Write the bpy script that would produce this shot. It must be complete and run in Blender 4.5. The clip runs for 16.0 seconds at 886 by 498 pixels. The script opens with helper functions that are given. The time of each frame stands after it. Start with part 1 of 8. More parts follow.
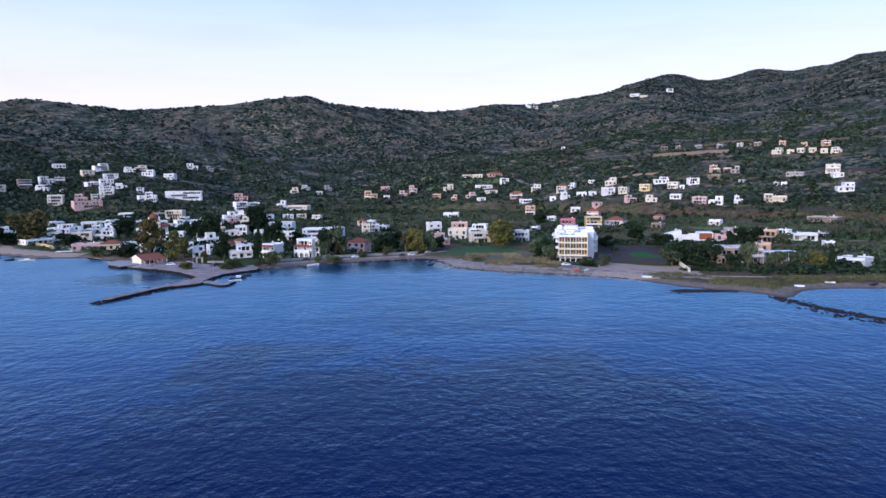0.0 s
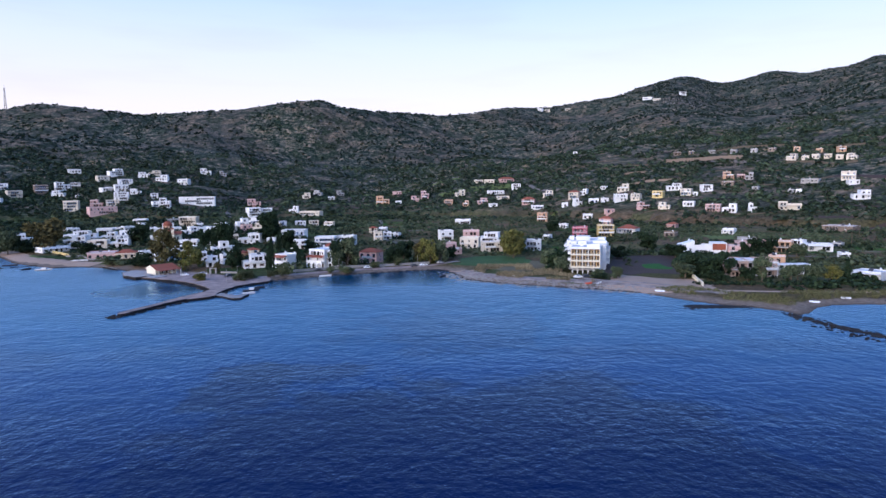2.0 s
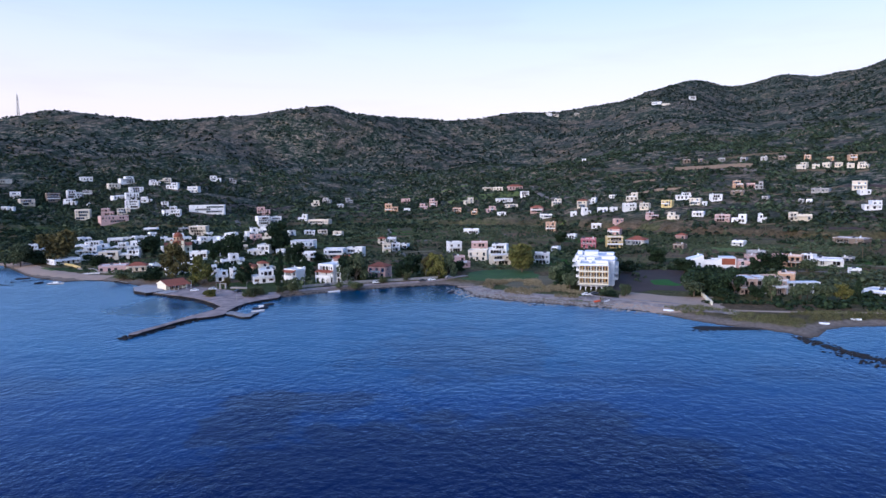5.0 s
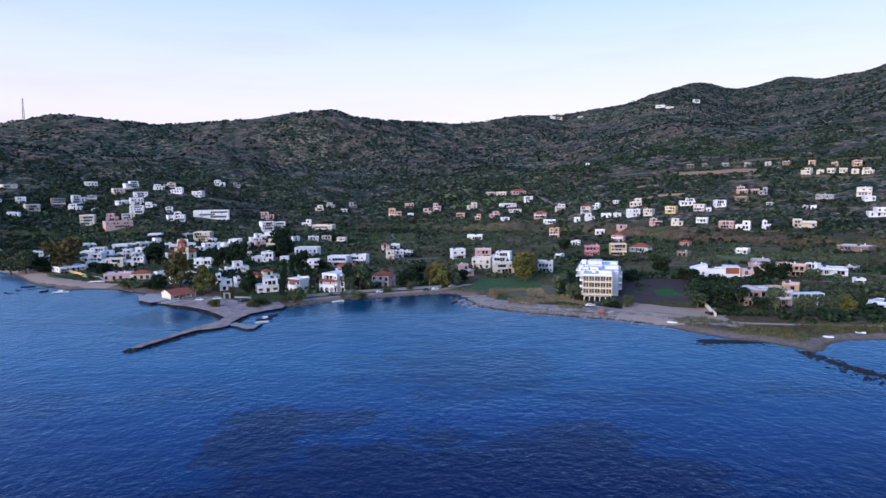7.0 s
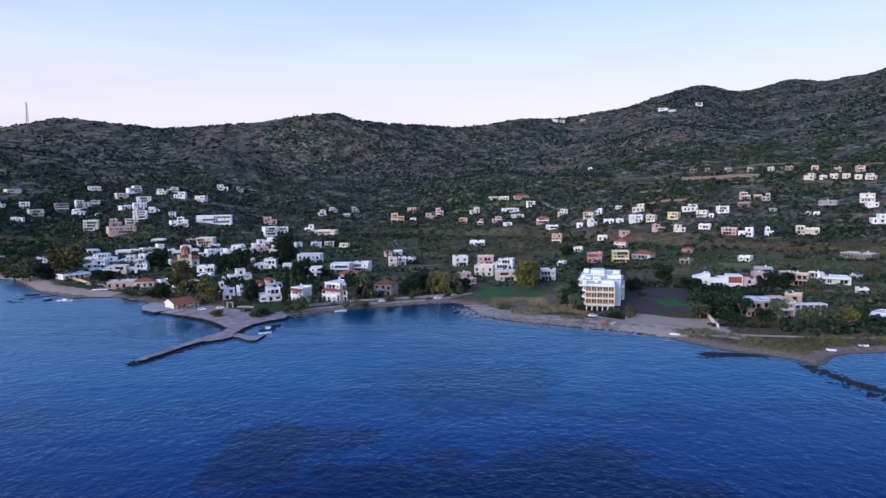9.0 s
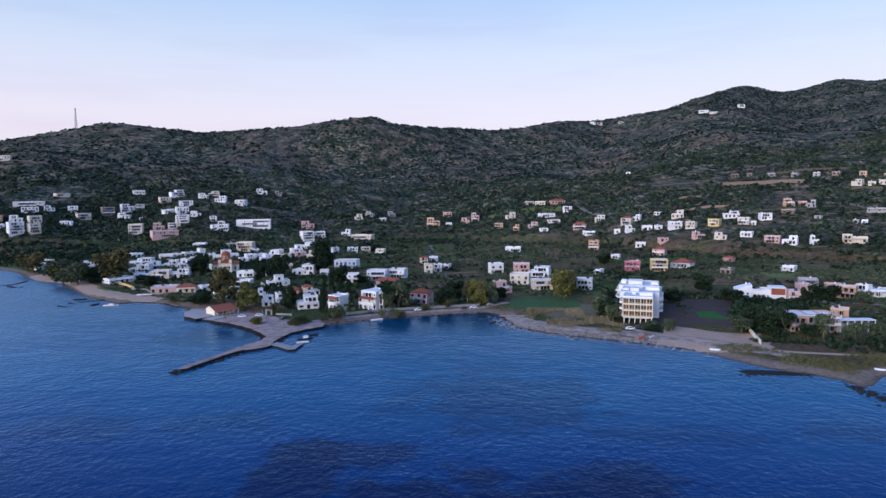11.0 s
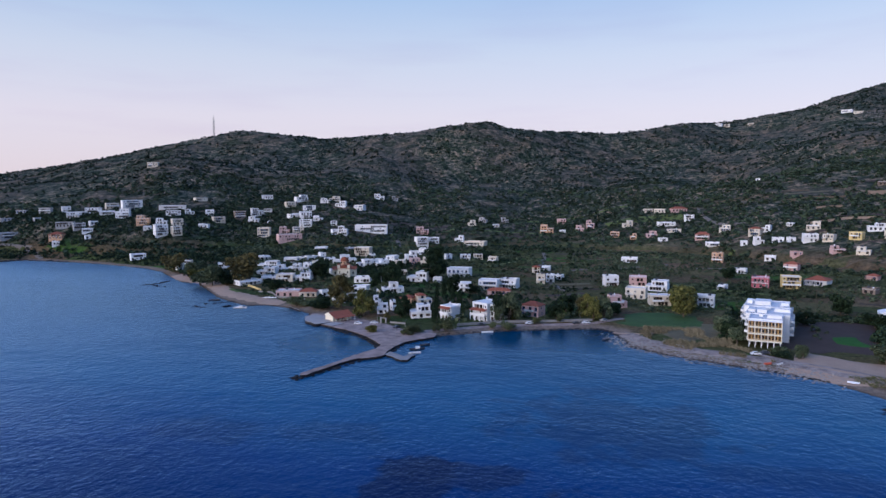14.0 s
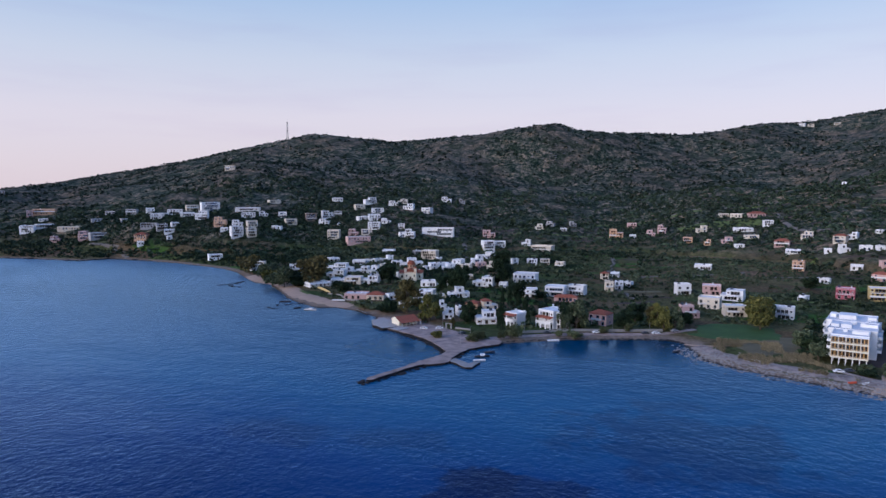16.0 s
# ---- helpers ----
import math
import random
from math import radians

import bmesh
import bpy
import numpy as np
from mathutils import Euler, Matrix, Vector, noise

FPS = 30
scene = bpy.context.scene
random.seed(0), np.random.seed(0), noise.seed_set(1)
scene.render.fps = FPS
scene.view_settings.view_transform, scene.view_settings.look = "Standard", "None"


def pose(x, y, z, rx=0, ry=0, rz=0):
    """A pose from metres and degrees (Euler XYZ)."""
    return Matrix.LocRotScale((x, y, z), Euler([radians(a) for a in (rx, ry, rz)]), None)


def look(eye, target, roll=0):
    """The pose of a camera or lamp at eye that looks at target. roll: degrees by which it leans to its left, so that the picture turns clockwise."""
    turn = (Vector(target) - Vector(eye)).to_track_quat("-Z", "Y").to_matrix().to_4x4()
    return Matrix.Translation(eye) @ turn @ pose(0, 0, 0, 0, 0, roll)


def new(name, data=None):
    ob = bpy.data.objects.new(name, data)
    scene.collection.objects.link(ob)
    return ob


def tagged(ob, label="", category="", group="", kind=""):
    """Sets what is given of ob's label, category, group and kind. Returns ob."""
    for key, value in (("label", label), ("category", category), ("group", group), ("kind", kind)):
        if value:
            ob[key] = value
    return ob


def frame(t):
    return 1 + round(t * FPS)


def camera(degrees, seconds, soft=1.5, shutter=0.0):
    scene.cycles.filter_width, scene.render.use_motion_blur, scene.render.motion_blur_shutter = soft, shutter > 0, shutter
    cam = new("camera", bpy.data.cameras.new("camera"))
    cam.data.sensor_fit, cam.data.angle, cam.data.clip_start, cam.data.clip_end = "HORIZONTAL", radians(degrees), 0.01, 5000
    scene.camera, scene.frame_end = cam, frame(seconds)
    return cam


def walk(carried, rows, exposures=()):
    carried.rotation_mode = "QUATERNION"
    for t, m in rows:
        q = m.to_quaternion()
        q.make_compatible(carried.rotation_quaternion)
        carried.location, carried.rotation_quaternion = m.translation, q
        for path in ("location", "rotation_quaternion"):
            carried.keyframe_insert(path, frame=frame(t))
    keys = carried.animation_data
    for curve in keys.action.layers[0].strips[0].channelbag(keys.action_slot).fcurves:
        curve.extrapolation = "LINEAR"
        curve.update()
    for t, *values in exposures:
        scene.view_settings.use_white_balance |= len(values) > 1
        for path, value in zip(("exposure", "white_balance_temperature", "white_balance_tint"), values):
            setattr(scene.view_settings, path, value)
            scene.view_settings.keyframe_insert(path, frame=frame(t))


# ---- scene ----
def view(x, y, z, yaw, pitch, lean):
    """A camera pose from its place, heading, tilt and lean in degrees."""
    return pose(x, y, z, 0, 0, yaw) @ pose(0, 0, 0, 90 + pitch) @ pose(0, 0, 0, 0, 0, -lean)


cam = camera(67.62, 16.0)
PATH = [
    (0, view(0.00, 0.00, 40.78, -0.00, -5.82, 0.67)),
    (0.5, view(0.03, 0.10, 42.03, 0.33, -5.79, 0.66)),
    (1, view(-0.04, 0.18, 43.28, 0.61, -5.75, 0.65)),
    (1.5, view(-0.17, 0.21, 44.50, 0.80, -5.73, 0.66)),
    (2, view(-0.19, 0.21, 45.71, 0.99, -5.69, 0.66)),
    (2.5, view(-0.20, 0.20, 46.92, 1.14, -5.66, 0.65)),
    (3, view(-0.14, 0.19, 48.13, 1.29, -5.62, 0.66)),
    (3.5, view(-0.12, 0.19, 49.32, 1.41, -5.60, 0.66)),
    (4, view(-0.05, 0.16, 50.52, 1.53, -5.58, 0.67)),
    (6.5, view(0.03, 0.03, 56.09, 1.97, -5.43, 0.69)),
    (7, view(0.03, 0.06, 57.18, 2.04, -5.41, 0.69)),
    (7.5, view(0.00, 0.09, 58.25, 2.10, -5.39, 0.69)),
    (8, view(0.04, 0.10, 59.29, 2.17, -5.37, 0.70)),
    (8.5, view(0.12, 0.09, 60.32, 2.23, -5.33, 0.70)),
    (9.8, view(-0.08, 0.03, 63.20, 2.42, -5.24, 0.66)),
    (10.4, view(-0.18, 0.00, 64.53, 3.17, -5.20, 0.64)),
    (10.8, view(-0.24, -0.01, 65.41, 4.47, -5.17, 0.62)),
    (11, view(-0.27, -0.02, 65.85, 5.31, -5.16, 0.61)),
    (11.5, view(-0.23, -0.16, 66.95, 7.73, -5.10, 0.54)),
    (12, view(-0.07, -0.20, 68.02, 10.69, -5.04, 0.46)),
    (12.5, view(0.11, -0.21, 68.99, 12.00, -5.00, 0.42)),
    (13, view(0.20, -0.18, 69.85, 12.67, -4.98, 0.41)),
    (13.5, view(0.19, -0.18, 70.64, 13.12, -4.96, 0.39)),
    (14, view(0.14, -0.16, 71.41, 15.09, -4.91, 0.34)),
    (14.5, view(0.13, -0.20, 72.17, 17.42, -4.87, 0.27)),
    (15, view(0.21, -0.15, 72.94, 19.49, -4.81, 0.20)),
    (15.5, view(0.38, -0.15, 73.64, 20.36, -4.80, 0.18)),
    (16, view(0.52, -0.22, 74.28, 20.88, -4.80, 0.19)),
]
walk(cam, PATH, exposures=[(0, 0.42, 5550, 14), (9, 0.27, 5550, 14), (16, -0.06, 5600, 14)])

# ---- world ----
SUN_AZ, SUN_EL = -140.0, 14.0
world = bpy.data.worlds.new("evening_sky")
scene.world = world
world.use_nodes = True
wn, wl = world.node_tree.nodes, world.node_tree.links
sky = wn.new("ShaderNodeTexSky")
sky.sky_type, sky.sun_disc = "NISHITA", False
sky.sun_elevation, sky.sun_rotation = radians(SUN_EL), radians(SUN_AZ)
sky.air_density, sky.dust_density, sky.ozone_density = 1.0, 1.8, 3.0
# a thin evening veil: pale rose at the horizon, clear blue higher up
way = wn.new("ShaderNodeTexCoord")
up = wn.new("ShaderNodeSeparateXYZ")
wl.new(way.outputs["Generated"], up.inputs[0])
veil = wn.new("ShaderNodeValToRGB")
while len(veil.color_ramp.elements) < 6:
    veil.color_ramp.elements.new(0.5)
for stop, (at, c) in zip(veil.color_ramp.elements, ((0.0, (1.0, 0.79, 0.74)), (0.11, (0.97, 0.82, 0.78)), (0.19, (0.80, 0.79, 0.79)), (0.28, (0.53, 0.66, 0.79)), (0.5, (0.24, 0.44, 0.86)), (1.0, (0.18, 0.37, 0.96)))):
    stop.position, stop.color = at, (*c, 1)
wl.new(up.outputs[2], veil.inputs[0])
# faint streaks of cloud low over the hills
flat_way = wn.new("ShaderNodeMapping")
flat_way.inputs["Scale"].default_value = (2.2, 2.2, 16)
wl.new(way.outputs["Generated"], flat_way.inputs[0])
wisp = wn.new("ShaderNodeTexNoise")
wisp.inputs["Scale"].default_value, wisp.inputs["Detail"].default_value = 1.6, 5
wl.new(flat_way.outputs[0], wisp.inputs["Vector"])
wisp_tone = wn.new("ShaderNodeValToRGB")
wisp_tone.color_ramp.elements[0].position, wisp_tone.color_ramp.elements[0].color = 0.5, (7.1, 7.1, 7.1, 1)
wisp_tone.color_ramp.elements[1].position, wisp_tone.color_ramp.elements[1].color = 0.72, (6.75, 6.6, 6.85, 1)
wl.new(wisp.outputs["Fac"], wisp_tone.inputs[0])
clouded = wn.new("ShaderNodeMix")
clouded.data_type, clouded.blend_type = "RGBA", "MULTIPLY"
clouded.inputs["Factor"].default_value = 1.0
wl.new(veil.outputs[0], clouded.inputs["A"])
wl.new(wisp_tone.outputs[0], clouded.inputs["B"])
evening = wn.new("ShaderNodeMix")
evening.data_type = "RGBA"
evening.inputs["Factor"].default_value = 0.78
wl.new(sky.outputs[0], evening.inputs["A"])
wl.new(clouded.outputs["Result"], evening.inputs["B"])
wl.new(evening.outputs["Result"], wn["Background"].inputs[0])
wn["Background"].inputs[1].default_value = 0.14

sun = new("sun", bpy.data.lights.new("sun", "SUN"))
sun.data.energy, sun.data.angle, sun.data.color = 2.9, radians(48), (1.0, 0.85, 0.76)
sun_way = Vector((math.sin(radians(SUN_AZ)), math.cos(radians(SUN_AZ)), math.tan(radians(SUN_EL))))
sun.matrix_world = look(sun_way * 900, (0, 0, 0))


# ---- materials ----
def material(name, color=(0.5, 0.5, 0.5), rough=0.8, metal=0.0):
    m = bpy.data.materials.new(name)
    m.use_nodes = True
    p = m.node_tree.nodes["Principled BSDF"]
    p.inputs["Base Color"].default_value = (*color, 1)
    p.inputs["Roughness"].default_value = rough
    p.inputs["Metallic"].default_value = metal
    return m, m.node_tree.nodes, m.node_tree.links, p


def noise_node(n, l, size, detail=4, where=None, rough=0.55, stretch=None):
    """A noise texture of a wave length in metres."""
    t = n.new("ShaderNodeTexNoise")
    t.inputs["Scale"].default_value = 1 / size
    t.inputs["Detail"].default_value = detail
    t.inputs["Roughness"].default_value = rough
    if where is None:
        where = n.new("ShaderNodeTexCoord").outputs["Object"]
    if stretch:
        mp = n.new("ShaderNodeMapping")
        mp.inputs["Scale"].default_value = stretch
        l.new(where, mp.inputs[0])
        where = mp.outputs[0]
    l.new(where, t.inputs["Vector"])
    return t.outputs["Fac"]


def ramp(n, l, fac, *stops):
    r = n.new("ShaderNodeValToRGB")
    while len(r.color_ramp.elements) < len(stops):
        r.color_ramp.elements.new(0.5)
    for e, (at, c) in zip(r.color_ramp.elements, stops):
        e.position, e.color = at, (*c, 1) if len(c) == 3 else c
    l.new(fac, r.inputs[0])
    return r.outputs[0]


def grey(v):
    return (v, v, v)


def blend(n, l, fac, a, b, how="MIX"):
    m = n.new("ShaderNodeMix")
    m.data_type, m.blend_type = "RGBA", how
    for socket, v in ((m.inputs["Factor"], fac), (m.inputs["A"], a), (m.inputs["B"], b)):
        if isinstance(v, (int, float)):
            socket.default_value = v
        elif isinstance(v, tuple):
            socket.default_value = (*v, 1)
        else:
            l.new(v, socket)
    return m.outputs["Result"]


def maths(n, l, how, a, b=0.0, c=0.0):
    m = n.new("ShaderNodeMath")
    m.operation = how
    for s, v in zip(m.inputs, (a, b, c)):
        if isinstance(v, (int, float)):
            s.default_value = v
        else:
            l.new(v, s)
    return m.outputs[0]


def bump(n, l, p, fac, strength, distance):
    b = n.new("ShaderNodeBump")
    b.inputs["Strength"].default_value, b.inputs["Distance"].default_value = strength, distance
    l.new(fac, b.inputs["Height"])
    l.new(b.outputs[0], p.inputs["Normal"])


def weathered(name, color, dirt=None, rough=0.85, size=3.0, amount=0.35, vary=0.0):
    """Paint, plaster, stone or timber with stains at two scales; vary shifts the tone from object to object."""
    m, n, l, p = material(name, color, rough)
    if rough > 0.7:
        p.inputs["Specular IOR Level"].default_value = 0.15
    dirt = dirt or tuple(c * 0.6 for c in color)
    big = ramp(n, l, noise_node(n, l, size, 5), (0.35, grey(0)), (0.75, grey(1)))
    c = blend(n, l, maths(n, l, "MULTIPLY", big, amount), color, dirt)
    fine = ramp(n, l, noise_node(n, l, size * 0.08, 3), (0.3, grey(0.82)), (0.7, grey(1.08)))
    c = blend(n, l, 0.7, c, fine, "MULTIPLY")
    if vary:
        info = n.new("ShaderNodeObjectInfo")
        tone = maths(n, l, "MULTIPLY_ADD", info.outputs["Random"], 2 * vary, 1 - vary)
        c = blend(n, l, 1.0, c, tone, "MULTIPLY")
    l.new(c, p.inputs["Base Color"])
    bump(n, l, p, noise_node(n, l, size * 0.05, 3), 0.3, 0.02)
    return m


def ground_material():
    m, n, l, p = material("earth_and_scrub", rough=0.95)
    p.inputs["Specular IOR Level"].default_value = 0.08
    co = n.new("ShaderNodeTexCoord").outputs["Object"]
    sep = n.new("ShaderNodeSeparateXYZ")
    l.new(co, sep.inputs[0])
    scrub = noise_node(n, l, 7.0, 8, co, 0.82)
    broad = noise_node(n, l, 120, 4, co)
    middling = noise_node(n, l, 26, 4, co, 0.6)
    hill = ramp(n, l, scrub, (0.41, (0.009, 0.018, 0.014)), (0.485, (0.030, 0.045, 0.030)), (0.54, (0.140, 0.112, 0.088)), (0.65, (0.33, 0.245, 0.185)))
    red = blend(n, l, ramp(n, l, broad, (0.46, grey(0)), (0.56, grey(0.45))), hill, (0.108, 0.080, 0.066))
    red = blend(n, l, 0.9, red, ramp(n, l, middling, (0.41, (0.30, 0.50, 0.36)), (0.5, (0.80, 0.9, 0.85)), (0.59, (1.5, 1.4, 1.15))), "MULTIPLY")
    # fields of the plain: patches of grass, fallow and ploughed earth
    cells = n.new("ShaderNodeTexVoronoi")
    cells.inputs["Scale"].default_value = 1 / 38
    warp = n.new("ShaderNodeMapping")
    warp.inputs["Scale"].default_value = (0.7, 1.5, 0)
    l.new(co, warp.inputs[0])
    l.new(warp.outputs[0], cells.inputs["Vector"])
    tone = n.new("ShaderNodeSeparateColor")
    l.new(cells.outputs["Color"], tone.inputs[0])
    field = ramp(n, l, tone.outputs[0], (0.0, (0.038, 0.060, 0.018)), (0.3, (0.120, 0.078, 0.044)), (0.55, (0.052, 0.074, 0.020)), (0.8, (0.150, 0.098, 0.056)), (0.95, (0.050, 0.100, 0.018)))
    field = blend(n, l, 0.75, field, ramp(n, l, noise_node(n, l, 2.2, 6, co, 0.7), (0.36, grey(0.28)), (0.64, grey(1.55))), "MULTIPLY")
    low = ramp(n, l, maths(n, l, "DIVIDE", maths(n, l, "ADD", sep.outputs[2], maths(n, l, "MULTIPLY", broad, 14)), 60), (0.28, grey(0)), (0.55, grey(1)))
    c = blend(n, l, low, field, red)
    # sand and shingle at the water's edge
    edge = maths(n, l, "ADD", sep.outputs[2], maths(n, l, "MULTIPLY", noise_node(n, l, 6, 4, co), 1.0))
    sand = ramp(n, l, noise_node(n, l, 1.5, 5, co), (0.3, (0.13, 0.10, 0.075)), (0.7, (0.28, 0.215, 0.16)))
    c = blend(n, l, ramp(n, l, maths(n, l, "MULTIPLY", edge, 0.4), (0.52, grey(1)), (0.72, grey(0))), c, sand)
    wet = ramp(n, l, sep.outputs[2], (0.02, grey(0.45)), (0.35, grey(1)))
    c = blend(n, l, 1.0, c, wet, "MULTIPLY")
    l.new(c, p.inputs["Base Color"])
    bump(n, l, p, scrub, 0.6, 2.0)
    return m


def sea_material():
    m, n, l, p = material("sea_water", (0.01, 0.05, 0.2), 0.12)
    p.inputs["IOR"].default_value = 1.33
    p.inputs["Specular IOR Level"].default_value = 0.1
    co = n.new("ShaderNodeTexCoord").outputs["Object"]
    sep = n.new("ShaderNodeSeparateXYZ")
    l.new(co, sep.inputs[0])
    x, y = sep.outputs[0], sep.outputs[1]
    ragged = noise_node(n, l, 15, 5, co, 0.6)
    soft = noise_node(n, l, 70, 3, co)
    # body colour deepening seaward and dark inshore; mid-bay sky sheen is painted in
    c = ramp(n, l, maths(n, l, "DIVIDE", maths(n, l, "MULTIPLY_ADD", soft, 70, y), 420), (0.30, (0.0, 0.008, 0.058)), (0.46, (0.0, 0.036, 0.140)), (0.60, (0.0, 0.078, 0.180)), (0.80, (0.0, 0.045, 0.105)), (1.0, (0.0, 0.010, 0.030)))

    def bed(cx, cy, rx, ry, amount, rag, edge):
        u = maths(n, l, "POWER", maths(n, l, "ABSOLUTE", maths(n, l, "DIVIDE", maths(n, l, "SUBTRACT", x, cx), rx)), 3)
        v = maths(n, l, "POWER", maths(n, l, "ABSOLUTE", maths(n, l, "DIVIDE", maths(n, l, "SUBTRACT", y, cy), ry)), 3)
        d = maths(n, l, "POWER", maths(n, l, "ADD", u, v), 0.333)
        d = maths(n, l, "MULTIPLY_ADD", maths(n, l, "SUBTRACT", ragged, 0.5), rag, d)
        return ramp(n, l, maths(n, l, "MULTIPLY", d, 0.5), (0.5 - edge, grey(amount)), (0.5 + edge, grey(0)))
    # weed beds on the bottom
    for k in ((-2, 203, 28, 24, 0.5, 3.2, 0.10), (-4, 238, 14, 6, 0.35, 3.0, 0.10), (92, 182, 16, 7, 0.35, 2.6, 0.10), (-122, 170, 18, 9, 0.35, 2.6, 0.12), (-80, 178, 16, 8, 0.3, 3.0, 0.12), (40, 176, 22, 7, 0.3, 3.0, 0.12), (-38, 158, 18, 8, 0.7, 3.2, 0.06), (27, 150, 13, 7, 0.7, 2.8, 0.06), (-49, 148, 10, 20, 0.85, 1.6, 0.03), (1, 72, 57, 76, 0.92, 0.9, 0.025)):
        c = blend(n, l, bed(*k), c, (0.0, 0.006, 0.046))
    l.new(c, p.inputs["Base Color"])
    w1 = noise_node(n, l, 1.9, 4, co, 0.62, stretch=(0.85, 0.75, 1))
    w2 = noise_node(n, l, 7, 3, co, 0.5, stretch=(0.9, 0.8, 1))
    gusts = ramp(n, l, noise_node(n, l, 60, 3, co, stretch=(0.5, 1.4, 1)), (0.35, grey(0.6)), (0.65, grey(1.15)))
    # smooth water in the lee of the landing place and along the shore
    lee = maths(n, l, "SQRT", maths(n, l, "ADD", maths(n, l, "POWER", maths(n, l, "DIVIDE", maths(n, l, "ADD", x, 60), 1.9), 2), maths(n, l, "POWER", maths(n, l, "SUBTRACT", y, 335), 2)))
    lee2 = maths(n, l, "SQRT", maths(n, l, "ADD", maths(n, l, "POWER", maths(n, l, "ADD", x, 128), 2), maths(n, l, "POWER", maths(n, l, "SUBTRACT", y, 292), 2)))
    calm = maths(n, l, "MULTIPLY", ramp(n, l, maths(n, l, "MULTIPLY_ADD", maths(n, l, "SUBTRACT", soft, 0.5), 0.5, maths(n, l, "DIVIDE", lee, 100)), (0.10, grey(0.13)), (0.50, grey(1))), ramp(n, l, maths(n, l, "MULTIPLY_ADD", maths(n, l, "SUBTRACT", ragged, 0.5), 0.35, maths(n, l, "DIVIDE", lee2, 100)), (0.05, grey(0.2)), (0.33, grey(1))))
    waves = maths(n, l, "MULTIPLY", maths(n, l, "MULTIPLY_ADD", w2, 0.8, maths(n, l, "MULTIPLY", w1, gusts)), calm)
    bump(n, l, p, waves, 1.0, 0.56)
    # body colour of the water below, painted sheen included, sky mirrored above
    relief_n = p.inputs["Normal"].links[0].from_socket
    body, mirror, both, fres = n.new("ShaderNodeBsdfDiffuse"), n.new("ShaderNodeBsdfGlossy"), n.new("ShaderNodeMixShader"), n.new("ShaderNodeFresnel")
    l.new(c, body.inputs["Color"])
    mirror.inputs["Color"].default_value, mirror.inputs["Roughness"].default_value = (0.62, 0.83, 1.0, 1), 0.06
    l.new(maths(n, l, "MULTIPLY_ADD", calm, 0.25, 0.06), mirror.inputs["Roughness"])
    fres.inputs["IOR"].default_value = 1.33
    for node in (body, mirror, fres):
        l.new(relief_n, node.inputs["Normal"])
    l.new(maths(n, l, "MULTIPLY", maths(n, l, "POWER", fres.outputs[0], 1.5), 1.6), both.inputs[0])
    l.new(body.outputs[0], both.inputs[1]), l.new(mirror.outputs[0], both.inputs[2])
    l.new(both.outputs[0], n["Material Output"].inputs["Surface"])
    n.remove(p)
    return m


GROUND, SEA = ground_material(), sea_material()

WALLS = {
    "white": weathered("white_plaster", (0.83, 0.82, 0.80), (0.62, 0.60, 0.58), vary=0.10),
    "cream": weathered("cream_plaster", (0.68, 0.60, 0.47), (0.5, 0.43, 0.34), vary=0.12),
    "yellow": weathered("yellow_plaster", (0.66, 0.51, 0.22), (0.5, 0.38, 0.18), vary=0.08),
    "pink": weathered("pink_plaster", (0.56, 0.37, 0.33), (0.42, 0.28, 0.25), vary=0.14),
    "salmon": weathered("salmon_plaster", (0.74, 0.48, 0.40), (0.55, 0.36, 0.30), vary=0.05),
    "orange": weathered("orange_plaster", (0.58, 0.36, 0.22), (0.42, 0.27, 0.17), vary=0.12),
    "red": weathered("dark_red_plaster", (0.44, 0.13, 0.16), (0.32, 0.10, 0.11), vary=0.10),
    "grey": weathered("bare_concrete", (0.36, 0.35, 0.34), (0.24, 0.23, 0.22), vary=0.15),
    "stone": weathered("tan_stone", (0.24, 0.185, 0.145), (0.15, 0.12, 0.095), size=1.5, amount=0.6, vary=0.12),
}
TILE = weathered("terracotta_tile", (0.30, 0.095, 0.055), (0.19, 0.07, 0.045), size=2.0, amount=0.5, vary=0.15)
WEED = weathered("wet_weed_and_rock", (0.022, 0.02, 0.02), (0.009, 0.009, 0.009), rough=0.9, size=1.5, amount=0.6)
DRYSTONE = weathered("dry_stone", (0.12, 0.10, 0.075), (0.07, 0.06, 0.045), size=1.5, amount=0.6)
CONCRETE = weathered("pale_concrete", (0.30, 0.285, 0.27), (0.19, 0.18, 0.17), size=5, amount=0.6)
SLAB = weathered("roof_screed", (0.70, 0.69, 0.68), (0.50, 0.49, 0.48), size=4, vary=0.1)
PAINT = weathered("white_paint", (0.74, 0.74, 0.73), rough=0.5, amount=0.15)
BLUE = weathered("blue_paint", (0.07, 0.20, 0.50), rough=0.5, amount=0.2)
BROWN = weathered("brown_timber", (0.16, 0.085, 0.045), rough=0.6, size=1.0, vary=0.2)
IRON = weathered("dark_iron", (0.05, 0.05, 0.055), rough=0.5, amount=0.3)
GLASS, _n, _l, _p = material("window_glass", (0.015, 0.018, 0.022), 0.08)
_p.inputs["Specular IOR Level"].default_value = 0.6


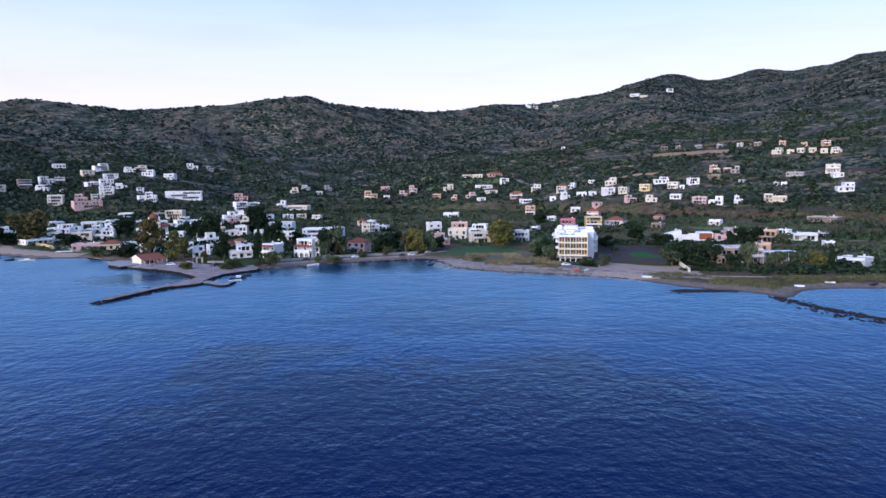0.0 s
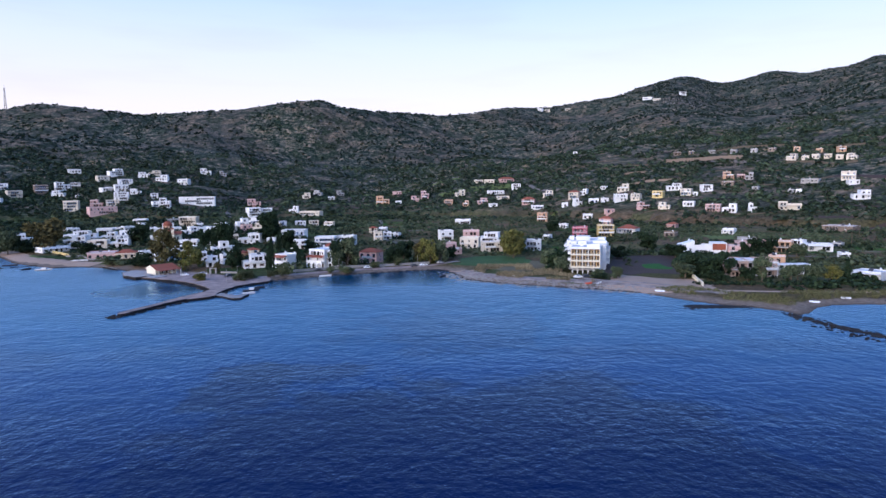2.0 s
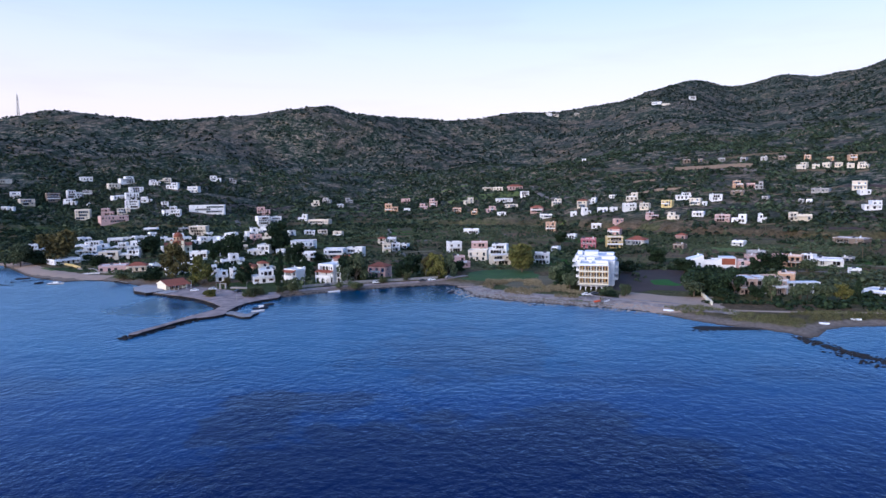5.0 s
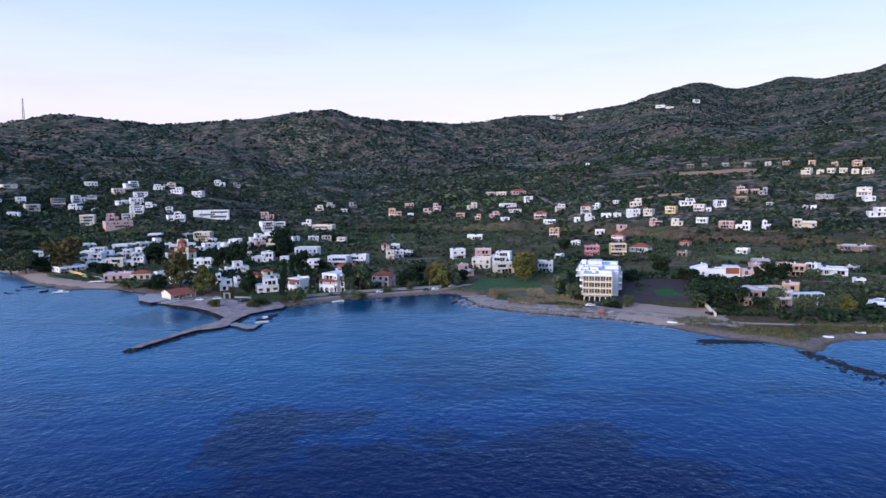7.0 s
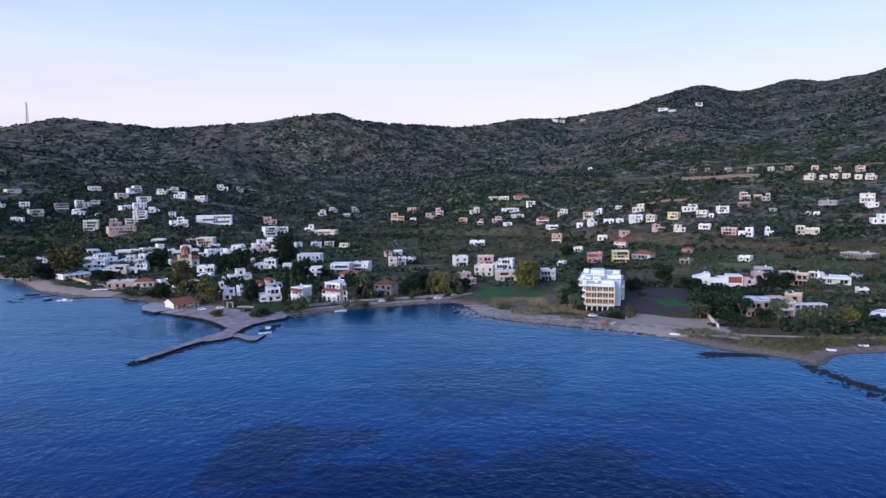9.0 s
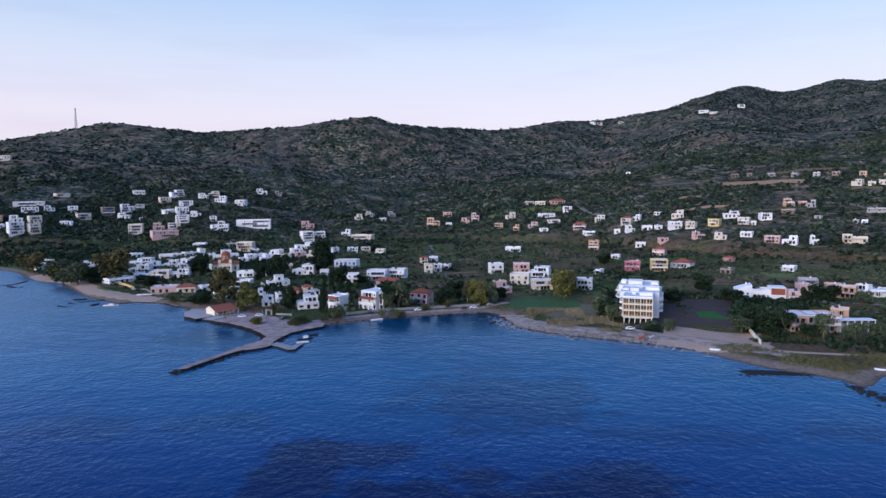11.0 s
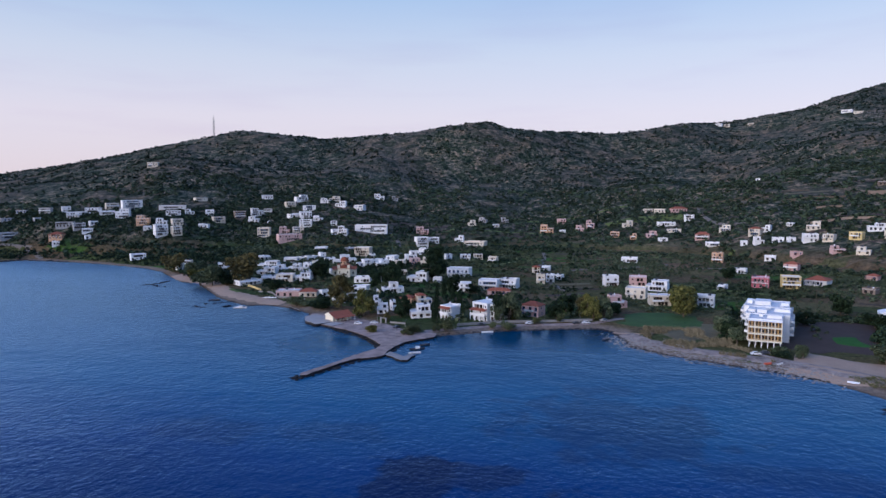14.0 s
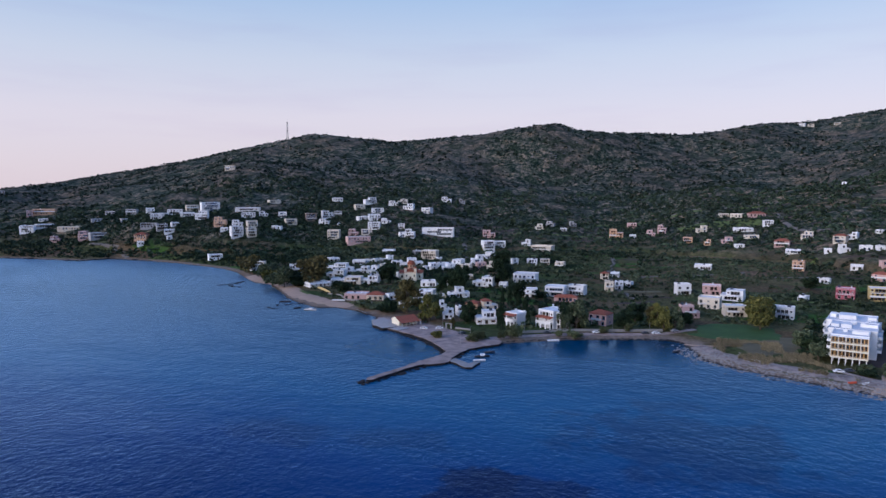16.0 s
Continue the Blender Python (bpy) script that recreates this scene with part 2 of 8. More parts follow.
def leaf_material(name, dark, light, dry=None):
    m, n, l, p = material(name, dark, 0.75)
    geo = n.new("ShaderNodeNewGeometry")
    info = n.new("ShaderNodeObjectInfo")
    c = ramp(n, l, geo.outputs["Random Per Island"], (0.1, dark), (0.9, light))
    if dry:
        c = blend(n, l, ramp(n, l, info.outputs["Random"], (0.5, grey(0)), (1.0, grey(0.7))), c, dry)
    patch = ramp(n, l, noise_node(n, l, 60, 2, geo.outputs["Position"]), (0.35, grey(0.7)), (0.65, grey(1.25)))
    c = blend(n, l, 1.0, c, patch, "MULTIPLY")
    l.new(c, p.inputs["Base Color"])
    p.inputs["Specular IOR Level"].default_value = 0.1
    return m


LEAF = leaf_material("olive_leaves", (0.036, 0.054, 0.028), (0.110, 0.130, 0.070))
LEAF_DARK = leaf_material("dark_leaves", (0.008, 0.017, 0.009), (0.034, 0.055, 0.025))
LEAF_WARM = leaf_material("turning_leaves", (0.060, 0.070, 0.018), (0.17, 0.155, 0.045))
LEAF_PALE = leaf_material("tamarisk_leaves", (0.055, 0.070, 0.030), (0.13, 0.145, 0.070))
LEAF_BROWN = leaf_material("brown_green_needles", (0.050, 0.046, 0.018), (0.125, 0.105, 0.040))
SCRUB = leaf_material("hill_scrub", (0.009, 0.018, 0.013), (0.038, 0.054, 0.033))
LEAF_SLOPE = leaf_material("slope_leaves", (0.015, 0.029, 0.017), (0.070, 0.095, 0.054))
LEAF_PURPLE = leaf_material("bougainvillea", (0.045, 0.012, 0.022), (0.13, 0.030, 0.055))
REED_GREEN = leaf_material("spit_grass", (0.050, 0.062, 0.022), (0.19, 0.175, 0.085))
REED = leaf_material("dry_reeds", (0.11, 0.098, 0.050), (0.33, 0.27, 0.17))
BARK = weathered("grey_bark", (0.11, 0.085, 0.06), size=0.6, amount=0.6, vary=0.2)
ROCK = weathered("shore_rock", (0.034, 0.031, 0.029), (0.013, 0.0125, 0.012), size=1.2, amount=0.7, vary=0.3)
PALE_ROCK = weathered("pale_stone", (0.30, 0.27, 0.24), (0.16, 0.14, 0.12), size=1.0, amount=0.6, vary=0.3)
TRACK = weathered("dirt_track", (0.17, 0.145, 0.12), (0.11, 0.095, 0.08), size=4, amount=0.5)
ASPHALT = weathered("worn_asphalt", (0.13, 0.125, 0.125), (0.08, 0.078, 0.078), size=4, amount=0.5)
SOIL = weathered("ploughed_soil", (0.070, 0.048, 0.038), (0.038, 0.028, 0.023), size=5, amount=0.6)
QUAY = weathered("worn_quay_concrete", (0.39, 0.295, 0.25), (0.15, 0.115, 0.10), size=4, amount=0.95)
SANDY = weathered("bare_sandy_ground", (0.42, 0.295, 0.205), (0.27, 0.19, 0.135), size=6, amount=0.6)
PALE_SLAB = weathered("pale_slab", (0.38, 0.35, 0.32), (0.24, 0.22, 0.20), size=3, amount=0.5)
CROP = weathered("green_crop", (0.032, 0.115, 0.016), (0.018, 0.06, 0.011), size=2, amount=0.6)
GREEN_GRASS = weathered("green_reed_meadow", (0.055, 0.105, 0.030), (0.035, 0.062, 0.022), size=6, amount=0.7)
MEADOW = weathered("meadow_grass", (0.12, 0.15, 0.04), (0.07, 0.085, 0.03), size=8, amount=0.7)
SHINGLE = weathered("shingle_and_drift", (0.36, 0.285, 0.24), (0.085, 0.07, 0.06), size=4.5, amount=0.95)
DRY = weathered("dry_grass", (0.15, 0.125, 0.07), (0.08, 0.07, 0.04), size=5, amount=0.7)
HULL = weathered("boat_white", (0.75, 0.75, 0.74), rough=0.35, size=2, amount=0.15)
HULL_DARK = weathered("boat_dark", (0.05, 0.055, 0.07), rough=0.4, size=2, amount=0.3)
HULL_RED = weathered("orange_red_paint", (0.55, 0.10, 0.05), rough=0.45, size=2, amount=0.2)
SHUTTER = weathered("amber_shutters", (0.62, 0.36, 0.10), (0.45, 0.25, 0.08), rough=0.6, size=1.5, amount=0.4)
IVORY = weathered("ivory_paint", (0.78, 0.72, 0.56), (0.6, 0.54, 0.4), size=4, amount=0.3)


# ---- relief of the land ----
def fade(a, b, v):
    t = np.clip((v - a) / (b - a), 0, 1)
    return t * t * (3 - 2 * t)


def lattice(ix, iy, seed):
    n = (ix * 374761393 + iy * 668265263 + seed * 982451653) & 0xFFFFFFFF
    n = ((n ^ (n >> 13)) * 1274126177) & 0xFFFFFFFF
    return ((n ^ (n >> 16)) & 0xFFFF) / 65535.0


def grain(x, y, size, seed=0):
    """Smooth value noise, 0 to 1, of the given wave length in metres."""
    u, v = np.asarray(x, float) / size, np.asarray(y, float) / size
    iu, iv = np.floor(u).astype(np.int64), np.floor(v).astype(np.int64)
    fu, fv = fade(0, 1, u - iu), fade(0, 1, v - iv)
    a, b = lattice(iu, iv, seed), lattice(iu + 1, iv, seed)
    c, d = lattice(iu, iv + 1, seed), lattice(iu + 1, iv + 1, seed)
    return (a * (1 - fu) + b * fu) * (1 - fv) + (c * (1 - fu) + d * fu) * fv


def bend(x, xs, ys):
    """A smooth curve through knots."""
    xs, ys = np.asarray(xs, float), np.asarray(ys, float)
    m = np.gradient(ys, xs)
    x = np.clip(x, xs[0], xs[-1])
    i = np.clip(np.searchsorted(xs, x) - 1, 0, len(xs) - 2)
    h = xs[i + 1] - xs[i]
    t = (x - xs[i]) / h
    return ((2 * t**3 - 3 * t**2 + 1) * ys[i] + (t**3 - 2 * t**2 + t) * h * m[i]
            + (3 * t**2 - 2 * t**3) * ys[i + 1] + (t**3 - t**2) * h * m[i + 1])


# the coast, from the far headland past the jetty and the sandy point
COAST_X = (-1900, -1300, -900, -764, -714, -646, -626, -573, -515, -463, -442, -407, -362, -343, -326, -296, -270, -251, -231, -217, -196, -178, -169,
           -150, -134, -122, -112, -104, -96, -85, -60, -33, -11, -2, 6, 19, 43, 65, 75, 83, 90, 98, 106, 113,
           116, 121, 128, 137, 151, 175, 215, 300, 700, 2600)
COAST_Y = (250, 420, 520, 540, 543, 546, 574, 571, 560, 543, 536, 515, 474, 458, 454, 425, 397, 383, 370.5, 374, 367, 353, 332,
           324, 314, 304, 294, 287, 302, 313, 330, 340, 347, 340, 311, 299, 287, 277, 270, 259, 249, 241, 236, 230,
           222, 225, 234, 239, 240, 236, 215, 165, 80, -300)
LAND_X, LAND_Y = COAST_X + (4600, 4600, -4600, -4600), COAST_Y + (-300, 4700, 4700, 250)


def inland(x, y):
    """Metres from the coast, negative at sea."""
    x, y = np.asarray(x, float), np.asarray(y, float)
    best, inside = np.full(x.shape, 1e18), np.zeros(x.shape, bool)
    n = len(LAND_X)
    for i in range(n):
        ax, ay, bx, by = LAND_X[i], LAND_Y[i], LAND_X[(i + 1) % n], LAND_Y[(i + 1) % n]
        if i < len(COAST_X) - 1:
            k = np.clip(((x - ax) * (bx - ax) + (y - ay) * (by - ay)) / ((bx - ax) ** 2 + (by - ay) ** 2), 0, 1)
            best = np.minimum(best, (x - ax - k * (bx - ax)) ** 2 + (y - ay - k * (by - ay)) ** 2)
        if ay != by:
            inside ^= ((ay > y) != (by > y)) & (x < (bx - ax) * (y - ay) / (by - ay) + ax)
    return np.where(inside, 1, -1) * np.sqrt(best)


# how far off, by bearing, the slope reaches 10 m, 30 m and two shoulders
BEARING = (-80, -70, -55, -45, -38, -31, -24, -18, -12, -6, 0, 6, 12, 18, 24, 30, 40, 70)
R10 = (900, 960, 975, 850, 760, 740, 700, 700, 720, 720, 680, 660, 610, 560, 550, 545, 540, 560)
R30 = (1060, 1080, 1060, 870, 810, 850, 805, 860, 850, 900, 790, 765, 700, 655, 640, 630, 620, 650)
R70 = (1300, 1200, 1140, 1090, 1010, 1020, 1010, 1050, 1080, 1100, 985, 930, 870, 840, 800, 770, 750, 800)
H70 = (12, 32, 50, 70, 70, 70, 70, 70, 70, 70, 70, 70, 70, 70, 72, 70, 70, 70)
RM = (1500, 1400, 1250, 1400, 1250, 1250, 1200, 1200, 1220, 1280, 1300, 1300, 1300, 1500, 1500, 1200, 1150, 1200)
HM = (14, 36, 64, 100, 130, 130, 115, 125, 120, 135, 125, 130, 140, 195, 165, 150, 150, 150)
# the ridge line
RIDGE_B = (-80, -70, -55, -50, -46, -43, -39, -36, -34, -32, -28.6, -24.6, -20.7, -17.3, -14, -11, -9.6, -7.7, -4.5, 0, 4.7, 8.5, 13.2,
           16.3, 19.4, 21.2, 23.9, 26, 27.4, 29.6, 31.5, 33.3, 45, 70)
RIDGE_R = (1900, 1700, 1400, 1600, 1700, 1720, 1650, 1570, 1525, 1480, 1430, 1420, 1400, 1390, 1380, 1370, 1370, 1380, 1480, 1550, 1660,
           1800, 2050, 2200, 2400, 2480, 2600, 2600, 2620, 2650, 2700, 2700, 2700, 2700)
RIDGE_H = (15, 40, 84, 108, 133, 151, 175, 191, 200, 211, 202, 192, 197, 206, 219, 223, 212, 205, 209, 209, 236,
           247, 297, 348, 398, 382, 398, 416, 403, 420, 452, 456, 480, 500)


def relief(x, y, rough=True):
    """The height of the ground."""
    x, y = np.asarray(x, float), np.asarray(y, float)
    b = np.degrees(np.arctan2(x, y))
    far = np.hypot(x, y)
    d = inland(x, y)
    k = [bend(b, BEARING, c) for c in (R10, R30, R70, H70, RM, HM)]
    rr, rh = bend(b, RIDGE_B, RIDGE_R), bend(b, RIDGE_B, RIDGE_H)
    knots = ((k[0], 10 + 0 * b), (k[1], 30 + 0 * b), (k[2], k[3]), (k[4], k[5]), (rr, rh), (rr + 500, rh * 0.72), (rr + 2500, rh * 0.3))
    h = np.zeros(x.shape)
    for s in (-0.035, 0, 0.035):
        r = far * (1 + s)
        v = np.where(r > k[0], 10, 0.0)
        for (r0, h0), (r1, h1) in zip(knots, knots[1:]):
            v = np.where(r > r0, h0 + (h1 - h0) * np.clip((r - r0) / np.maximum(r1 - r0, 1), 0, 1), v)
        h += v / 3
    t = np.clip(d, 0, None) / np.maximum(np.clip(d, 0, None) + np.maximum(k[0] - far, 0), 1)
    plain = 1.5 + 8.5 * t ** 1.5
    h = np.where(far < k[0], plain, np.maximum(h, 10))
    if rough:
        up = fade(0.9, 1.5, far / k[0])
        crest = 1 - 0.75 * fade(120, 20, np.abs(far - rr))
        h = h + up * crest * (16 * (grain(x, y, 170, 3) - 0.5) + 7 * (grain(x, y, 60, 4) - 0.5)) + up * 3 * (grain(x, y, 22, 5) - 0.5)
        ravine = fade(k[2], k[2] + 130, far) * fade(0, 260, rr - far)
        h = h + ravine * (44 * (grain(x + 0.25 * y, y * 0.55, 210, 11) - 0.5) + 20 * (grain(x - 0.2 * y, y * 0.6, 95, 12) - 0.5))
        h = h + fade(5, 40, d) * 0.7 * (grain(x, y, 14, 6) - 0.5)
    # levelled ground of the landing place
    k = np.clip(((x + 172) * 69 - (y - 345) * 57) / (69**2 + 57**2), 0, 1)
    flat = fade(26, 17, np.hypot(x + 172 - 69 * k, y - 345 + 57 * k))
    h = h * (1 - flat) + np.minimum(h, 0.75) * flat
    shore = np.where(d > 0, fade(-2, 14, d), 0)
    return np.where(d > 0, h * shore + 0.02, np.maximum(d * 0.12, -6.0) - 0.1)


def height(x, y):
    return float(relief(np.array([x]), np.array([y]))[0])


def mesh_object(name, verts, faces, material, smooth=True):
    me = bpy.data.meshes.new(name)
    me.from_pydata(verts, [], faces)
    me.materials.append(material)
    if smooth:
        me.polygons.foreach_set("use_smooth", [True] * len(me.polygons))
    me.update()
    return new(name, me)


def build_ground():
    az = np.radians(np.concatenate([np.arange(-100, -57, 1.0), np.arange(-57, 36, 0.2), np.arange(36, 101, 1.0)]))
    ra = np.concatenate([np.arange(170, 420, 2.5), np.geomspace(420, 2700, 230), np.geomspace(2760, 4700, 16)])
    a, r = np.meshgrid(az, ra)
    x, y = (r * np.sin(a)).ravel(), (r * np.cos(a)).ravel()
    z = relief(x, y)
    n, m = len(az), len(ra)
    i = np.arange((m - 1) * n).reshape(m - 1, n)[:, :-1].ravel()
    faces = np.stack([i, i + n, i + n + 1, i + 1], 1)
    wet = (z[faces] < -5.5).all(1)
    ob = mesh_object("ground", np.stack([x, y, z], 1).tolist(), faces[~wet].tolist(), GROUND)
    return tagged(ob, "dry hills and coastal plain of brown earth, scrub and terraces", "terrain", kind="structure")


ground = build_ground()

sea_bm = bmesh.new()
bmesh.ops.create_circle(sea_bm, cap_ends=True, segments=96, radius=4900)
sea_me = bpy.data.meshes.new("water")
sea_bm.to_mesh(sea_me)
sea_me.materials.append(SEA)
water = tagged(new("water", sea_me), "deep blue rippled sea with darker weed beds", "sea", kind="structure")


# ---- building kit ----
def part(name, bm, mat, parent, label=""):
    me = bpy.data.meshes.new(name)
    bm.to_mesh(me)
    bm.free()
    for one in mat if isinstance(mat, (list, tuple)) else (mat,):
        me.materials.append(one)
    ob = new(name, me)
    ob.parent = parent
    return tagged(ob, label)


def again(name, me, parent, m, label=""):
    """Another part on a mesh that is already there."""
    ob = new(name, me)
    ob.parent, ob.matrix_basis = parent, m
    return tagged(ob, label)


def thing(name, x, y, z, turn, label, category, group=""):
    ob = new(name)
    ob.matrix_world = pose(x, y, z, 0, 0, turn)
    return tagged(ob, label, category, group)


def box(bm, x0, x1, y0, y1, z0, z1, slot=0):
    v = [bm.verts.new(c) for c in ((x0, y0, z0), (x1, y0, z0), (x1, y1, z0), (x0, y1, z0), (x0, y0, z1), (x1, y0, z1), (x1, y1, z1), (x0, y1, z1))]
    for f in ((3, 2, 1, 0), (4, 5, 6, 7), (0, 1, 5, 4), (1, 2, 6, 5), (2, 3, 7, 6), (3, 0, 4, 7)):
        bm.faces.new([v[i] for i in f]).material_index = slot


def pole(bm, a, b, r, sides=6, r2=None, slot=0):
    """A round bar from a to b."""
    a, b = Vector(a), Vector(b)
    q = (b - a).to_track_quat("Z", "Y")
    r2 = r if r2 is None else r2
    rings = []
    for c, rad in ((a, r), (b, r2)):
        rings.append([bm.verts.new(c + q @ Vector((rad * math.cos(6.2832 * i / sides), rad * math.sin(6.2832 * i / sides), 0))) for i in range(sides)])
    for i in range(sides):
        j = (i + 1) % sides
        bm.faces.new((rings[0][i], rings[0][j], rings[1][j], rings[1][i])).material_index = slot
    bm.faces.new(rings[0][::-1]).material_index = slot
    bm.faces.new(rings[1]).material_index = slot


def wall_side(bm, at, along, width, z0, z1, holes, deep_usual=0.22):
    """One outer wall with recessed openings. at: its lower corner, along: the way it runs; it faces to the right of that way."""
    at, along = Vector(at), Vector(along)
    inward = Vector((-along.y, along.x, 0))
    us = sorted({0.0, width, *[h[0] for h in holes], *[h[1] for h in holes]})
    zs = sorted({z0, z1, *[h[2] for h in holes], *[h[3] for h in holes]})

    def p(u, z, d=0.0):
        q = at + along * u + inward * d
        return bm.verts.new((q.x, q.y, z))
    for u0, u1 in zip(us, us[1:]):
        for w0, w1 in zip(zs, zs[1:]):
            mu, mz = (u0 + u1) / 2, (w0 + w1) / 2
            if not any(o[0] < mu < o[1] and o[2] < mz < o[3] for o in holes):
                bm.faces.new((p(u0, w0), p(u1, w0), p(u1, w1), p(u0, w1)))
    for u0, u1, w0, w1, *own in holes:
        deep = own[0] if own else deep_usual
        if own:
            bm.faces.new((p(u0, w0, deep), p(u1, w0, deep), p(u1, w1, deep), p(u0, w1, deep)))
        for (ua, wa), (ub, wb) in (((u0, w0), (u1, w0)), ((u1, w0), (u1, w1)), ((u1, w1), (u0, w1)), ((u0, w1), (u0, w0))):
            bm.faces.new((p(ua, wa), p(ub, wb), p(ub, wb, deep), p(ua, wa, deep)))


def window_mesh(w, h, frame_mat, bars=1):
    """A window that fills an opening: frame in slot 0, glass in slot 1; its origin is the middle of the sill line, facing -y."""
    bm = bmesh.new()
    f, g = 0.09, 0.045
    us, zs = [-w / 2], [0, f, h - f, h]
    for i in range(bars + 1):
        us += [-w / 2 + w * i / (bars + 1) + (f if i == 0 else 0.03), -w / 2 + w * (i + 1) / (bars + 1) - (f if i == bars else 0.03)]
    us.append(w / 2)
    grid = [[bm.verts.new((u, 0, z)) for z in zs] for u in us]
    for i in range(len(us) - 1):
        for j in range(3):
            c = (grid[i][j], grid[i + 1][j], grid[i + 1][j + 1], grid[i][j + 1])
            if j == 1 and i % 2 == 1:
                back = [bm.verts.new(v.co + Vector((0, g, 0))) for v in c]
                for k in range(4):
                    bm.faces.new((c[k], c[(k + 1) % 4], back[(k + 1) % 4], back[k]))
                bm.faces.new(back).material_index = 1
            else:
                bm.faces.new(c)
    me = bpy.data.meshes.new("window")
    bm.to_mesh(me)
    bm.free()
    me.materials.append(frame_mat)
    me.materials.append(GLASS)
    return me


def shutter_mesh(w, h, mat):
    bm = bmesh.new()
    box(bm, -w / 2, w / 2, 0, 0.05, 0, h)
    for i in range(int(h / 0.3)):
        box(bm, -w / 2 + 0.06, w / 2 - 0.06, -0.02, 0, 0.08 + i * 0.3, 0.25 + i * 0.3)
    me = bpy.data.meshes.new("shutter")
    bm.to_mesh(me)
    bm.free()
    me.materials.append(mat)
    return me


FOOTPRINTS = []
FRAMES = {"white": PAINT, "blue": BLUE, "brown": BROWN}
WINDOWS = {(k, c): window_mesh(k[0], k[1], m) for k in ((1.1, 1.2), (1.7, 2.2), (1.2, 1.3)) for c, m in FRAMES.items()}
SHUTTERS = {(h, c): shutter_mesh(0.6, h, m) for h in (1.3, 2.2) for c, m in FRAMES.items()}
NUMBER = ("no", "one", "two", "three", "four", "five", "six", "seven", "eight")


def block(owner, rng, x0, x1, y0, y1, z0, floors, fh, wall, trim, foot=0.0, sides=True, roof="flat", shutters=False, open_front=0.62, name="wall"):
    """One storeyed volume with its openings, windows and roof, as parts of owner. Returns the height of its top."""
    bm = bmesh.new()
    top = z0 + floors * fh
    w, d = x1 - x0, y1 - y0
    faces = (((x0, y0), (1, 0), w, 0.0), ((x1, y0), (0, 1), d, 90.0), ((x1, y1), (-1, 0), w, 180.0), ((x0, y1), (0, -1), d, 270.0))
    for k, (at, along, width, turn) in enumerate(faces):
        holes, fit = [], []
        if k != 2 and (k == 0 or sides):
            count = max(1, int((width - 0.8) / (3.1 if k == 0 else 4.2)))
            for fl in range(floors):
                if k == 0 and width > 4.5 and rng.random() < open_front:
                    # an open loggia with doors at its back
                    lw = rng.uniform(0.4, 0.8) * (width - 1.0)
                    u = rng.uniform(0.5, width - 0.5 - lw)
                    s = z0 + fl * fh + 0.1
                    holes.append((u, u + lw, s, s + 2.35, 1.9))
                    for i in range(max(1, int(lw / 1.85))):
                        fit.append((u + lw * (i + 0.5) / max(1, int(lw / 1.85)), s + 0.02, 1.7, 2.2, 1.8))
                    rest = (0.0, u) if u > width - u - lw else (u + lw, width)
                    if rest[1] - rest[0] > 1.9:
                        c = sum(rest) / 2
                        holes.append((c - 0.55, c + 0.55, z0 + fl * fh + 0.95, z0 + fl * fh + 2.15))
                        fit.append((c, z0 + fl * fh + 0.95, 1.1, 1.2, 0.12))
                    continue
                for i in range(count):
                    u = width * (i + 0.5) / count + rng.uniform(-0.5, 0.5)
                    tall = (k == 0 and rng.random() < 0.6) or (k == 0 and fl == 0 and i == count // 2)
                    ww, wh = (1.7, 2.2) if tall and width / count > 2.3 else (1.1, 1.2)
                    if k == 0 and wh < 2 and rng.random() < (0.15 if shutters else 0.33):
                        continue
                    if k != 0 and rng.random() < (0.25 if shutters else 0.62):
                        continue
                    if ww > width - 0.7:
                        continue
                    s = z0 + fl * fh + (0.12 if wh > 2 else 0.95)
                    holes.append((u - ww / 2, u + ww / 2, s, s + wh))
                    fit.append((u, s, ww, wh, 0.12))
        wall_side(bm, (*at, 0), (*along, 0), width, z0 - (foot if z0 < 0.01 else 0), top, holes)
        for u, s, ww, wh, back in fit:
            a = Vector((*along, 0))
            q = Vector((*at, 0)) + a * u + Vector((-a.y, a.x, 0)) * back
            win = again("window", WINDOWS[(ww, wh), trim], owner, pose(q.x, q.y, s, 0, 0, turn))
            if shutters and k == 0 and wh < 2:
                for side in (-1, 1):
                    q2 = Vector((side * (ww / 2 + 0.3), -0.18, 0))
                    again("shutter", SHUTTERS[1.3, trim], win, pose(q2.x, q2.y, 0))
    v = [bm.verts.new(c) for c in ((x0, y0, top), (x1, y0, top), (x1, y1, top), (x0, y1, top))]
    bm.faces.new(v)
    part(name, bm, wall, owner)
    bm = bmesh.new()
    if roof == "flat":
        e, t, p = 0.08, 0.2, rng.choice((0.35, 0.5, 0.8))
        box(bm, x0 - e, x1 + e, y0 - e, y1 + e, top + 0.003, top + t, 1)
        for a in ((x0 - e, x1 + e, y0 - e, y0 + 0.15), (x0 - e, x1 + e, y1 - 0.15, y1 + e), (x0 - e, x0 + 0.15, y0 + 0.15, y1 - 0.15), (x1 - 0.15, x1 + e, y0 + 0.15, y1 - 0.15)):
            box(bm, *a, top + t, top + t + p, 0)
        part("roof", bm, (wall, SLAB), owner, "flat roof with a low parapet")
        return top + t
    # hipped or gabled tile roof with courses of tile
    o, rise = 0.45, min(w, d) * 0.24
    ridge = max(w - d, 0) / 2 if w >= d else 0
    ridge_y = 0 if w >= d else (d - w) / 2
    cx, cy = (x0 + x1) / 2, (y0 + y1) / 2
    if roof == "gable":
        ridge = w / 2 + o
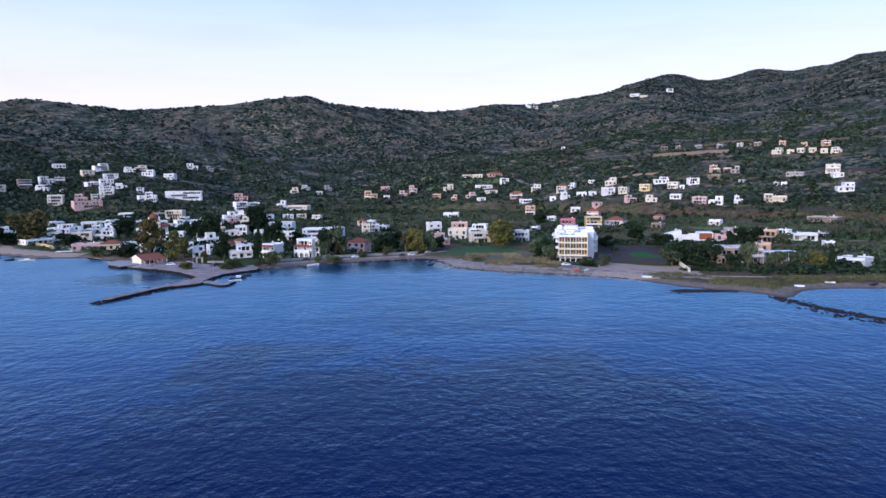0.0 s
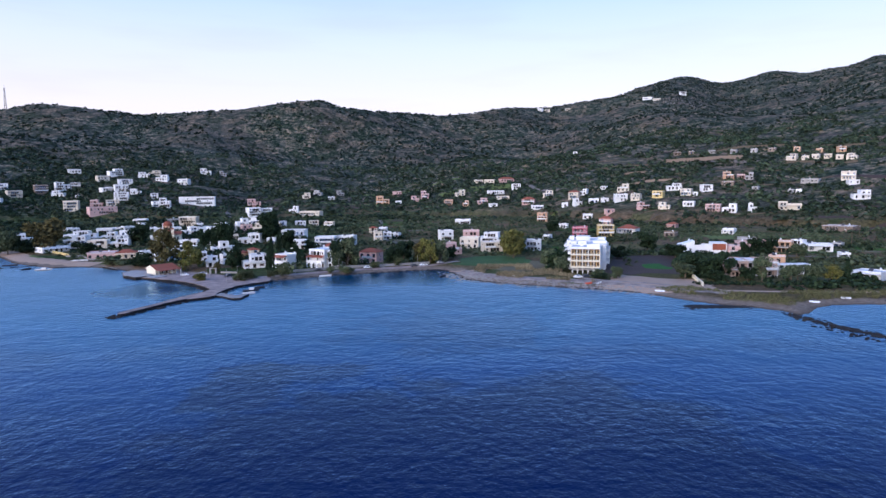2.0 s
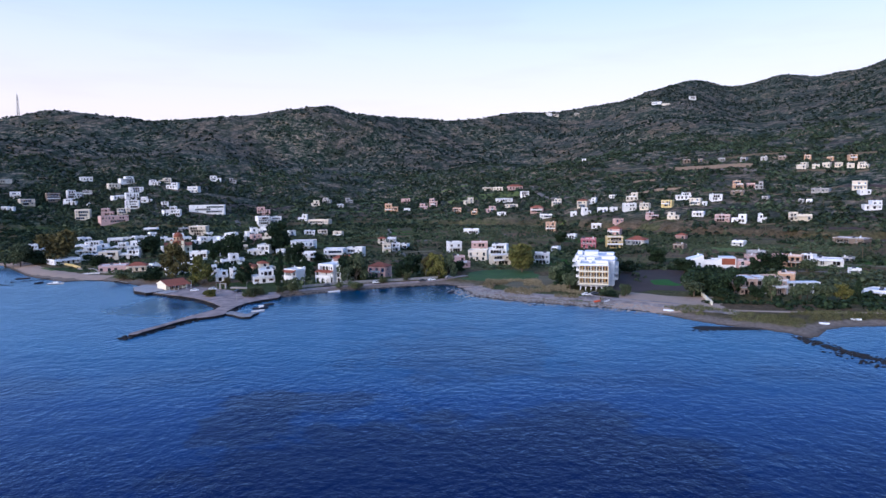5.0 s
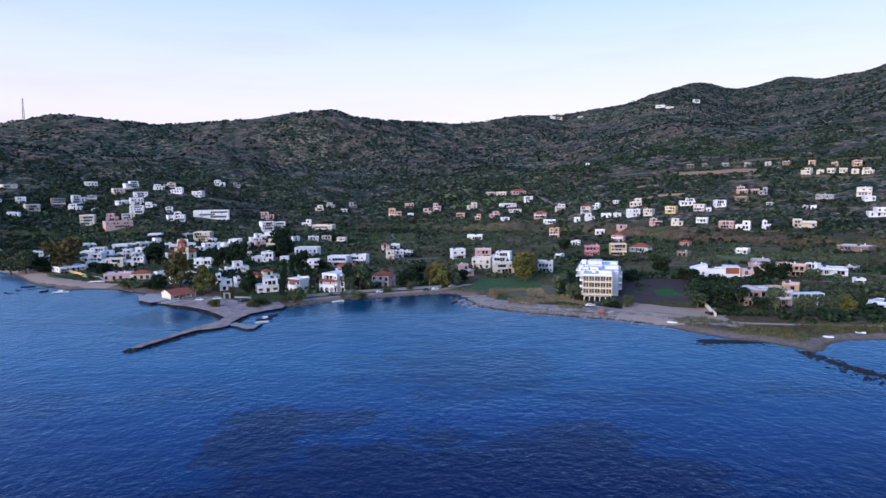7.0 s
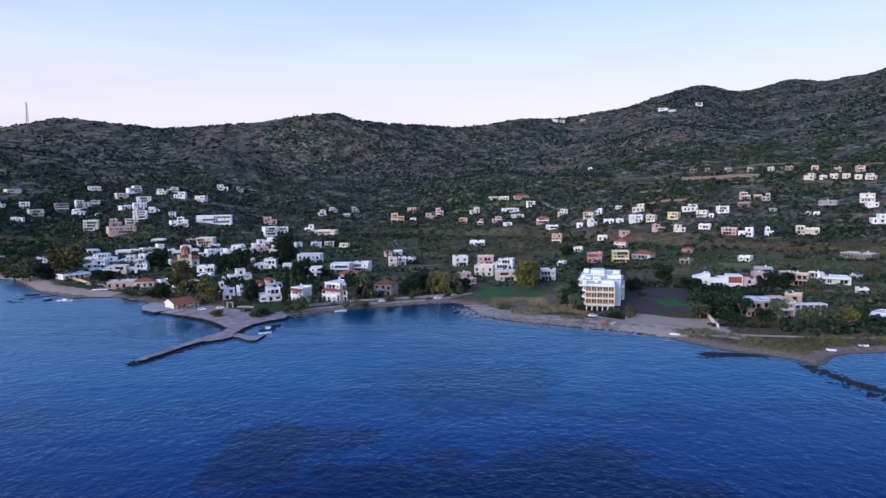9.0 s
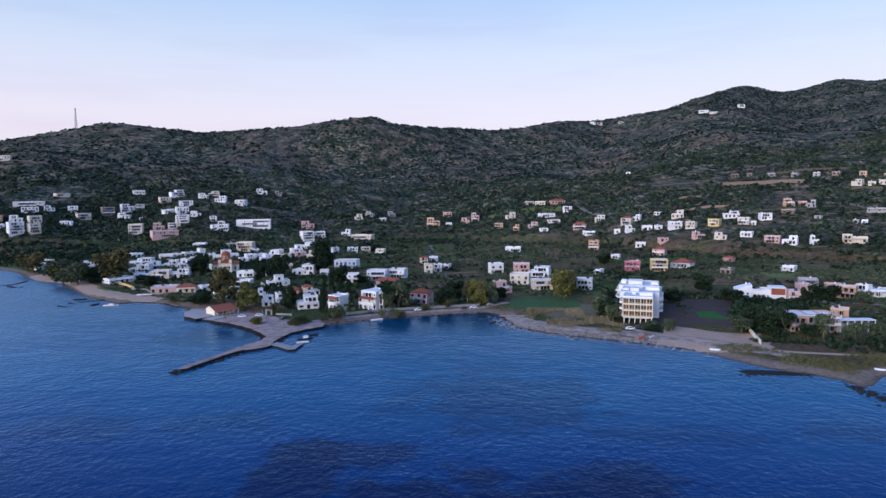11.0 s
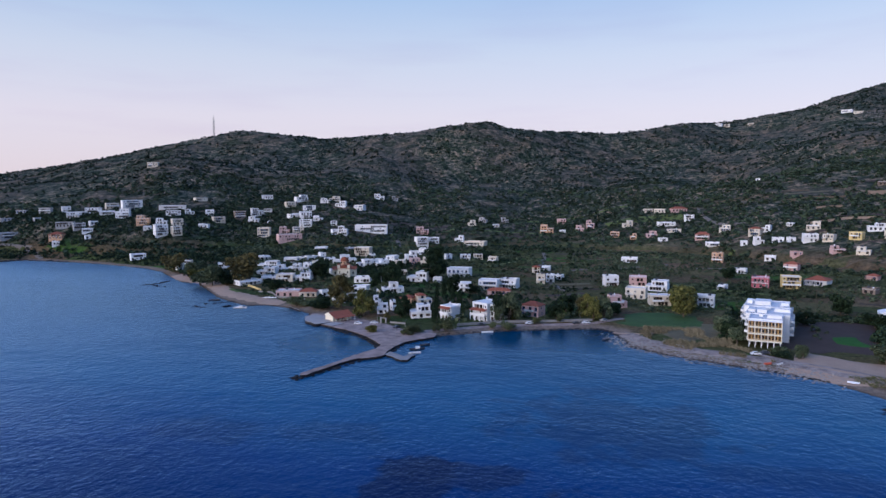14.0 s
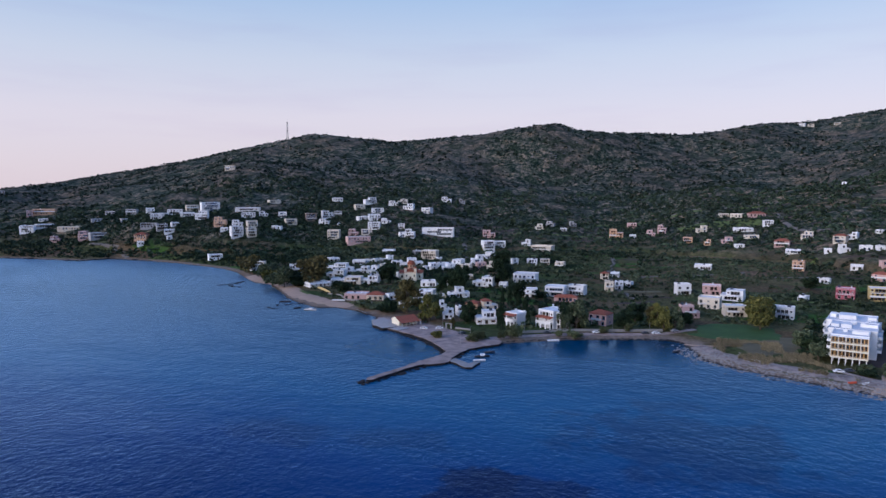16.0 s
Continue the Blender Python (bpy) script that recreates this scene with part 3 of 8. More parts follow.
    low = [bm.verts.new(c) for c in ((x0 - o, y0 - o, top), (x1 + o, y0 - o, top), (x1 + o, y1 + o, top), (x0 - o, y1 + o, top))]
    eave = [bm.verts.new(c.co + Vector((0, 0, 0.15))) for c in low]
    ra, rb = bm.verts.new((cx - ridge, cy - ridge_y, top + rise + 0.15)), bm.verts.new((cx + ridge, cy + ridge_y, top + rise + 0.15))
    bm.faces.new(low[::-1])
    for i in range(4):
        bm.faces.new((low[i], low[(i + 1) % 4], eave[(i + 1) % 4], eave[i]))
    if w >= d:
        bm.faces.new((eave[0], eave[1], rb, ra)), bm.faces.new((eave[1], eave[2], rb))
        bm.faces.new((eave[2], eave[3], ra, rb)), bm.faces.new((eave[3], eave[0], ra))
    else:
        bm.faces.new((eave[0], eave[1], ra)), bm.faces.new((eave[1], eave[2], rb, ra))
        bm.faces.new((eave[2], eave[3], rb)), bm.faces.new((eave[3], eave[0], ra, rb))
    bmesh.ops.recalc_face_normals(bm, faces=bm.faces)
    part("roof", bm, TILE, owner, "terracotta tile roof")
    return top + rise


def balcony(owner, x0, x1, y, z, out=1.5, rail=None, solid=False):
    bm = bmesh.new()
    box(bm, x0, x1, y - out, y - 0.005, z - 0.18, z)
    slab = part("balcony", bm, PAINT, owner)
    bm = bmesh.new()
    if solid:
        box(bm, x0, x1, y - out, y - out + 0.12, z + 0.003, z + 0.95)
        box(bm, x0, x0 + 0.12, y - out + 0.12, y - 0.01, z + 0.003, z + 0.95)
        box(bm, x1 - 0.12, x1, y - out + 0.12, y - 0.01, z + 0.003, z + 0.95)
        part("railing", bm, PAINT, slab)
    else:
        n = max(2, int((x1 - x0) / 0.6))
        us = [u for i in range(n + 1) for u in (x0 + (x1 - x0 - 0.06) * i / n, x0 + (x1 - x0 - 0.06) * i / n + 0.06)]
        lo, mid, hi = ([bm.verts.new((u, y - out + 0.05, z + k)) for u in us] for k in (0.003, 0.9, 1.0))
        for i in range(len(us) - 1):
            bm.faces.new((mid[i], mid[i + 1], hi[i + 1], hi[i]))
            if i % 2 == 0:
                bm.faces.new((lo[i], lo[i + 1], mid[i + 1], mid[i]))
        for k in (0, -1):
            q0, q1 = bm.verts.new((us[k], y - 0.01, z + 0.9)), bm.verts.new((us[k], y - 0.01, z + 1.0))
            bm.faces.new((mid[k], q0, q1, hi[k]))
        bmesh.ops.solidify(bm, geom=bm.faces[:], thickness=0.05)
        part("railing", bm, rail or IRON, slab)


def roof_clutter(owner, rng, x0, x1, y0, y1, z):
    if rng.random() < 0.75:
        cx, cy = rng.uniform(x0 + 0.8, x1 - 0.8), rng.uniform(y0 + 1, y1 - 0.8)
        bm = bmesh.new()
        box(bm, cx - 0.3, cx + 0.3, cy - 0.3, cy + 0.3, z - 0.05, z + 1.1)
        box(bm, cx - 0.38, cx + 0.38, cy - 0.38, cy + 0.38, z + 1.1, z + 1.25)
        part("chimney", bm, PAINT, owner)
    if rng.random() < 0.6:
        cx, cy = rng.uniform(x0 + 1.2, x1 - 1.2), rng.uniform(y0 + 1.2, y1 - 1)
        bm = bmesh.new()
        pole(bm, (cx - 0.8, cy + 0.5, z + 1.15), (cx + 0.8, cy + 0.5, z + 1.15), 0.27, 8)
        for sx in (-0.6, 0.6):
            box(bm, cx + sx - 0.04, cx + sx + 0.04, cy + 0.4, cy + 0.6, z - 0.03, z + 1.0)
        v = [bm.verts.new((cx + a, cy + b, z + c)) for a, b, c in ((-0.9, -0.8, 0.1), (0.9, -0.8, 0.1), (0.9, 0.3, 0.95), (-0.9, 0.3, 0.95))]
        bm.faces.new(v)
        part("solar_heater", bm, IRON, owner, "roof water tank with a dark solar panel")


def house(x, y, turn, w, d, h, tint="white", roof="flat", seed=0, where="on the hillside", shape=0, base=None, trim=None, group="village houses", plain=False):
    """A plastered house of one to four storeys. shape 0: one block, 1: with a set-back upper storey, 2: with a lower wing, 3: open balconies all along."""
    rng = random.Random(seed * 7919 + 13)
    if where == "on the hillside" or (where == "among olive groves" and x > -60):
        w, d, h = w * 0.9, d * 0.8, h * 0.8
    floors = max(1, round(h / 2.95))
    fh = max(2.5, min(3.3, h / floors))
    z = height(x, y) if base is None else base
    look_word = {"red": "dark red", "grey": "bare concrete", "stone": "tan stone"}.get(tint, tint)
    label = f"{look_word} {NUMBER[floors]}-storey house, {'flat' if roof == 'flat' else 'red tiled'} roof, {where}"
    hs = thing("house", x, y, z, turn, label, "house", group)
    FOOTPRINTS.append((x, y, max(w, d) * 0.55))
    wall = WALLS[tint]
    trim = trim or rng.choice(("white", "blue", "brown", "brown"))
    x0, x1, y0, y1 = -w / 2, w / 2, -d / 2, d / 2
    front = 0.0 if plain else 1.0 if floors > 2 else 0.62
    shut = where == "beside the bay" and rng.random() < 0.6
    foot = 3.0
    if shape == 1 and floors > 1:
        cut = rng.uniform(0.25, 0.45) * w
        left = rng.random() < 0.5
        t1 = block(hs, rng, x0, x1, y0, y1, 0, floors - 1, fh, wall, trim, foot, shutters=shut, open_front=front)
        xa, xb = (x0 + cut, x1 - 0.25) if left else (x0 + 0.25, x1 - cut)
        z1 = block(hs, rng, xa, xb, y0 + rng.uniform(1.0, 0.3 * d), y1 - 0.25, t1 + 0.003, 1, fh - 0.2, wall, trim, 0, roof=roof)
        if roof == "flat":
            roof_clutter(hs, rng, xa, xb, y0 + 0.3 * d, y1, z1)
    elif shape == 2 and w > 6:
        cut = rng.uniform(0.35, 0.5) * w
        left = rng.random() < 0.5
        xa, xb = (x0 + cut, x1) if left else (x0, x1 - cut)
        xc, xd = (x0, x0 + cut - 0.005) if left else (x1 - cut + 0.005, x1)
        z1 = block(hs, rng, xa, xb, y0, y1, 0, floors, fh, wall, trim, foot, roof=roof, shutters=shut, open_front=front)
        block(hs, rng, xc, xd, y0 + rng.uniform(-1.5, 1.5), y1 - 0.5, 0, max(1, floors - 1), fh - 0.1, wall, trim, foot, shutters=shut, open_front=front)
        if roof == "flat":
            roof_clutter(hs, rng, xa, xb, y0, y1, z1)
    else:
        z1 = block(hs, rng, x0, x1, y0, y1, 0, floors, fh, wall, trim, foot, roof=roof, shutters=shut, open_front=front)
        if roof == "flat":
            roof_clutter(hs, rng, x0, x1, y0, y1, z1)
    if shape == 3:
        for fl in range(1, floors + (1 if floors == 1 else 0)):
            if floors > 1:
                balcony(hs, x0 + 0.2, x1 - 0.2, y0, fl * fh, 1.6, solid=rng.random() < 0.4, rail=PAINT)
    elif floors > 1 and rng.random() < 0.75:
        bw = rng.uniform(0.35, 0.8) * w
        bx = rng.uniform(x0, x1 - bw)
        balcony(hs, bx, bx + bw, y0, fh, rng.uniform(1.1, 1.7), solid=rng.random() < 0.5, rail=rng.choice((IRON, PAINT)))
    if floors == 1 and rng.random() < 0.5:
        bm = bmesh.new()
        n = max(2, int(w / 3))
        for i in range(n + 1):
            u = x0 + 0.2 + (w - 0.4) * i / n
            box(bm, u - 0.12, u + 0.12, y0 - 2.2, y0 - 1.96, -2, fh - 0.45)
        box(bm, x0, x1, y0 - 2.4, y0 - 0.01, fh - 0.45, fh - 0.28)
        part("porch", bm, PAINT if tint == "white" else wall, hs)
    return hs


# ---- plants ----
def quads_mesh(name, centres, sizes, rng, mat, up=0.3):
    """Many small bent leaf sprays as one mesh."""
    n = len(centres)
    a = rng.normal(size=(n, 3))
    a /= np.linalg.norm(a, axis=1)[:, None]
    b = np.cross(a, rng.normal(size=(n, 3)))
    b /= np.linalg.norm(b, axis=1)[:, None]
    c = np.cross(a, b)
    s = sizes[:, None]
    v = np.stack([centres - b * s, centres - c * s * 0.6 + a * s * 0.15, centres + b * s, centres + c * s * 0.6 - a * s * up], 1).reshape(-1, 3)
    me = bpy.data.meshes.new(name)
    me.vertices.add(4 * n)
    me.vertices.foreach_set("co", v.ravel())
    me.loops.add(4 * n)
    me.loops.foreach_set("vertex_index", np.arange(4 * n))
    me.polygons.add(n)
    me.polygons.foreach_set("loop_start", np.arange(0, 4 * n, 4))
    me.materials.append(mat)
    me.update(calc_edges=True)
    return me


def crown_points(kind, rng, count):
    """Centres of leaf sprays of a crown one metre high and wide, and their sizes."""
    if kind == "cypress":
        z = rng.uniform(0.04, 1, 12)
        lobes = np.stack([rng.normal(0, 0.05, 12), rng.normal(0, 0.05, 12), z], 1)
        rad = 0.42 * np.sin(np.clip((1.02 - z) * 1.9, 0, 1.5)) + 0.05
        squash = 1.2
    elif kind == "tall":
        z = np.concatenate([rng.uniform(0.18, 0.90, 13), [0.88]])
        spread = 0.34 * np.sin(np.clip((1.05 - z) * 2.4, 0.2, 1.6))
        t = rng.uniform(0, 6.28, 14)
        lobes = np.stack([np.cos(t) * spread, np.sin(t) * spread, z], 1)
        rad, squash = rng.uniform(0.15, 0.25, 14), 0.75
    elif kind == "bush":
        t, r = rng.uniform(0, 6.28, 12), np.sqrt(rng.uniform(0, 1, 12)) * 0.34
        lobes = np.stack([np.cos(t) * r, np.sin(t) * r, rng.uniform(0.25, 0.78, 12)], 1)
        rad, squash = rng.uniform(0.14, 0.24, 12), 1.0
    else:
        t, r = rng.uniform(0, 6.28, 11), np.sqrt(rng.uniform(0, 1, 11)) * 0.33
        lobes = np.stack([np.cos(t) * r, np.sin(t) * r, rng.uniform(0.24, 0.82, 11)], 1)
        rad, squash = rng.uniform(0.17, 0.26, 11), 0.85
    k = rng.integers(0, len(lobes), count)
    d = rng.normal(size=(count, 3))
    d /= np.linalg.norm(d, axis=1)[:, None]
    d *= (rng.uniform(0.35, 1.08, count) ** 0.6)[:, None] * rad[k][:, None]
    d[:, 2] *= squash
    return lobes[k] + d, rng.uniform(0.032, 0.066, count), lobes


def trunk_mesh(kind, lobes, rng):
    bm = bmesh.new()
    fork = 0.1 if kind in ("bush", "cypress") else 0.22
    pole(bm, (0, 0, -0.08), (0.01, 0.01, fork), 0.035, 7, 0.026)
    for q in lobes[:7]:
        mid = Vector((q[0] * 0.45, q[1] * 0.45, fork + (q[2] - fork) * 0.5))
        pole(bm, (0.01, 0.01, fork - 0.02), mid, 0.018, 5, 0.012)
        pole(bm, mid, q, 0.012, 5, 0.004)
    me = bpy.data.meshes.new("trunk")
    bm.to_mesh(me)
    bm.free()
    me.materials.append(BARK)
    return me


TREES = {}
for kind, mats in (("round", (LEAF, LEAF_DARK, LEAF_WARM, LEAF_BROWN)), ("tall", (LEAF_DARK, LEAF_BROWN, LEAF_WARM, LEAF)), ("cypress", (LEAF_DARK,)), ("bush", (LEAF_PALE, LEAF_DARK, LEAF_WARM, LEAF, LEAF_PURPLE))):
    for mat in mats:
        for k in range(2):
            r_ = np.random.default_rng(len(TREES) + 40)
            pts_, sizes_, lobes_ = crown_points(kind, r_, 1700)
            TREES[kind, mat.name, k] = (quads_mesh("crown", pts_, sizes_, r_, mat), trunk_mesh(kind, lobes_, r_))
TREE_WORDS = {"olive_leaves": "grey-green", "dark_leaves": "dark green", "turning_leaves": "yellow-green", "tamarisk_leaves": "pale feathery", "brown_green_needles": "brownish green", "bougainvillea": "dark crimson flowering"}
SHAPE_WORDS = {"round": "broad tree", "tall": "tall tree", "cypress": "slender cypress", "bush": "bushy shrub"}


def tree(kind, mat, x, y, wide, high, seed, where="beside the houses"):
    rng = random.Random(seed)
    ob = thing("tree" if kind != "bush" else "shrub", x, y, height(x, y) - 0.05, rng.uniform(0, 360), f"{TREE_WORDS[mat.name]} {SHAPE_WORDS[kind]} {where}", "shrub" if kind == "bush" else "tree", "trees of the shore")
    ob.scale = (wide, wide * rng.uniform(0.85, 1.1), high)
    crown, trunk = TREES[kind, mat.name, rng.randrange(2)]
    again("trunk", trunk, ob, Matrix())
    again("crown", crown, ob, Matrix())
    return ob


def scatter_mesh(name, x, y, z, wide, high, shapes, turn, mat, label, category):
    """Many low plants from a few leaf clumps, as one object."""
    vs, pick = [], np.random.default_rng(3).integers(0, len(shapes), len(x))
    order = []
    for k, sh in enumerate(shapes):
        i = np.nonzero(pick == k)[0]
        c, s = np.cos(turn[i])[:, None], np.sin(turn[i])[:, None]
        px = (sh[None, :, 0] * c - sh[None, :, 1] * s) * wide[i][:, None] + x[i][:, None]
        py = (sh[None, :, 0] * s + sh[None, :, 1] * c) * wide[i][:, None] + y[i][:, None]
        pz = sh[None, :, 2] * high[i][:, None] + z[i][:, None]
        vs.append(np.stack([px, py, pz], 2).reshape(-1, 3))
    v = np.concatenate(vs)
    n = len(v) // 4
    me = bpy.data.meshes.new(name)
    me.vertices.add(4 * n)
    me.vertices.foreach_set("co", v.ravel())
    me.loops.add(4 * n)
    me.loops.foreach_set("vertex_index", np.arange(4 * n))
    me.polygons.add(n)
    me.polygons.foreach_set("loop_start", np.arange(0, 4 * n, 4))
    me.materials.append(mat)
    me.update(calc_edges=True)
    return tagged(new(name, me), label, category, kind="stuff")


def clump_shape(rng, count, leaf, low=0.0):
    d = rng.normal(size=(count, 3))
    d /= np.linalg.norm(d, axis=1)[:, None]
    d *= rng.uniform(0.6, 1.0, count)[:, None]
    d[:, 2] = np.abs(d[:, 2])
    c = d * (0.42, 0.42, 0.8 - low) + (0, 0, low)
    c[:, :2] += rng.normal(0, 0.05, (1, 2))
    a = d + rng.normal(0, 0.5, (count, 3))
    a /= np.linalg.norm(a, axis=1)[:, None]
    b = np.cross(a, rng.normal(size=(count, 3)))
    b /= np.linalg.norm(b, axis=1)[:, None]
    e = np.cross(a, b)
    s = rng.uniform(0.7, 1.3, count)[:, None] * leaf
    return np.stack([c - b * s, c - e * s, c + b * s, c + e * s], 1).reshape(-1, 3)


def clear_of_houses(x, y, margin):
    keep = np.ones(len(x), bool)
    for hx, hy, hr in FOOTPRINTS:
        keep &= (x - hx) ** 2 + (y - hy) ** 2 > (hr + margin) ** 2
    return keep


def spread(rng, n, b0, b1, r0, r1):
    b, r = np.radians(rng.uniform(b0, b1, n)), np.sqrt(rng.uniform(r0 * r0, r1 * r1, n))
    return r * np.sin(b), r * np.cos(b)


def plant_slopes():
    rng = np.random.default_rng(8)
    # scrub of the hills, olives on the lower slopes
    x, y = spread(rng, 128000, -58, 37, 560, 2700)
    x2, y2 = spread(rng, 30000, -58, 37, 560, 1100)
    x, y = np.concatenate([x, x2]), np.concatenate([y, y2])
    b, r = np.degrees(np.arctan2(x, y)), np.hypot(x, y)
    keep = (r > bend(b, BEARING, R10) * 0.97) & (r < bend(b, RIDGE_B, RIDGE_R) + 60) & (inland(x, y) > 15)
    keep &= rng.uniform(0, 1, len(x)) < fade(0.20, 0.58, grain(x, y, 70, 21) * 0.55 + grain(x, y, 24, 22) * 0.45) * np.where(r > 1500, 0.75, 1.0)
    x, y, b, r = x[keep], y[keep], b[keep], r[keep]
    keep = clear_of_houses(x, y, 0.6)
    x, y, r = x[keep], y[keep], r[keep]
    near = r < 1100
    big = rng.uniform(0, 1, len(x)) ** 2.5
    wide, high = 1.8 + 5.6 * big, 1.2 + 3.8 * big
    turn = rng.uniform(0, 6.28, len(x))
    z = relief(x, y) - 0.2
    for part_, name, count, leaf, mat, label in ((near, "slope_scrub", 13, 0.25, LEAF_SLOPE, "olive and scrub bushes dotted over the terraced slopes"), (~near, "hill_scrub", 8, 0.32, SCRUB, "dark low scrub over the dry upper hills")):
        shapes = [clump_shape(rng, count, leaf) for _ in range(6)]
        scatter_mesh(name, x[part_], y[part_], z[part_], wide[part_], high[part_], shapes, turn[part_], mat, label, "scrub")


def plant_plain():
    rng = np.random.default_rng(9)
    x, y = spread(rng, 44000, -56, 37, 290, 800)
    b, r = np.degrees(np.arctan2(x, y)), np.hypot(x, y)
    d = inland(x, y)
    keep = (r < bend(b, BEARING, R10) * 1.02) & (d > 24)
    keep &= ~((x > 70) & (x < 128) & (y < 376) & (y > 250)) & ~((x > -8) & (x < 58) & (y < 392)) & ~((x > 110) & (x < 168) & (y > 280) & (y < 299))
    keep &= ~((b < -14) & (r < 392) & (d < 45)) & ~((b < -5) & (r < 570) & (rng.uniform(0, 1, len(x)) < 0.72))
    keep &= rng.uniform(0, 1, len(x)) < fade(0.24, 0.50, grain(x, y, 60, 31) * 0.5 + grain(x, y, 20, 32) * 0.5)
    keep &= ~((b > -6) & (r > 395) & (rng.uniform(0, 1, len(x)) < 0.25))
    x, y = x[keep], y[keep]
    # thick maquis on the steep far shore
    x3, y3 = spread(rng, 13000, -57, -27, 560, 1050)
    b3, r3 = np.degrees(np.arctan2(x3, y3)), np.hypot(x3, y3)
    ok = (inland(x3, y3) > 9) & (r3 < bend(b3, BEARING, R30) * 1.12) & (rng.uniform(0, 1, len(x3)) < 0.55 + 0.4 * grain(x3, y3, 40, 51))
    x, y = np.concatenate([x, x3[ok]]), np.concatenate([y, y3[ok]])
    # gardens close round every house
    gx, gy = [], []
    for hx, hy, hr in FOOTPRINTS:
        for _ in range(3 if hx < -30 and math.hypot(hx, hy) < 560 else 11):
            a = rng.uniform(0, 6.28)
            k = hr * rng.uniform(1.15, 1.75) + 1.2
            gx.append(hx + k * math.cos(a)), gy.append(hy + k * math.sin(a))
    gx, gy = np.array(gx), np.array(gy)
    ok = (inland(gx, gy) > 14) & ~((gx > 40) & (gx < 100) & (gy < 330))
    x, y = np.concatenate([x, gx[ok]]), np.concatenate([y, gy[ok]])
    keep = clear_of_houses(x, y, 0.9)
    x, y = x[keep], y[keep]
    big = rng.uniform(0, 1, len(x)) ** 2
    wide, high = 2.4 + 4.2 * big, 1.6 + 3.2 * big
    grove = np.where((x > -40) & (np.hypot(x, y) > 395), 0.74, 1.0)
    wide, high = wide * grove, high * grove
    shapes = [clump_shape(rng, 25, 0.16, 0.05) for _ in range(8)]
    half = (grain(x, y, 35, 44) + rng.uniform(-0.2, 0.2, len(x)) < 0.56 + 0.14 * (grove < 1)) & (np.degrees(np.arctan2(x, y)) > -33)
    z, turn = relief(x, y) - 0.2, rng.uniform(0, 6.28, len(x))
    for who, name, mat, label in ((half, "olive_grove", LEAF, "grey-green olive trees and garden bushes on the plain"), (~half, "dark_thicket", LEAF_DARK, "dark green garden trees and hedges between the houses")):
        scatter_mesh(name, x[who], y[who], z[who], wide[who], high[who], shapes, turn[who], mat, label, "trees")
    # hedgerows along the terraces
    px, py = [], []
    for k in range(110):
        b0, r0, ln, bow = rng.uniform(-30, 32), rng.uniform(420, 960), rng.uniform(1.5, 7.0), rng.uniform(-0.04, 0.04)
        t = np.sort(rng.uniform(0, 1, int(ln * r0 * 0.0175 / 2.6)))
        rr = r0 * (1 + bow * t * t) + rng.normal(0, 0.9, len(t))
        px.append(rr * np.sin(np.radians(b0 + ln * t))), py.append(rr * np.cos(np.radians(b0 + ln * t)))
    px, py = np.concatenate(px), np.concatenate(py)
    ok = clear_of_houses(px, py, 1.2)
    px, py = px[ok], py[ok]
    big = rng.uniform(0, 1, len(px)) ** 2
    scatter_mesh("hedgerow", px, py, relief(px, py) - 0.2, 2.2 + 3.2 * big, 1.5 + 2.6 * big, shapes, rng.uniform(0, 6.28, len(px)), LEAF_DARK, "dark hedgerows and bushes along the terrace edges", "hedge")
    # hedges along the gardens by the sandy point, and beside the ploughed field
    for line, n, w_, h_ in ((((103, 281), (125, 277), (160, 274)), 60, 2.6, 1.9), (((84, 392), (112, 382), (128, 372), (150, 362)), 90, 4.2, 3.2), (((112, 318), (116, 340), (126, 362)), 60, 5.0, 4.0), (((104, 300), (112, 296), (118, 290)), 22, 4.5, 3.5)):
        t = rng.uniform(0, len(line) - 1.001, n)
        i = t.astype(int)
        f = (t - i)[:, None]
        q = np.array(line, float)
        p = q[i] * (1 - f) + q[i + 1] * f + rng.normal(0, 1.0, (n, 2))
        scatter_mesh("hedge", p[:, 0], p[:, 1], relief(p[:, 0], p[:, 1]) - 0.1, w_ * rng.uniform(0.7, 1.3, n), h_ * rng.uniform(0.7, 1.3, n), shapes, rng.uniform(0, 6.28, n), LEAF_DARK, "thick dark green hedge beside the fields", "hedge")


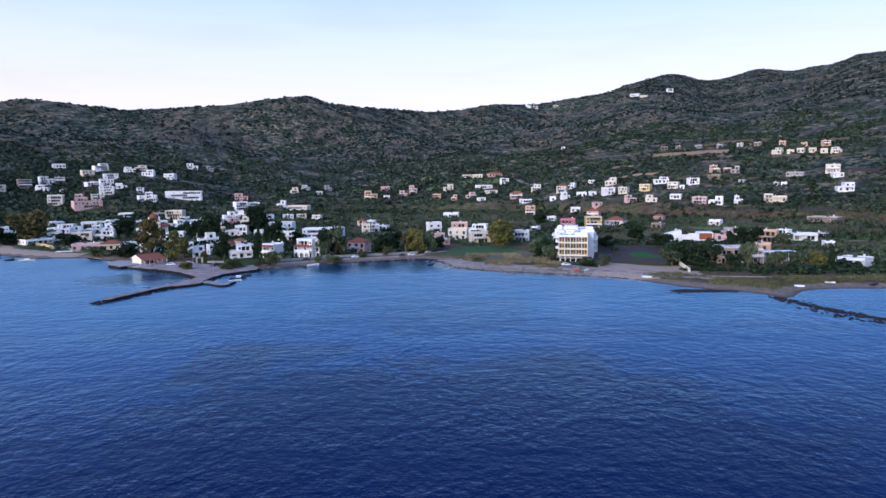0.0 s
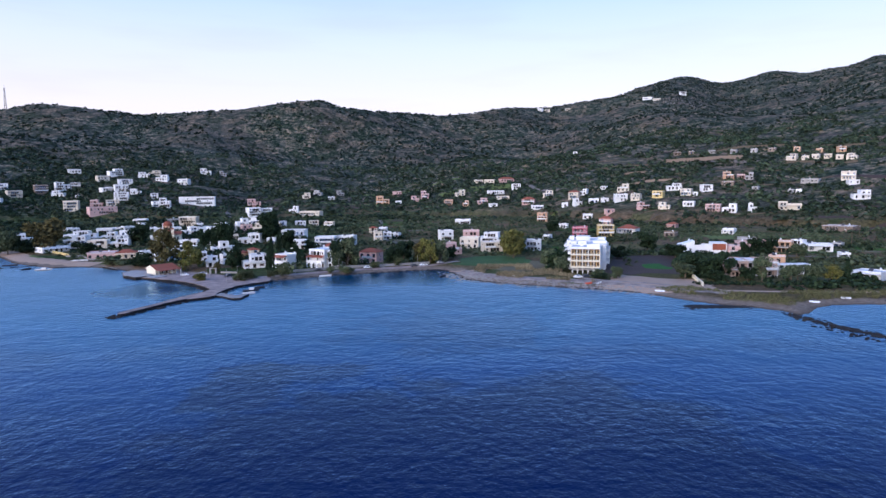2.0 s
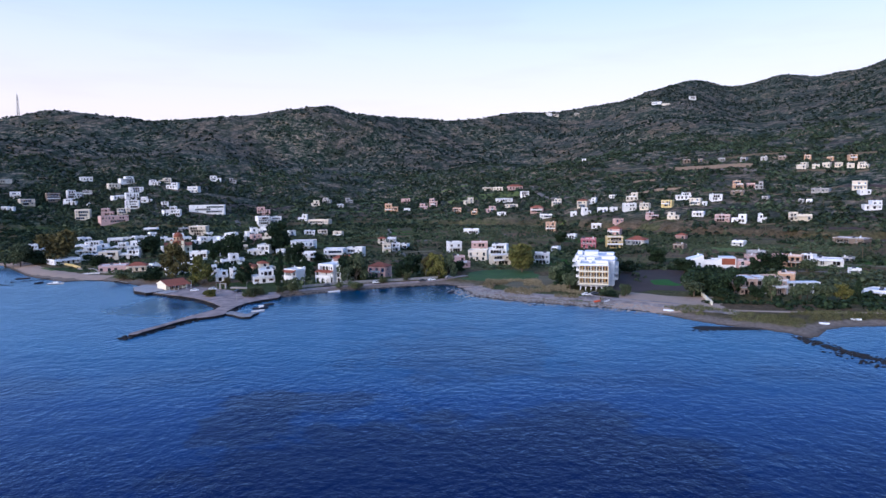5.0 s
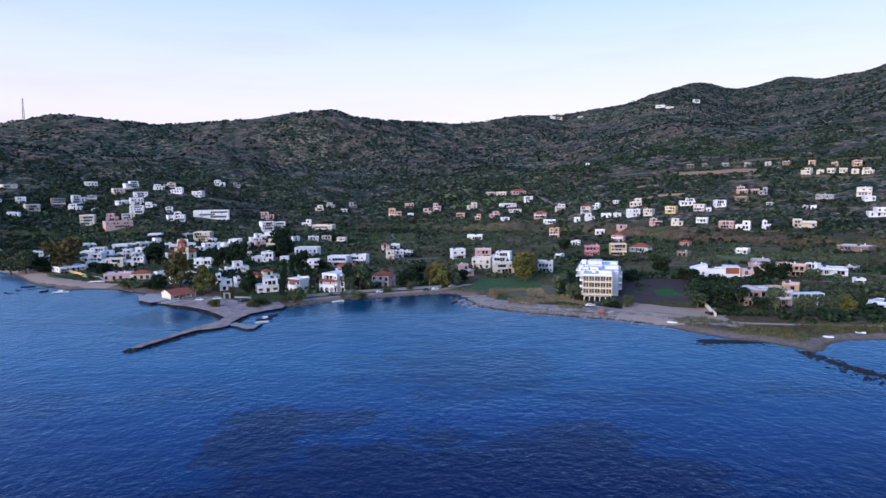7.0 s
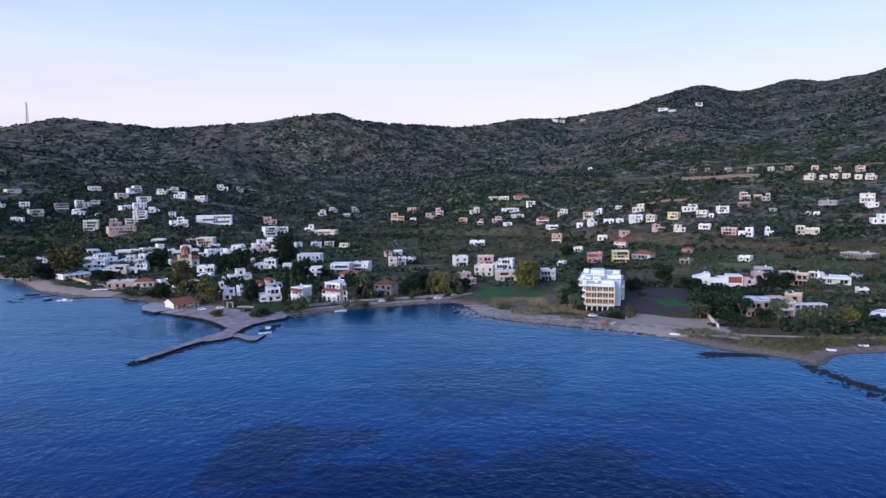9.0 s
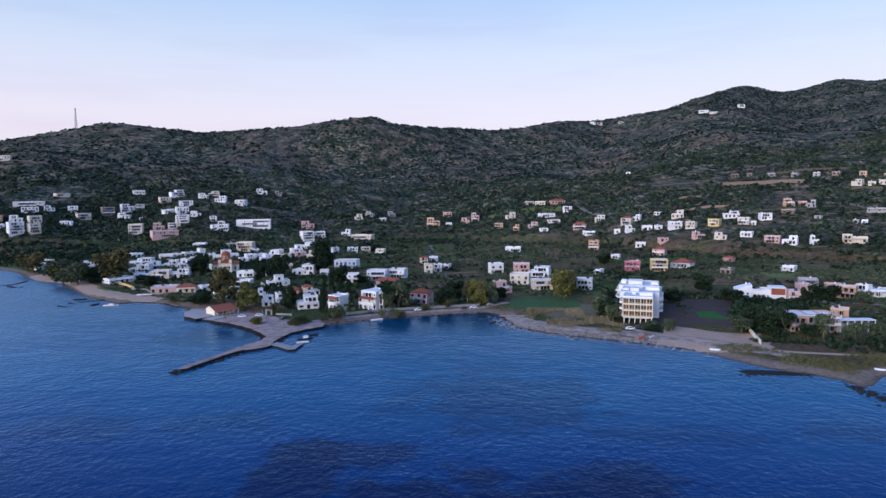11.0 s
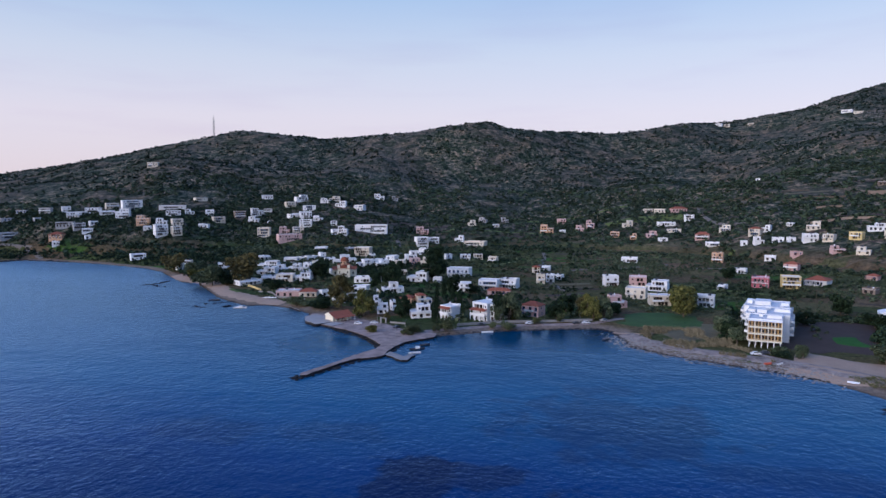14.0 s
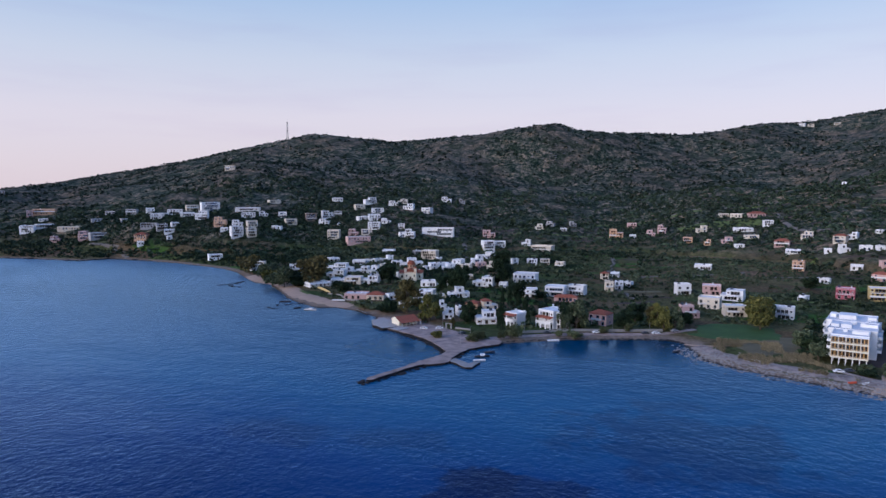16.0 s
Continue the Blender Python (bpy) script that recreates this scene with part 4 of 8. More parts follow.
def plant_reeds():
    rng = np.random.default_rng(10)
    x, y = np.concatenate([rng.uniform(-8, 62, 5200), rng.uniform(84, 190, 4200)]), np.concatenate([rng.uniform(285, 350, 5200), rng.uniform(226, 275, 4200)])
    d = inland(x, y)
    left = x < 70
    keep = np.where(left, (d > 11) & (d < 42), (d > 7) & (d < 21)) & (grain(x, y, 9, 41) > 0.42) & clear_of_houses(x, y, 0.5)
    x, y = x[keep], y[keep]
    z = relief(x, y) - 0.05
    shapes = []
    for _ in range(5):
        m = 14
        p0 = np.concatenate([rng.normal(0, 0.35, (m, 2)), np.zeros((m, 1))], 1)
        lean = np.concatenate([rng.normal(0, 0.25, (m, 2)), rng.uniform(0.6, 1.05, (m, 1))], 1)
        side = np.concatenate([rng.normal(0, 0.05, (m, 2)), np.zeros((m, 1))], 1)
        shapes.append(np.stack([p0 - side, p0 + side, p0 + lean * 0.9 + side * 0.6, p0 + lean], 1).reshape(-1, 3))
    cape = x < 70
    wide, high, turn = rng.uniform(0.9, 1.6, len(x)), rng.uniform(0.8, 2.0, len(x)), rng.uniform(0, 6.28, len(x))
    high = np.where(cape, high, high * 0.62)
    for who, name, mat, label in ((cape, "reed_grass", REED, "straw-coloured reeds and tall grass behind the beach"), (~cape, "shore_grass", REED_GREEN, "yellow-green tussocks of grass along the sandy spit")):
        scatter_mesh(name, x[who], y[who], z[who], wide[who], high[who], shapes, turn[who], mat, label, "grass")


def palm(x, y, high, seed):
    rng = random.Random(seed)
    ob = thing("palm_tree", x, y, height(x, y) - 0.05, rng.uniform(0, 360), "date palm with a shaggy trunk in a garden", "palm tree", "trees of the shore")
    bm = bmesh.new()
    n = 7
    for i in range(n):
        pole(bm, (0, 0, high * 0.8 * i / n), (0, 0, high * 0.8 * (i + 1) / n + 0.02), 0.26, 8, 0.21)
    part("trunk", bm, BARK, ob)
    for i in range(16):
        bm = bmesh.new()
        a, up = 6.2832 * i / 16 + rng.uniform(-0.2, 0.2), rng.uniform(0.1, 1.1)
        last = None
        for k in range(7):
            t = k / 6
            r, z = 2.6 * t, high * 0.8 + 2.2 * up * t - 2.6 * t * t
            wd = 0.42 * math.sin(3.1416 * min(1, 0.12 + t * 0.9)) + 0.02
            c = Vector((math.cos(a) * r, math.sin(a) * r, z))
            s = Vector((-math.sin(a), math.cos(a), 0)) * wd
            row = (bm.verts.new(c - s - Vector((0, 0, wd * 0.5))), bm.verts.new(c), bm.verts.new(c + s - Vector((0, 0, wd * 0.5))))
            if last:
                bm.faces.new((last[0], row[0], row[1], last[1]))
                bm.faces.new((last[1], row[1], row[2], last[2]))
            last = row
        part("frond", bm, LEAF, ob)
    return ob


# ---- village houses ----
house(-470.8, 749.4, 44, 14.9, 12.0, 10.7, 'stone', 'flat', 1, 'on the hillside', 3)
house(-458.7, 770.9, 42, 16.4, 12.0, 10.8, 'white', 'flat', 2, 'on the hillside', 2)
house(-447.5, 779.6, 28, 11.7, 7.7, 8.1, 'grey', 'flat', 3, 'on the hillside', 3)
house(-447.1, 743.9, 15, 14.6, 9.7, 5.8, 'white', 'flat', 4, 'on the hillside', 1)
house(-423.8, 740.0, 18, 3.9, 5.5, 3.1, 'white', 'flat', 5, 'on the hillside', 2)
house(-400.0, 686.8, 18, 14.0, 9.5, 9.5, 'cream', 'flat', 6, 'among olive groves', 0)
house(-381.9, 702.1, 18, 11.6, 8.3, 6.5, 'pink', 'flat', 7, 'among olive groves', 1)
house(-360.4, 672.6, 42, 26.2, 12.0, 7.3, 'pink', 'flat', 8, 'among olive groves', 0)
house(-366.4, 705.9, 25, 12.8, 10.7, 4.7, 'cream', 'flat', 9, 'among olive groves', 0)
house(-435.1, 817.5, 46, 15.6, 10.1, 7.7, 'cream', 'flat', 10, 'on the hillside', 0)
house(-436.4, 851.7, 49, 19.0, 12.0, 9.4, 'white', 'flat', 11, 'on the hillside', 1)
house(-401.6, 767.3, 50, 21.2, 12.0, 3.8, 'white', 'flat', 12, 'on the hillside', 2)
house(-401.7, 806.5, 33, 17.9, 12.0, 6.8, 'white', 'flat', 13, 'on the hillside', 0)
house(-385.9, 764.1, 36, 15.7, 12.0, 8.3, 'white', 'flat', 14, 'on the hillside', 3)
house(-365.9, 724.9, 20, 16.1, 11.9, 9.7, 'white', 'flat', 15, 'on the hillside', 3)
house(-363.0, 752.7, 18, 12.8, 9.3, 6.2, 'white', 'flat', 16, 'on the hillside', 2)
house(-485.8, 845.4, 34, 16.4, 12.0, 5.2, 'white', 'flat', 17, 'on the hillside', 3)
house(-400.5, 855.6, 16, 15.2, 11.4, 6.4, 'white', 'flat', 18, 'on the hillside', 1)
house(-394.8, 874.0, 15, 16.1, 12.0, 5.8, 'cream', 'flat', 19, 'on the hillside', 1)
house(-374.7, 850.1, 8, 15.6, 12.0, 7.7, 'white', 'flat', 20, 'on the hillside', 1)
house(-344.3, 843.5, -1, 14.6, 12.0, 8.9, 'white', 'flat', 21, 'on the hillside', 3)
house(-343.5, 917.8, 16, 15.7, 11.9, 7.4, 'white', 'flat', 22, 'on the hillside', 2)
house(-323.4, 928.7, 13, 9.8, 8.7, 6.7, 'grey', 'flat', 23, 'on the hillside', 2)
house(-331.8, 730.0, 22, 8.6, 7.8, 5.9, 'white', 'flat', 24, 'on the hillside', 3)
house(-316.2, 698.7, 46, 8.2, 5.8, 4.5, 'white', 'flat', 25, 'among olive groves', 0)
house(-307.0, 699.4, 12, 11.1, 7.6, 9.1, 'white', 'flat', 26, 'among olive groves', 1)
house(-285.0, 732.5, 14, 37.2, 12.0, 7.6, 'white', 'flat', 27, 'among olive groves', 0)
house(-231.9, 766.0, 15, 14.7, 10.6, 7.8, 'pink', 'flat', 28, 'among olive groves', 2)
house(-6.5, 487.0, 15, 9.6, 8.5, 6.6, 'white', 'flat', 29, 'in the village', 3)
house(-1.5, 404.4, 22, 10.2, 6.7, 6.6, 'pink', 'flat', 30, 'beside the bay', 1)
house(12.4, 492.2, -1, 12.0, 8.6, 6.3, 'pink', 'flat', 31, 'in the village', 0)
house(10.5, 441.7, -9, 12.4, 11.5, 5.9, 'cream', 'flat', 32, 'in the village', 0)
house(25.1, 473.1, -12, 14.0, 11.4, 6.0, 'white', 'flat', 33, 'in the village', 1)
house(23.4, 418.9, 11, 12.1, 9.0, 5.9, 'cream', 'flat', 34, 'beside the bay', 0)
house(49.1, 414.7, -11, 10.2, 7.1, 6.2, 'white', 'flat', 35, 'beside the bay', 0)
house(67.7, 479.1, -30, 4.4, 5.5, 2.8, 'white', 'flat', 36, 'in the village', 2)
house(8.0, 615.5, -5, 13.6, 11.0, 3.4, 'white', 'flat', 37, 'in the village', 0)
house(82.2, 617.6, -15, 9.0, 7.9, 7.8, 'orange', 'flat', 38, 'in the village', 3)
house(93.2, 491.5, -14, 10.7, 8.4, 6.8, 'red', 'flat', 39, 'in the village', 3)
house(111.1, 488.0, -6, 11.4, 10.8, 7.6, 'yellow', 'flat', 40, 'in the village', 3)
house(128.8, 563.3, -27, 10.1, 7.6, 4.9, 'pink', 'tile', 41, 'in the village', 3)
house(130.9, 498.8, -32, 13.7, 11.2, 3.9, 'white', 'tile', 42, 'in the village', 0)
house(124.6, 620.0, -15, 9.7, 6.6, 4.5, 'white', 'flat', 43, 'among olive groves', 0)
house(-88.1, 821.7, 2, 15.8, 10.5, 9.9, 'orange', 'flat', 44, 'among olive groves', 2)
house(-76.6, 891.5, 11, 12.3, 11.4, 6.7, 'pink', 'flat', 45, 'on the hillside', 0)
house(-47.9, 817.0, 1, 11.3, 10.6, 8.0, 'pink', 'flat', 46, 'among olive groves', 1)
house(-35.8, 819.9, -6, 10.7, 9.1, 11.7, 'pink', 'flat', 47, 'on the hillside', 1)
house(-6.2, 750.9, -4, 10.3, 7.6, 6.1, 'orange', 'flat', 48, 'among olive groves', 0)
house(7.1, 795.2, 15, 12.2, 8.3, 7.7, 'cream', 'flat', 49, 'on the hillside', 2)
house(-68.4, 814.5, 11, 6.9, 6.5, 4.2, 'white', 'flat', 50, 'among olive groves', 1)
house(-172.9, 842.6, -4, 11.2, 10.2, 6.4, 'grey', 'flat', 51, 'on the hillside', 1)
house(-148.9, 868.1, 23, 10.1, 7.4, 7.3, 'grey', 'flat', 52, 'on the hillside', 2)
house(-183.5, 822.8, 26, 10.3, 7.8, 6.9, 'cream', 'flat', 53, 'on the hillside', 1)
house(-153.8, 829.5, 18, 8.4, 7.2, 3.7, 'white', 'flat', 54, 'on the hillside', 1)
house(31.8, 857.0, 8, 11.8, 9.0, 3.1, 'cream', 'flat', 55, 'on the hillside', 0)
house(45.9, 848.9, -14, 14.3, 12.0, 3.7, 'cream', 'flat', 56, 'on the hillside', 0)
house(66.3, 843.5, 17, 19.4, 12.0, 5.0, 'pink', 'tile', 57, 'on the hillside', 0)
house(75.0, 803.6, -1, 11.7, 9.9, 6.6, 'white', 'flat', 58, 'on the hillside', 0)
house(49.3, 788.6, 10, 20.5, 12.0, 4.0, 'white', 'flat', 59, 'on the hillside', 3)
house(55.5, 755.1, -6, 16.2, 12.0, 3.2, 'cream', 'flat', 60, 'on the hillside', 0)
house(31.7, 739.2, 12, 11.3, 9.5, 6.0, 'pink', 'flat', 61, 'among olive groves', 1)
house(13.0, 732.7, -8, 7.3, 5.5, 6.5, 'orange', 'flat', 62, 'among olive groves', 1)
house(42.1, 718.4, 13, 9.4, 7.1, 3.1, 'white', 'flat', 63, 'among olive groves', 3)
house(79.9, 713.4, -13, 14.8, 11.6, 6.3, 'pink', 'tile', 64, 'among olive groves', 3)
house(85.8, 685.3, -6, 13.7, 11.0, 3.4, 'white', 'flat', 65, 'among olive groves', 0)
house(102.5, 724.1, -15, 11.7, 8.3, 7.0, 'cream', 'flat', 66, 'on the hillside', 1)
house(124.4, 688.3, -30, 11.8, 8.6, 7.7, 'cream', 'tile', 67, 'on the hillside', 3)
house(135.1, 692.8, -27, 8.6, 7.5, 5.7, 'white', 'flat', 68, 'on the hillside', 2)
house(122.3, 660.6, 10, 9.2, 7.4, 6.9, 'white', 'flat', 69, 'among olive groves', 1)
house(137.2, 653.9, 1, 9.7, 8.1, 5.3, 'white', 'flat', 70, 'among olive groves', 3)
house(146.7, 648.5, 11, 7.1, 5.5, 4.3, 'white', 'flat', 71, 'on the hillside', 0)
house(170.2, 671.3, -17, 12.7, 8.9, 7.7, 'cream', 'flat', 72, 'on the hillside', 1)
house(159.6, 639.1, -2, 13.1, 9.2, 7.7, 'white', 'flat', 73, 'on the hillside', 3)
house(172.5, 630.9, -37, 9.5, 8.0, 6.7, 'cream', 'flat', 74, 'on the hillside', 3)
house(156.6, 695.8, -29, 6.6, 6.2, 3.0, 'white', 'flat', 75, 'on the hillside', 0)
house(168.9, 595.3, 7, 10.9, 7.4, 5.8, 'pink', 'flat', 76, 'among olive groves', 1)
house(191.0, 623.4, -39, 11.0, 7.8, 6.2, 'yellow', 'flat', 77, 'on the hillside', 0)
house(210.3, 639.0, -10, 14.9, 11.2, 6.4, 'white', 'flat', 78, 'on the hillside', 1)
house(213.8, 614.5, -32, 10.9, 9.0, 6.2, 'cream', 'flat', 79, 'on the hillside', 0)
house(219.4, 607.4, -24, 4.9, 5.5, 2.8, 'white', 'flat', 80, 'on the hillside', 1)
house(233.6, 619.3, -3, 10.6, 9.6, 6.3, 'white', 'flat', 81, 'on the hillside', 0)
house(183.2, 580.7, -24, 10.7, 9.6, 5.7, 'cream', 'flat', 82, 'among olive groves', 1)
house(203.6, 577.5, -29, 10.3, 8.4, 4.3, 'white', 'flat', 83, 'among olive groves', 1)
house(215.6, 554.9, -29, 12.7, 10.3, 5.6, 'pink', 'flat', 84, 'among olive groves', 3)
house(226.2, 547.7, -30, 12.2, 9.0, 7.3, 'white', 'flat', 85, 'among olive groves', 1)
house(242.1, 542.3, -9, 6.4, 5.5, 7.8, 'white', 'flat', 86, 'among olive groves', 1)
house(264.0, 536.7, -28, 7.3, 5.9, 7.4, 'cream', 'flat', 87, 'among olive groves', 3)
house(272.1, 534.4, -24, 11.0, 9.1, 4.2, 'cream', 'flat', 88, 'among olive groves', 3)
house(268.3, 655.4, -17, 10.8, 10.2, 7.8, 'orange', 'flat', 89, 'on the hillside', 1)
house(280.1, 654.1, -15, 7.6, 6.8, 5.2, 'pink', 'flat', 90, 'on the hillside', 1)
house(284.2, 645.0, -21, 7.6, 5.5, 7.3, 'grey', 'flat', 91, 'on the hillside', 2)
house(259.7, 634.1, -31, 12.5, 10.2, 4.4, 'stone', 'flat', 92, 'on the hillside', 2)
house(346.4, 589.7, -34, 12.5, 9.6, 9.1, 'cream', 'flat', 93, 'on the hillside', 3)
house(343.5, 578.4, -8, 9.8, 7.2, 2.8, 'white', 'flat', 94, 'on the hillside', 1)
house(327.1, 539.9, -14, 13.5, 10.3, 7.9, 'white', 'flat', 95, 'on the hillside', 2)
house(322.7, 606.6, -40, 15.7, 12.0, 2.8, 'grey', 'flat', 96, 'on the hillside', 0)
house(298.3, 579.6, -31, 5.0, 5.5, 2.8, 'white', 'flat', 97, 'on the hillside', 1)
house(293.9, 584.1, -36, 5.0, 5.5, 2.8, 'grey', 'flat', 98, 'on the hillside', 1)
house(348.7, 693.5, -50, 10.5, 7.4, 6.1, 'cream', 'flat', 99, 'on the hillside', 1)
house(358.6, 686.6, -30, 7.3, 6.2, 5.2, 'cream', 'flat', 100, 'on the hillside', 1)
house(368.2, 684.3, -46, 7.8, 5.3, 4.7, 'cream', 'flat', 101, 'on the hillside', 1)
house(377.2, 679.3, -27, 7.8, 5.2, 4.7, 'cream', 'flat', 102, 'on the hillside', 1)
house(384.7, 671.7, -31, 7.3, 5.4, 5.2, 'cream', 'flat', 103, 'on the hillside', 0)
house(392.2, 663.1, -42, 10.4, 7.7, 5.7, 'cream', 'flat', 104, 'on the hillside', 1)
house(364.2, 714.1, -37, 7.0, 6.2, 5.9, 'orange', 'flat', 105, 'on the hillside', 0)
house(382.7, 705.3, -30, 7.0, 5.9, 5.4, 'orange', 'flat', 106, 'on the hillside', 0)
house(395.9, 688.9, -12, 8.5, 7.9, 6.3, 'orange', 'flat', 107, 'on the hillside', 0)
house(349.4, 737.8, -43, 8.8, 5.9, 3.4, 'stone', 'flat', 108, 'on the hillside', 0)
house(336.7, 753.9, -32, 7.7, 6.5, 5.1, 'grey', 'flat', 109, 'on the hillside', 0)
house(320.7, 769.6, -45, 7.3, 6.5, 5.1, 'grey', 'flat', 110, 'on the hillside', 0)
house(274.0, 823.5, -7, 8.8, 6.8, 4.3, 'stone', 'flat', 111, 'on the hillside', 0)
house(288.4, 814.3, -43, 6.4, 5.0, 3.7, 'stone', 'flat', 112, 'on the hillside', 0)
house(303.3, 790.2, -1, 7.4, 5.9, 4.1, 'grey', 'flat', 113, 'on the hillside', 0)
house(274.6, 608.8, -48, 6.1, 5.5, 2.8, 'grey', 'flat', 114, 'on the hillside', 0)
house(156.8, 368.9, -14, 9.2, 7.6, 5.0, 'pink', 'flat', 115, 'beside the bay', 0)
house(175.0, 399.6, -6, 10.0, 8.4, 3.2, 'pink', 'flat', 116, 'in the village', 0)
house(188.5, 396.9, -17, 8.4, 6.6, 3.9, 'pink', 'flat', 117, 'in the village', 0)
house(185.8, 376.1, -36, 9.6, 6.8, 6.2, 'orange', 'flat', 118, 'beside the bay', 0)
house(196.7, 382.9, -51, 9.2, 6.8, 5.1, 'white', 'flat', 119, 'beside the bay', 1)
house(206.6, 379.2, -21, 14.1, 11.6, 4.1, 'white', 'flat', 120, 'beside the bay', 2)
house(222.5, 386.3, -47, 5.1, 5.5, 2.8, 'grey', 'flat', 121, 'in the village', 1)
house(202.5, 345.9, -12, 4.6, 5.5, 2.9, 'white', 'flat', 122, 'beside the bay', 0)
house(153.8, 316.6, -29, 7.2, 5.9, 7.0, 'orange', 'flat', 123, 'beside the bay', 0)
house(180.3, 287.0, -53, 10.8, 9.6, 4.3, 'white', 'flat', 124, 'beside the bay', 0)
house(193.0, 466.5, -42, 7.7, 5.6, 2.8, 'white', 'flat', 125, 'in the village', 0)
house(270.3, 466.4, -53, 20.1, 12.0, 3.3, 'stone', 'flat', 126, 'in the village', 0)
house(168.8, 513.8, -39, 7.0, 5.5, 2.8, 'pink', 'tile', 127, 'in the village', 1)
house(151.7, 465.2, -40, 7.5, 6.4, 2.8, 'stone', 'flat', 128, 'in the village', 0)
house(183.7, 418.2, -17, 10.4, 7.5, 2.8, 'grey', 'flat', 129, 'in the village', 0)
house(-853.4, 669.7, 34, 32.4, 12.0, 8.3, 'orange', 'flat', 130, 'on the hillside', 3)
house(-861.7, 653.2, 50, 8.3, 7.1, 10.8, 'pink', 'flat', 131, 'on the hillside', 3)
house(-803.7, 629.3, 66, 23.4, 12.0, 4.7, 'white', 'flat', 132, 'on the hillside', 0)
house(-808.4, 610.0, 31, 17.0, 12.0, 8.5, 'white', 'flat', 133, 'among olive groves', 3)
house(-754.0, 625.6, 30, 28.5, 12.0, 5.2, 'cream', 'flat', 134, 'on the hillside', 2)
house(-749.1, 600.8, 33, 11.0, 9.1, 5.8, 'pink', 'flat', 135, 'among olive groves', 1)
house(-710.6, 611.9, 32, 15.0, 12.0, 9.2, 'pink', 'flat', 136, 'among olive groves', 1)
house(-481.3, 574.7, 49, 14.3, 9.7, 4.9, 'white', 'flat', 137, 'among olive groves', 0)
house(-390.6, 520.1, 58, 6.0, 5.5, 4.7, 'white', 'flat', 138, 'among olive groves', 0)
house(-398.5, 542.7, 19, 7.7, 7.1, 4.9, 'cream', 'flat', 139, 'among olive groves', 0)
house(-827.4, 646.3, 58, 12.1, 8.4, 3.2, 'white', 'flat', 140, 'on the hillside', 2)
house(528.5, 1558.5, 2, 15.1, 11.2, 6.8, 'white', 'flat', 141, 'on the hillside', 0)
house(436.0, 1516.6, -27, 21.8, 12.0, 5.2, 'white', 'flat', 142, 'on the hillside', 0)
house(449.8, 1495.9, -1, 16.7, 12.0, 4.0, 'cream', 'flat', 143, 'on the hillside', 0)
house(214.3, 1656.3, -25, 15.4, 12.0, 5.6, 'white', 'flat', 144, 'on the hillside', 0)
house(231.3, 1654.0, -10, 14.1, 12.0, 5.6, 'cream', 'flat', 145, 'on the hillside', 0)
house(278.6, 1637.0, 1, 12.7, 9.0, 4.3, 'cream', 'flat', 146, 'on the hillside', 0)
house(168.3, 926.7, -7, 5.8, 5.5, 2.8, 'white', 'flat', 147, 'on the hillside', 0)
house(-724.0, 908.6, 21, 17.8, 12.0, 7.2, 'cream', 'flat', 148, 'on the hillside', 0)
house(-1100.5, 786.6, 49, 8.3, 6.5, 6.5, 'grey', 'flat', 149, 'on the hillside', 0)
house(90.6, 554.2, -18, 8.6, 6.8, 2.8, 'white', 'flat', 150, 'in the village', 0)
house(111.0, 666.7, 1, 6.2, 5.5, 3.9, 'white', 'flat', 151, 'among olive groves', 0)
house(142.4, 610.6, 8, 8.6, 7.8, 3.0, 'pink', 'flat', 152, 'among olive groves', 0)
house(-308.6, 646.3, 12, 12.0, 10.3, 3.6, 'white', 'flat', 153, 'among olive groves', 0)
house(-275.3, 647.6, 43, 10.8, 7.3, 3.0, 'grey', 'flat', 154, 'among olive groves', 0)
house(-250.3, 620.4, 5, 15.3, 12.0, 7.9, 'cream', 'flat', 155, 'among olive groves', 0)
house(-235.2, 606.8, 37, 5.0, 5.5, 4.2, 'white', 'flat', 156, 'among olive groves', 1)
house(-248.1, 576.3, 29, 14.3, 10.8, 6.4, 'white', 'flat', 157, 'among olive groves', 2)
house(-253.7, 564.2, 18, 8.0, 7.1, 3.9, 'white', 'flat', 158, 'in the village', 3)
house(-267.5, 577.5, 32, 9.7, 8.7, 4.1, 'white', 'flat', 159, 'among olive groves', 3)
house(-285.5, 593.9, 43, 10.1, 7.9, 4.7, 'white', 'flat', 160, 'among olive groves', 2)
house(-291.1, 584.3, 50, 8.5, 5.6, 3.7, 'white', 'flat', 161, 'among olive groves', 0)
house(-306.4, 573.7, 23, 12.4, 10.8, 3.7, 'white', 'flat', 162, 'among olive groves', 0)
house(-298.5, 581.9, 12, 9.0, 6.0, 4.2, 'white', 'flat', 163, 'among olive groves', 0)
house(-264.3, 544.0, 45, 8.3, 5.5, 4.8, 'cream', 'flat', 164, 'in the village', 1)
house(-347.6, 579.5, 24, 5.2, 5.5, 3.9, 'cream', 'flat', 165, 'among olive groves', 1)
house(-342.2, 585.5, 49, 10.4, 8.2, 3.9, 'white', 'flat', 166, 'among olive groves', 2)
house(-311.2, 539.7, 12, 19.4, 12.0, 5.4, 'white', 'flat', 167, 'in the village', 1)
house(-290.4, 502.4, 12, 15.5, 10.5, 5.4, 'white', 'flat', 168, 'in the village', 2)
house(-284.3, 517.6, 11, 10.4, 7.0, 5.5, 'white', 'flat', 169, 'in the village', 1)
house(-275.3, 522.6, 10, 10.4, 7.2, 5.5, 'white', 'flat', 170, 'in the village', 2)
house(-263.6, 521.2, 9, 8.9, 8.0, 6.8, 'white', 'flat', 171, 'in the village', 1)
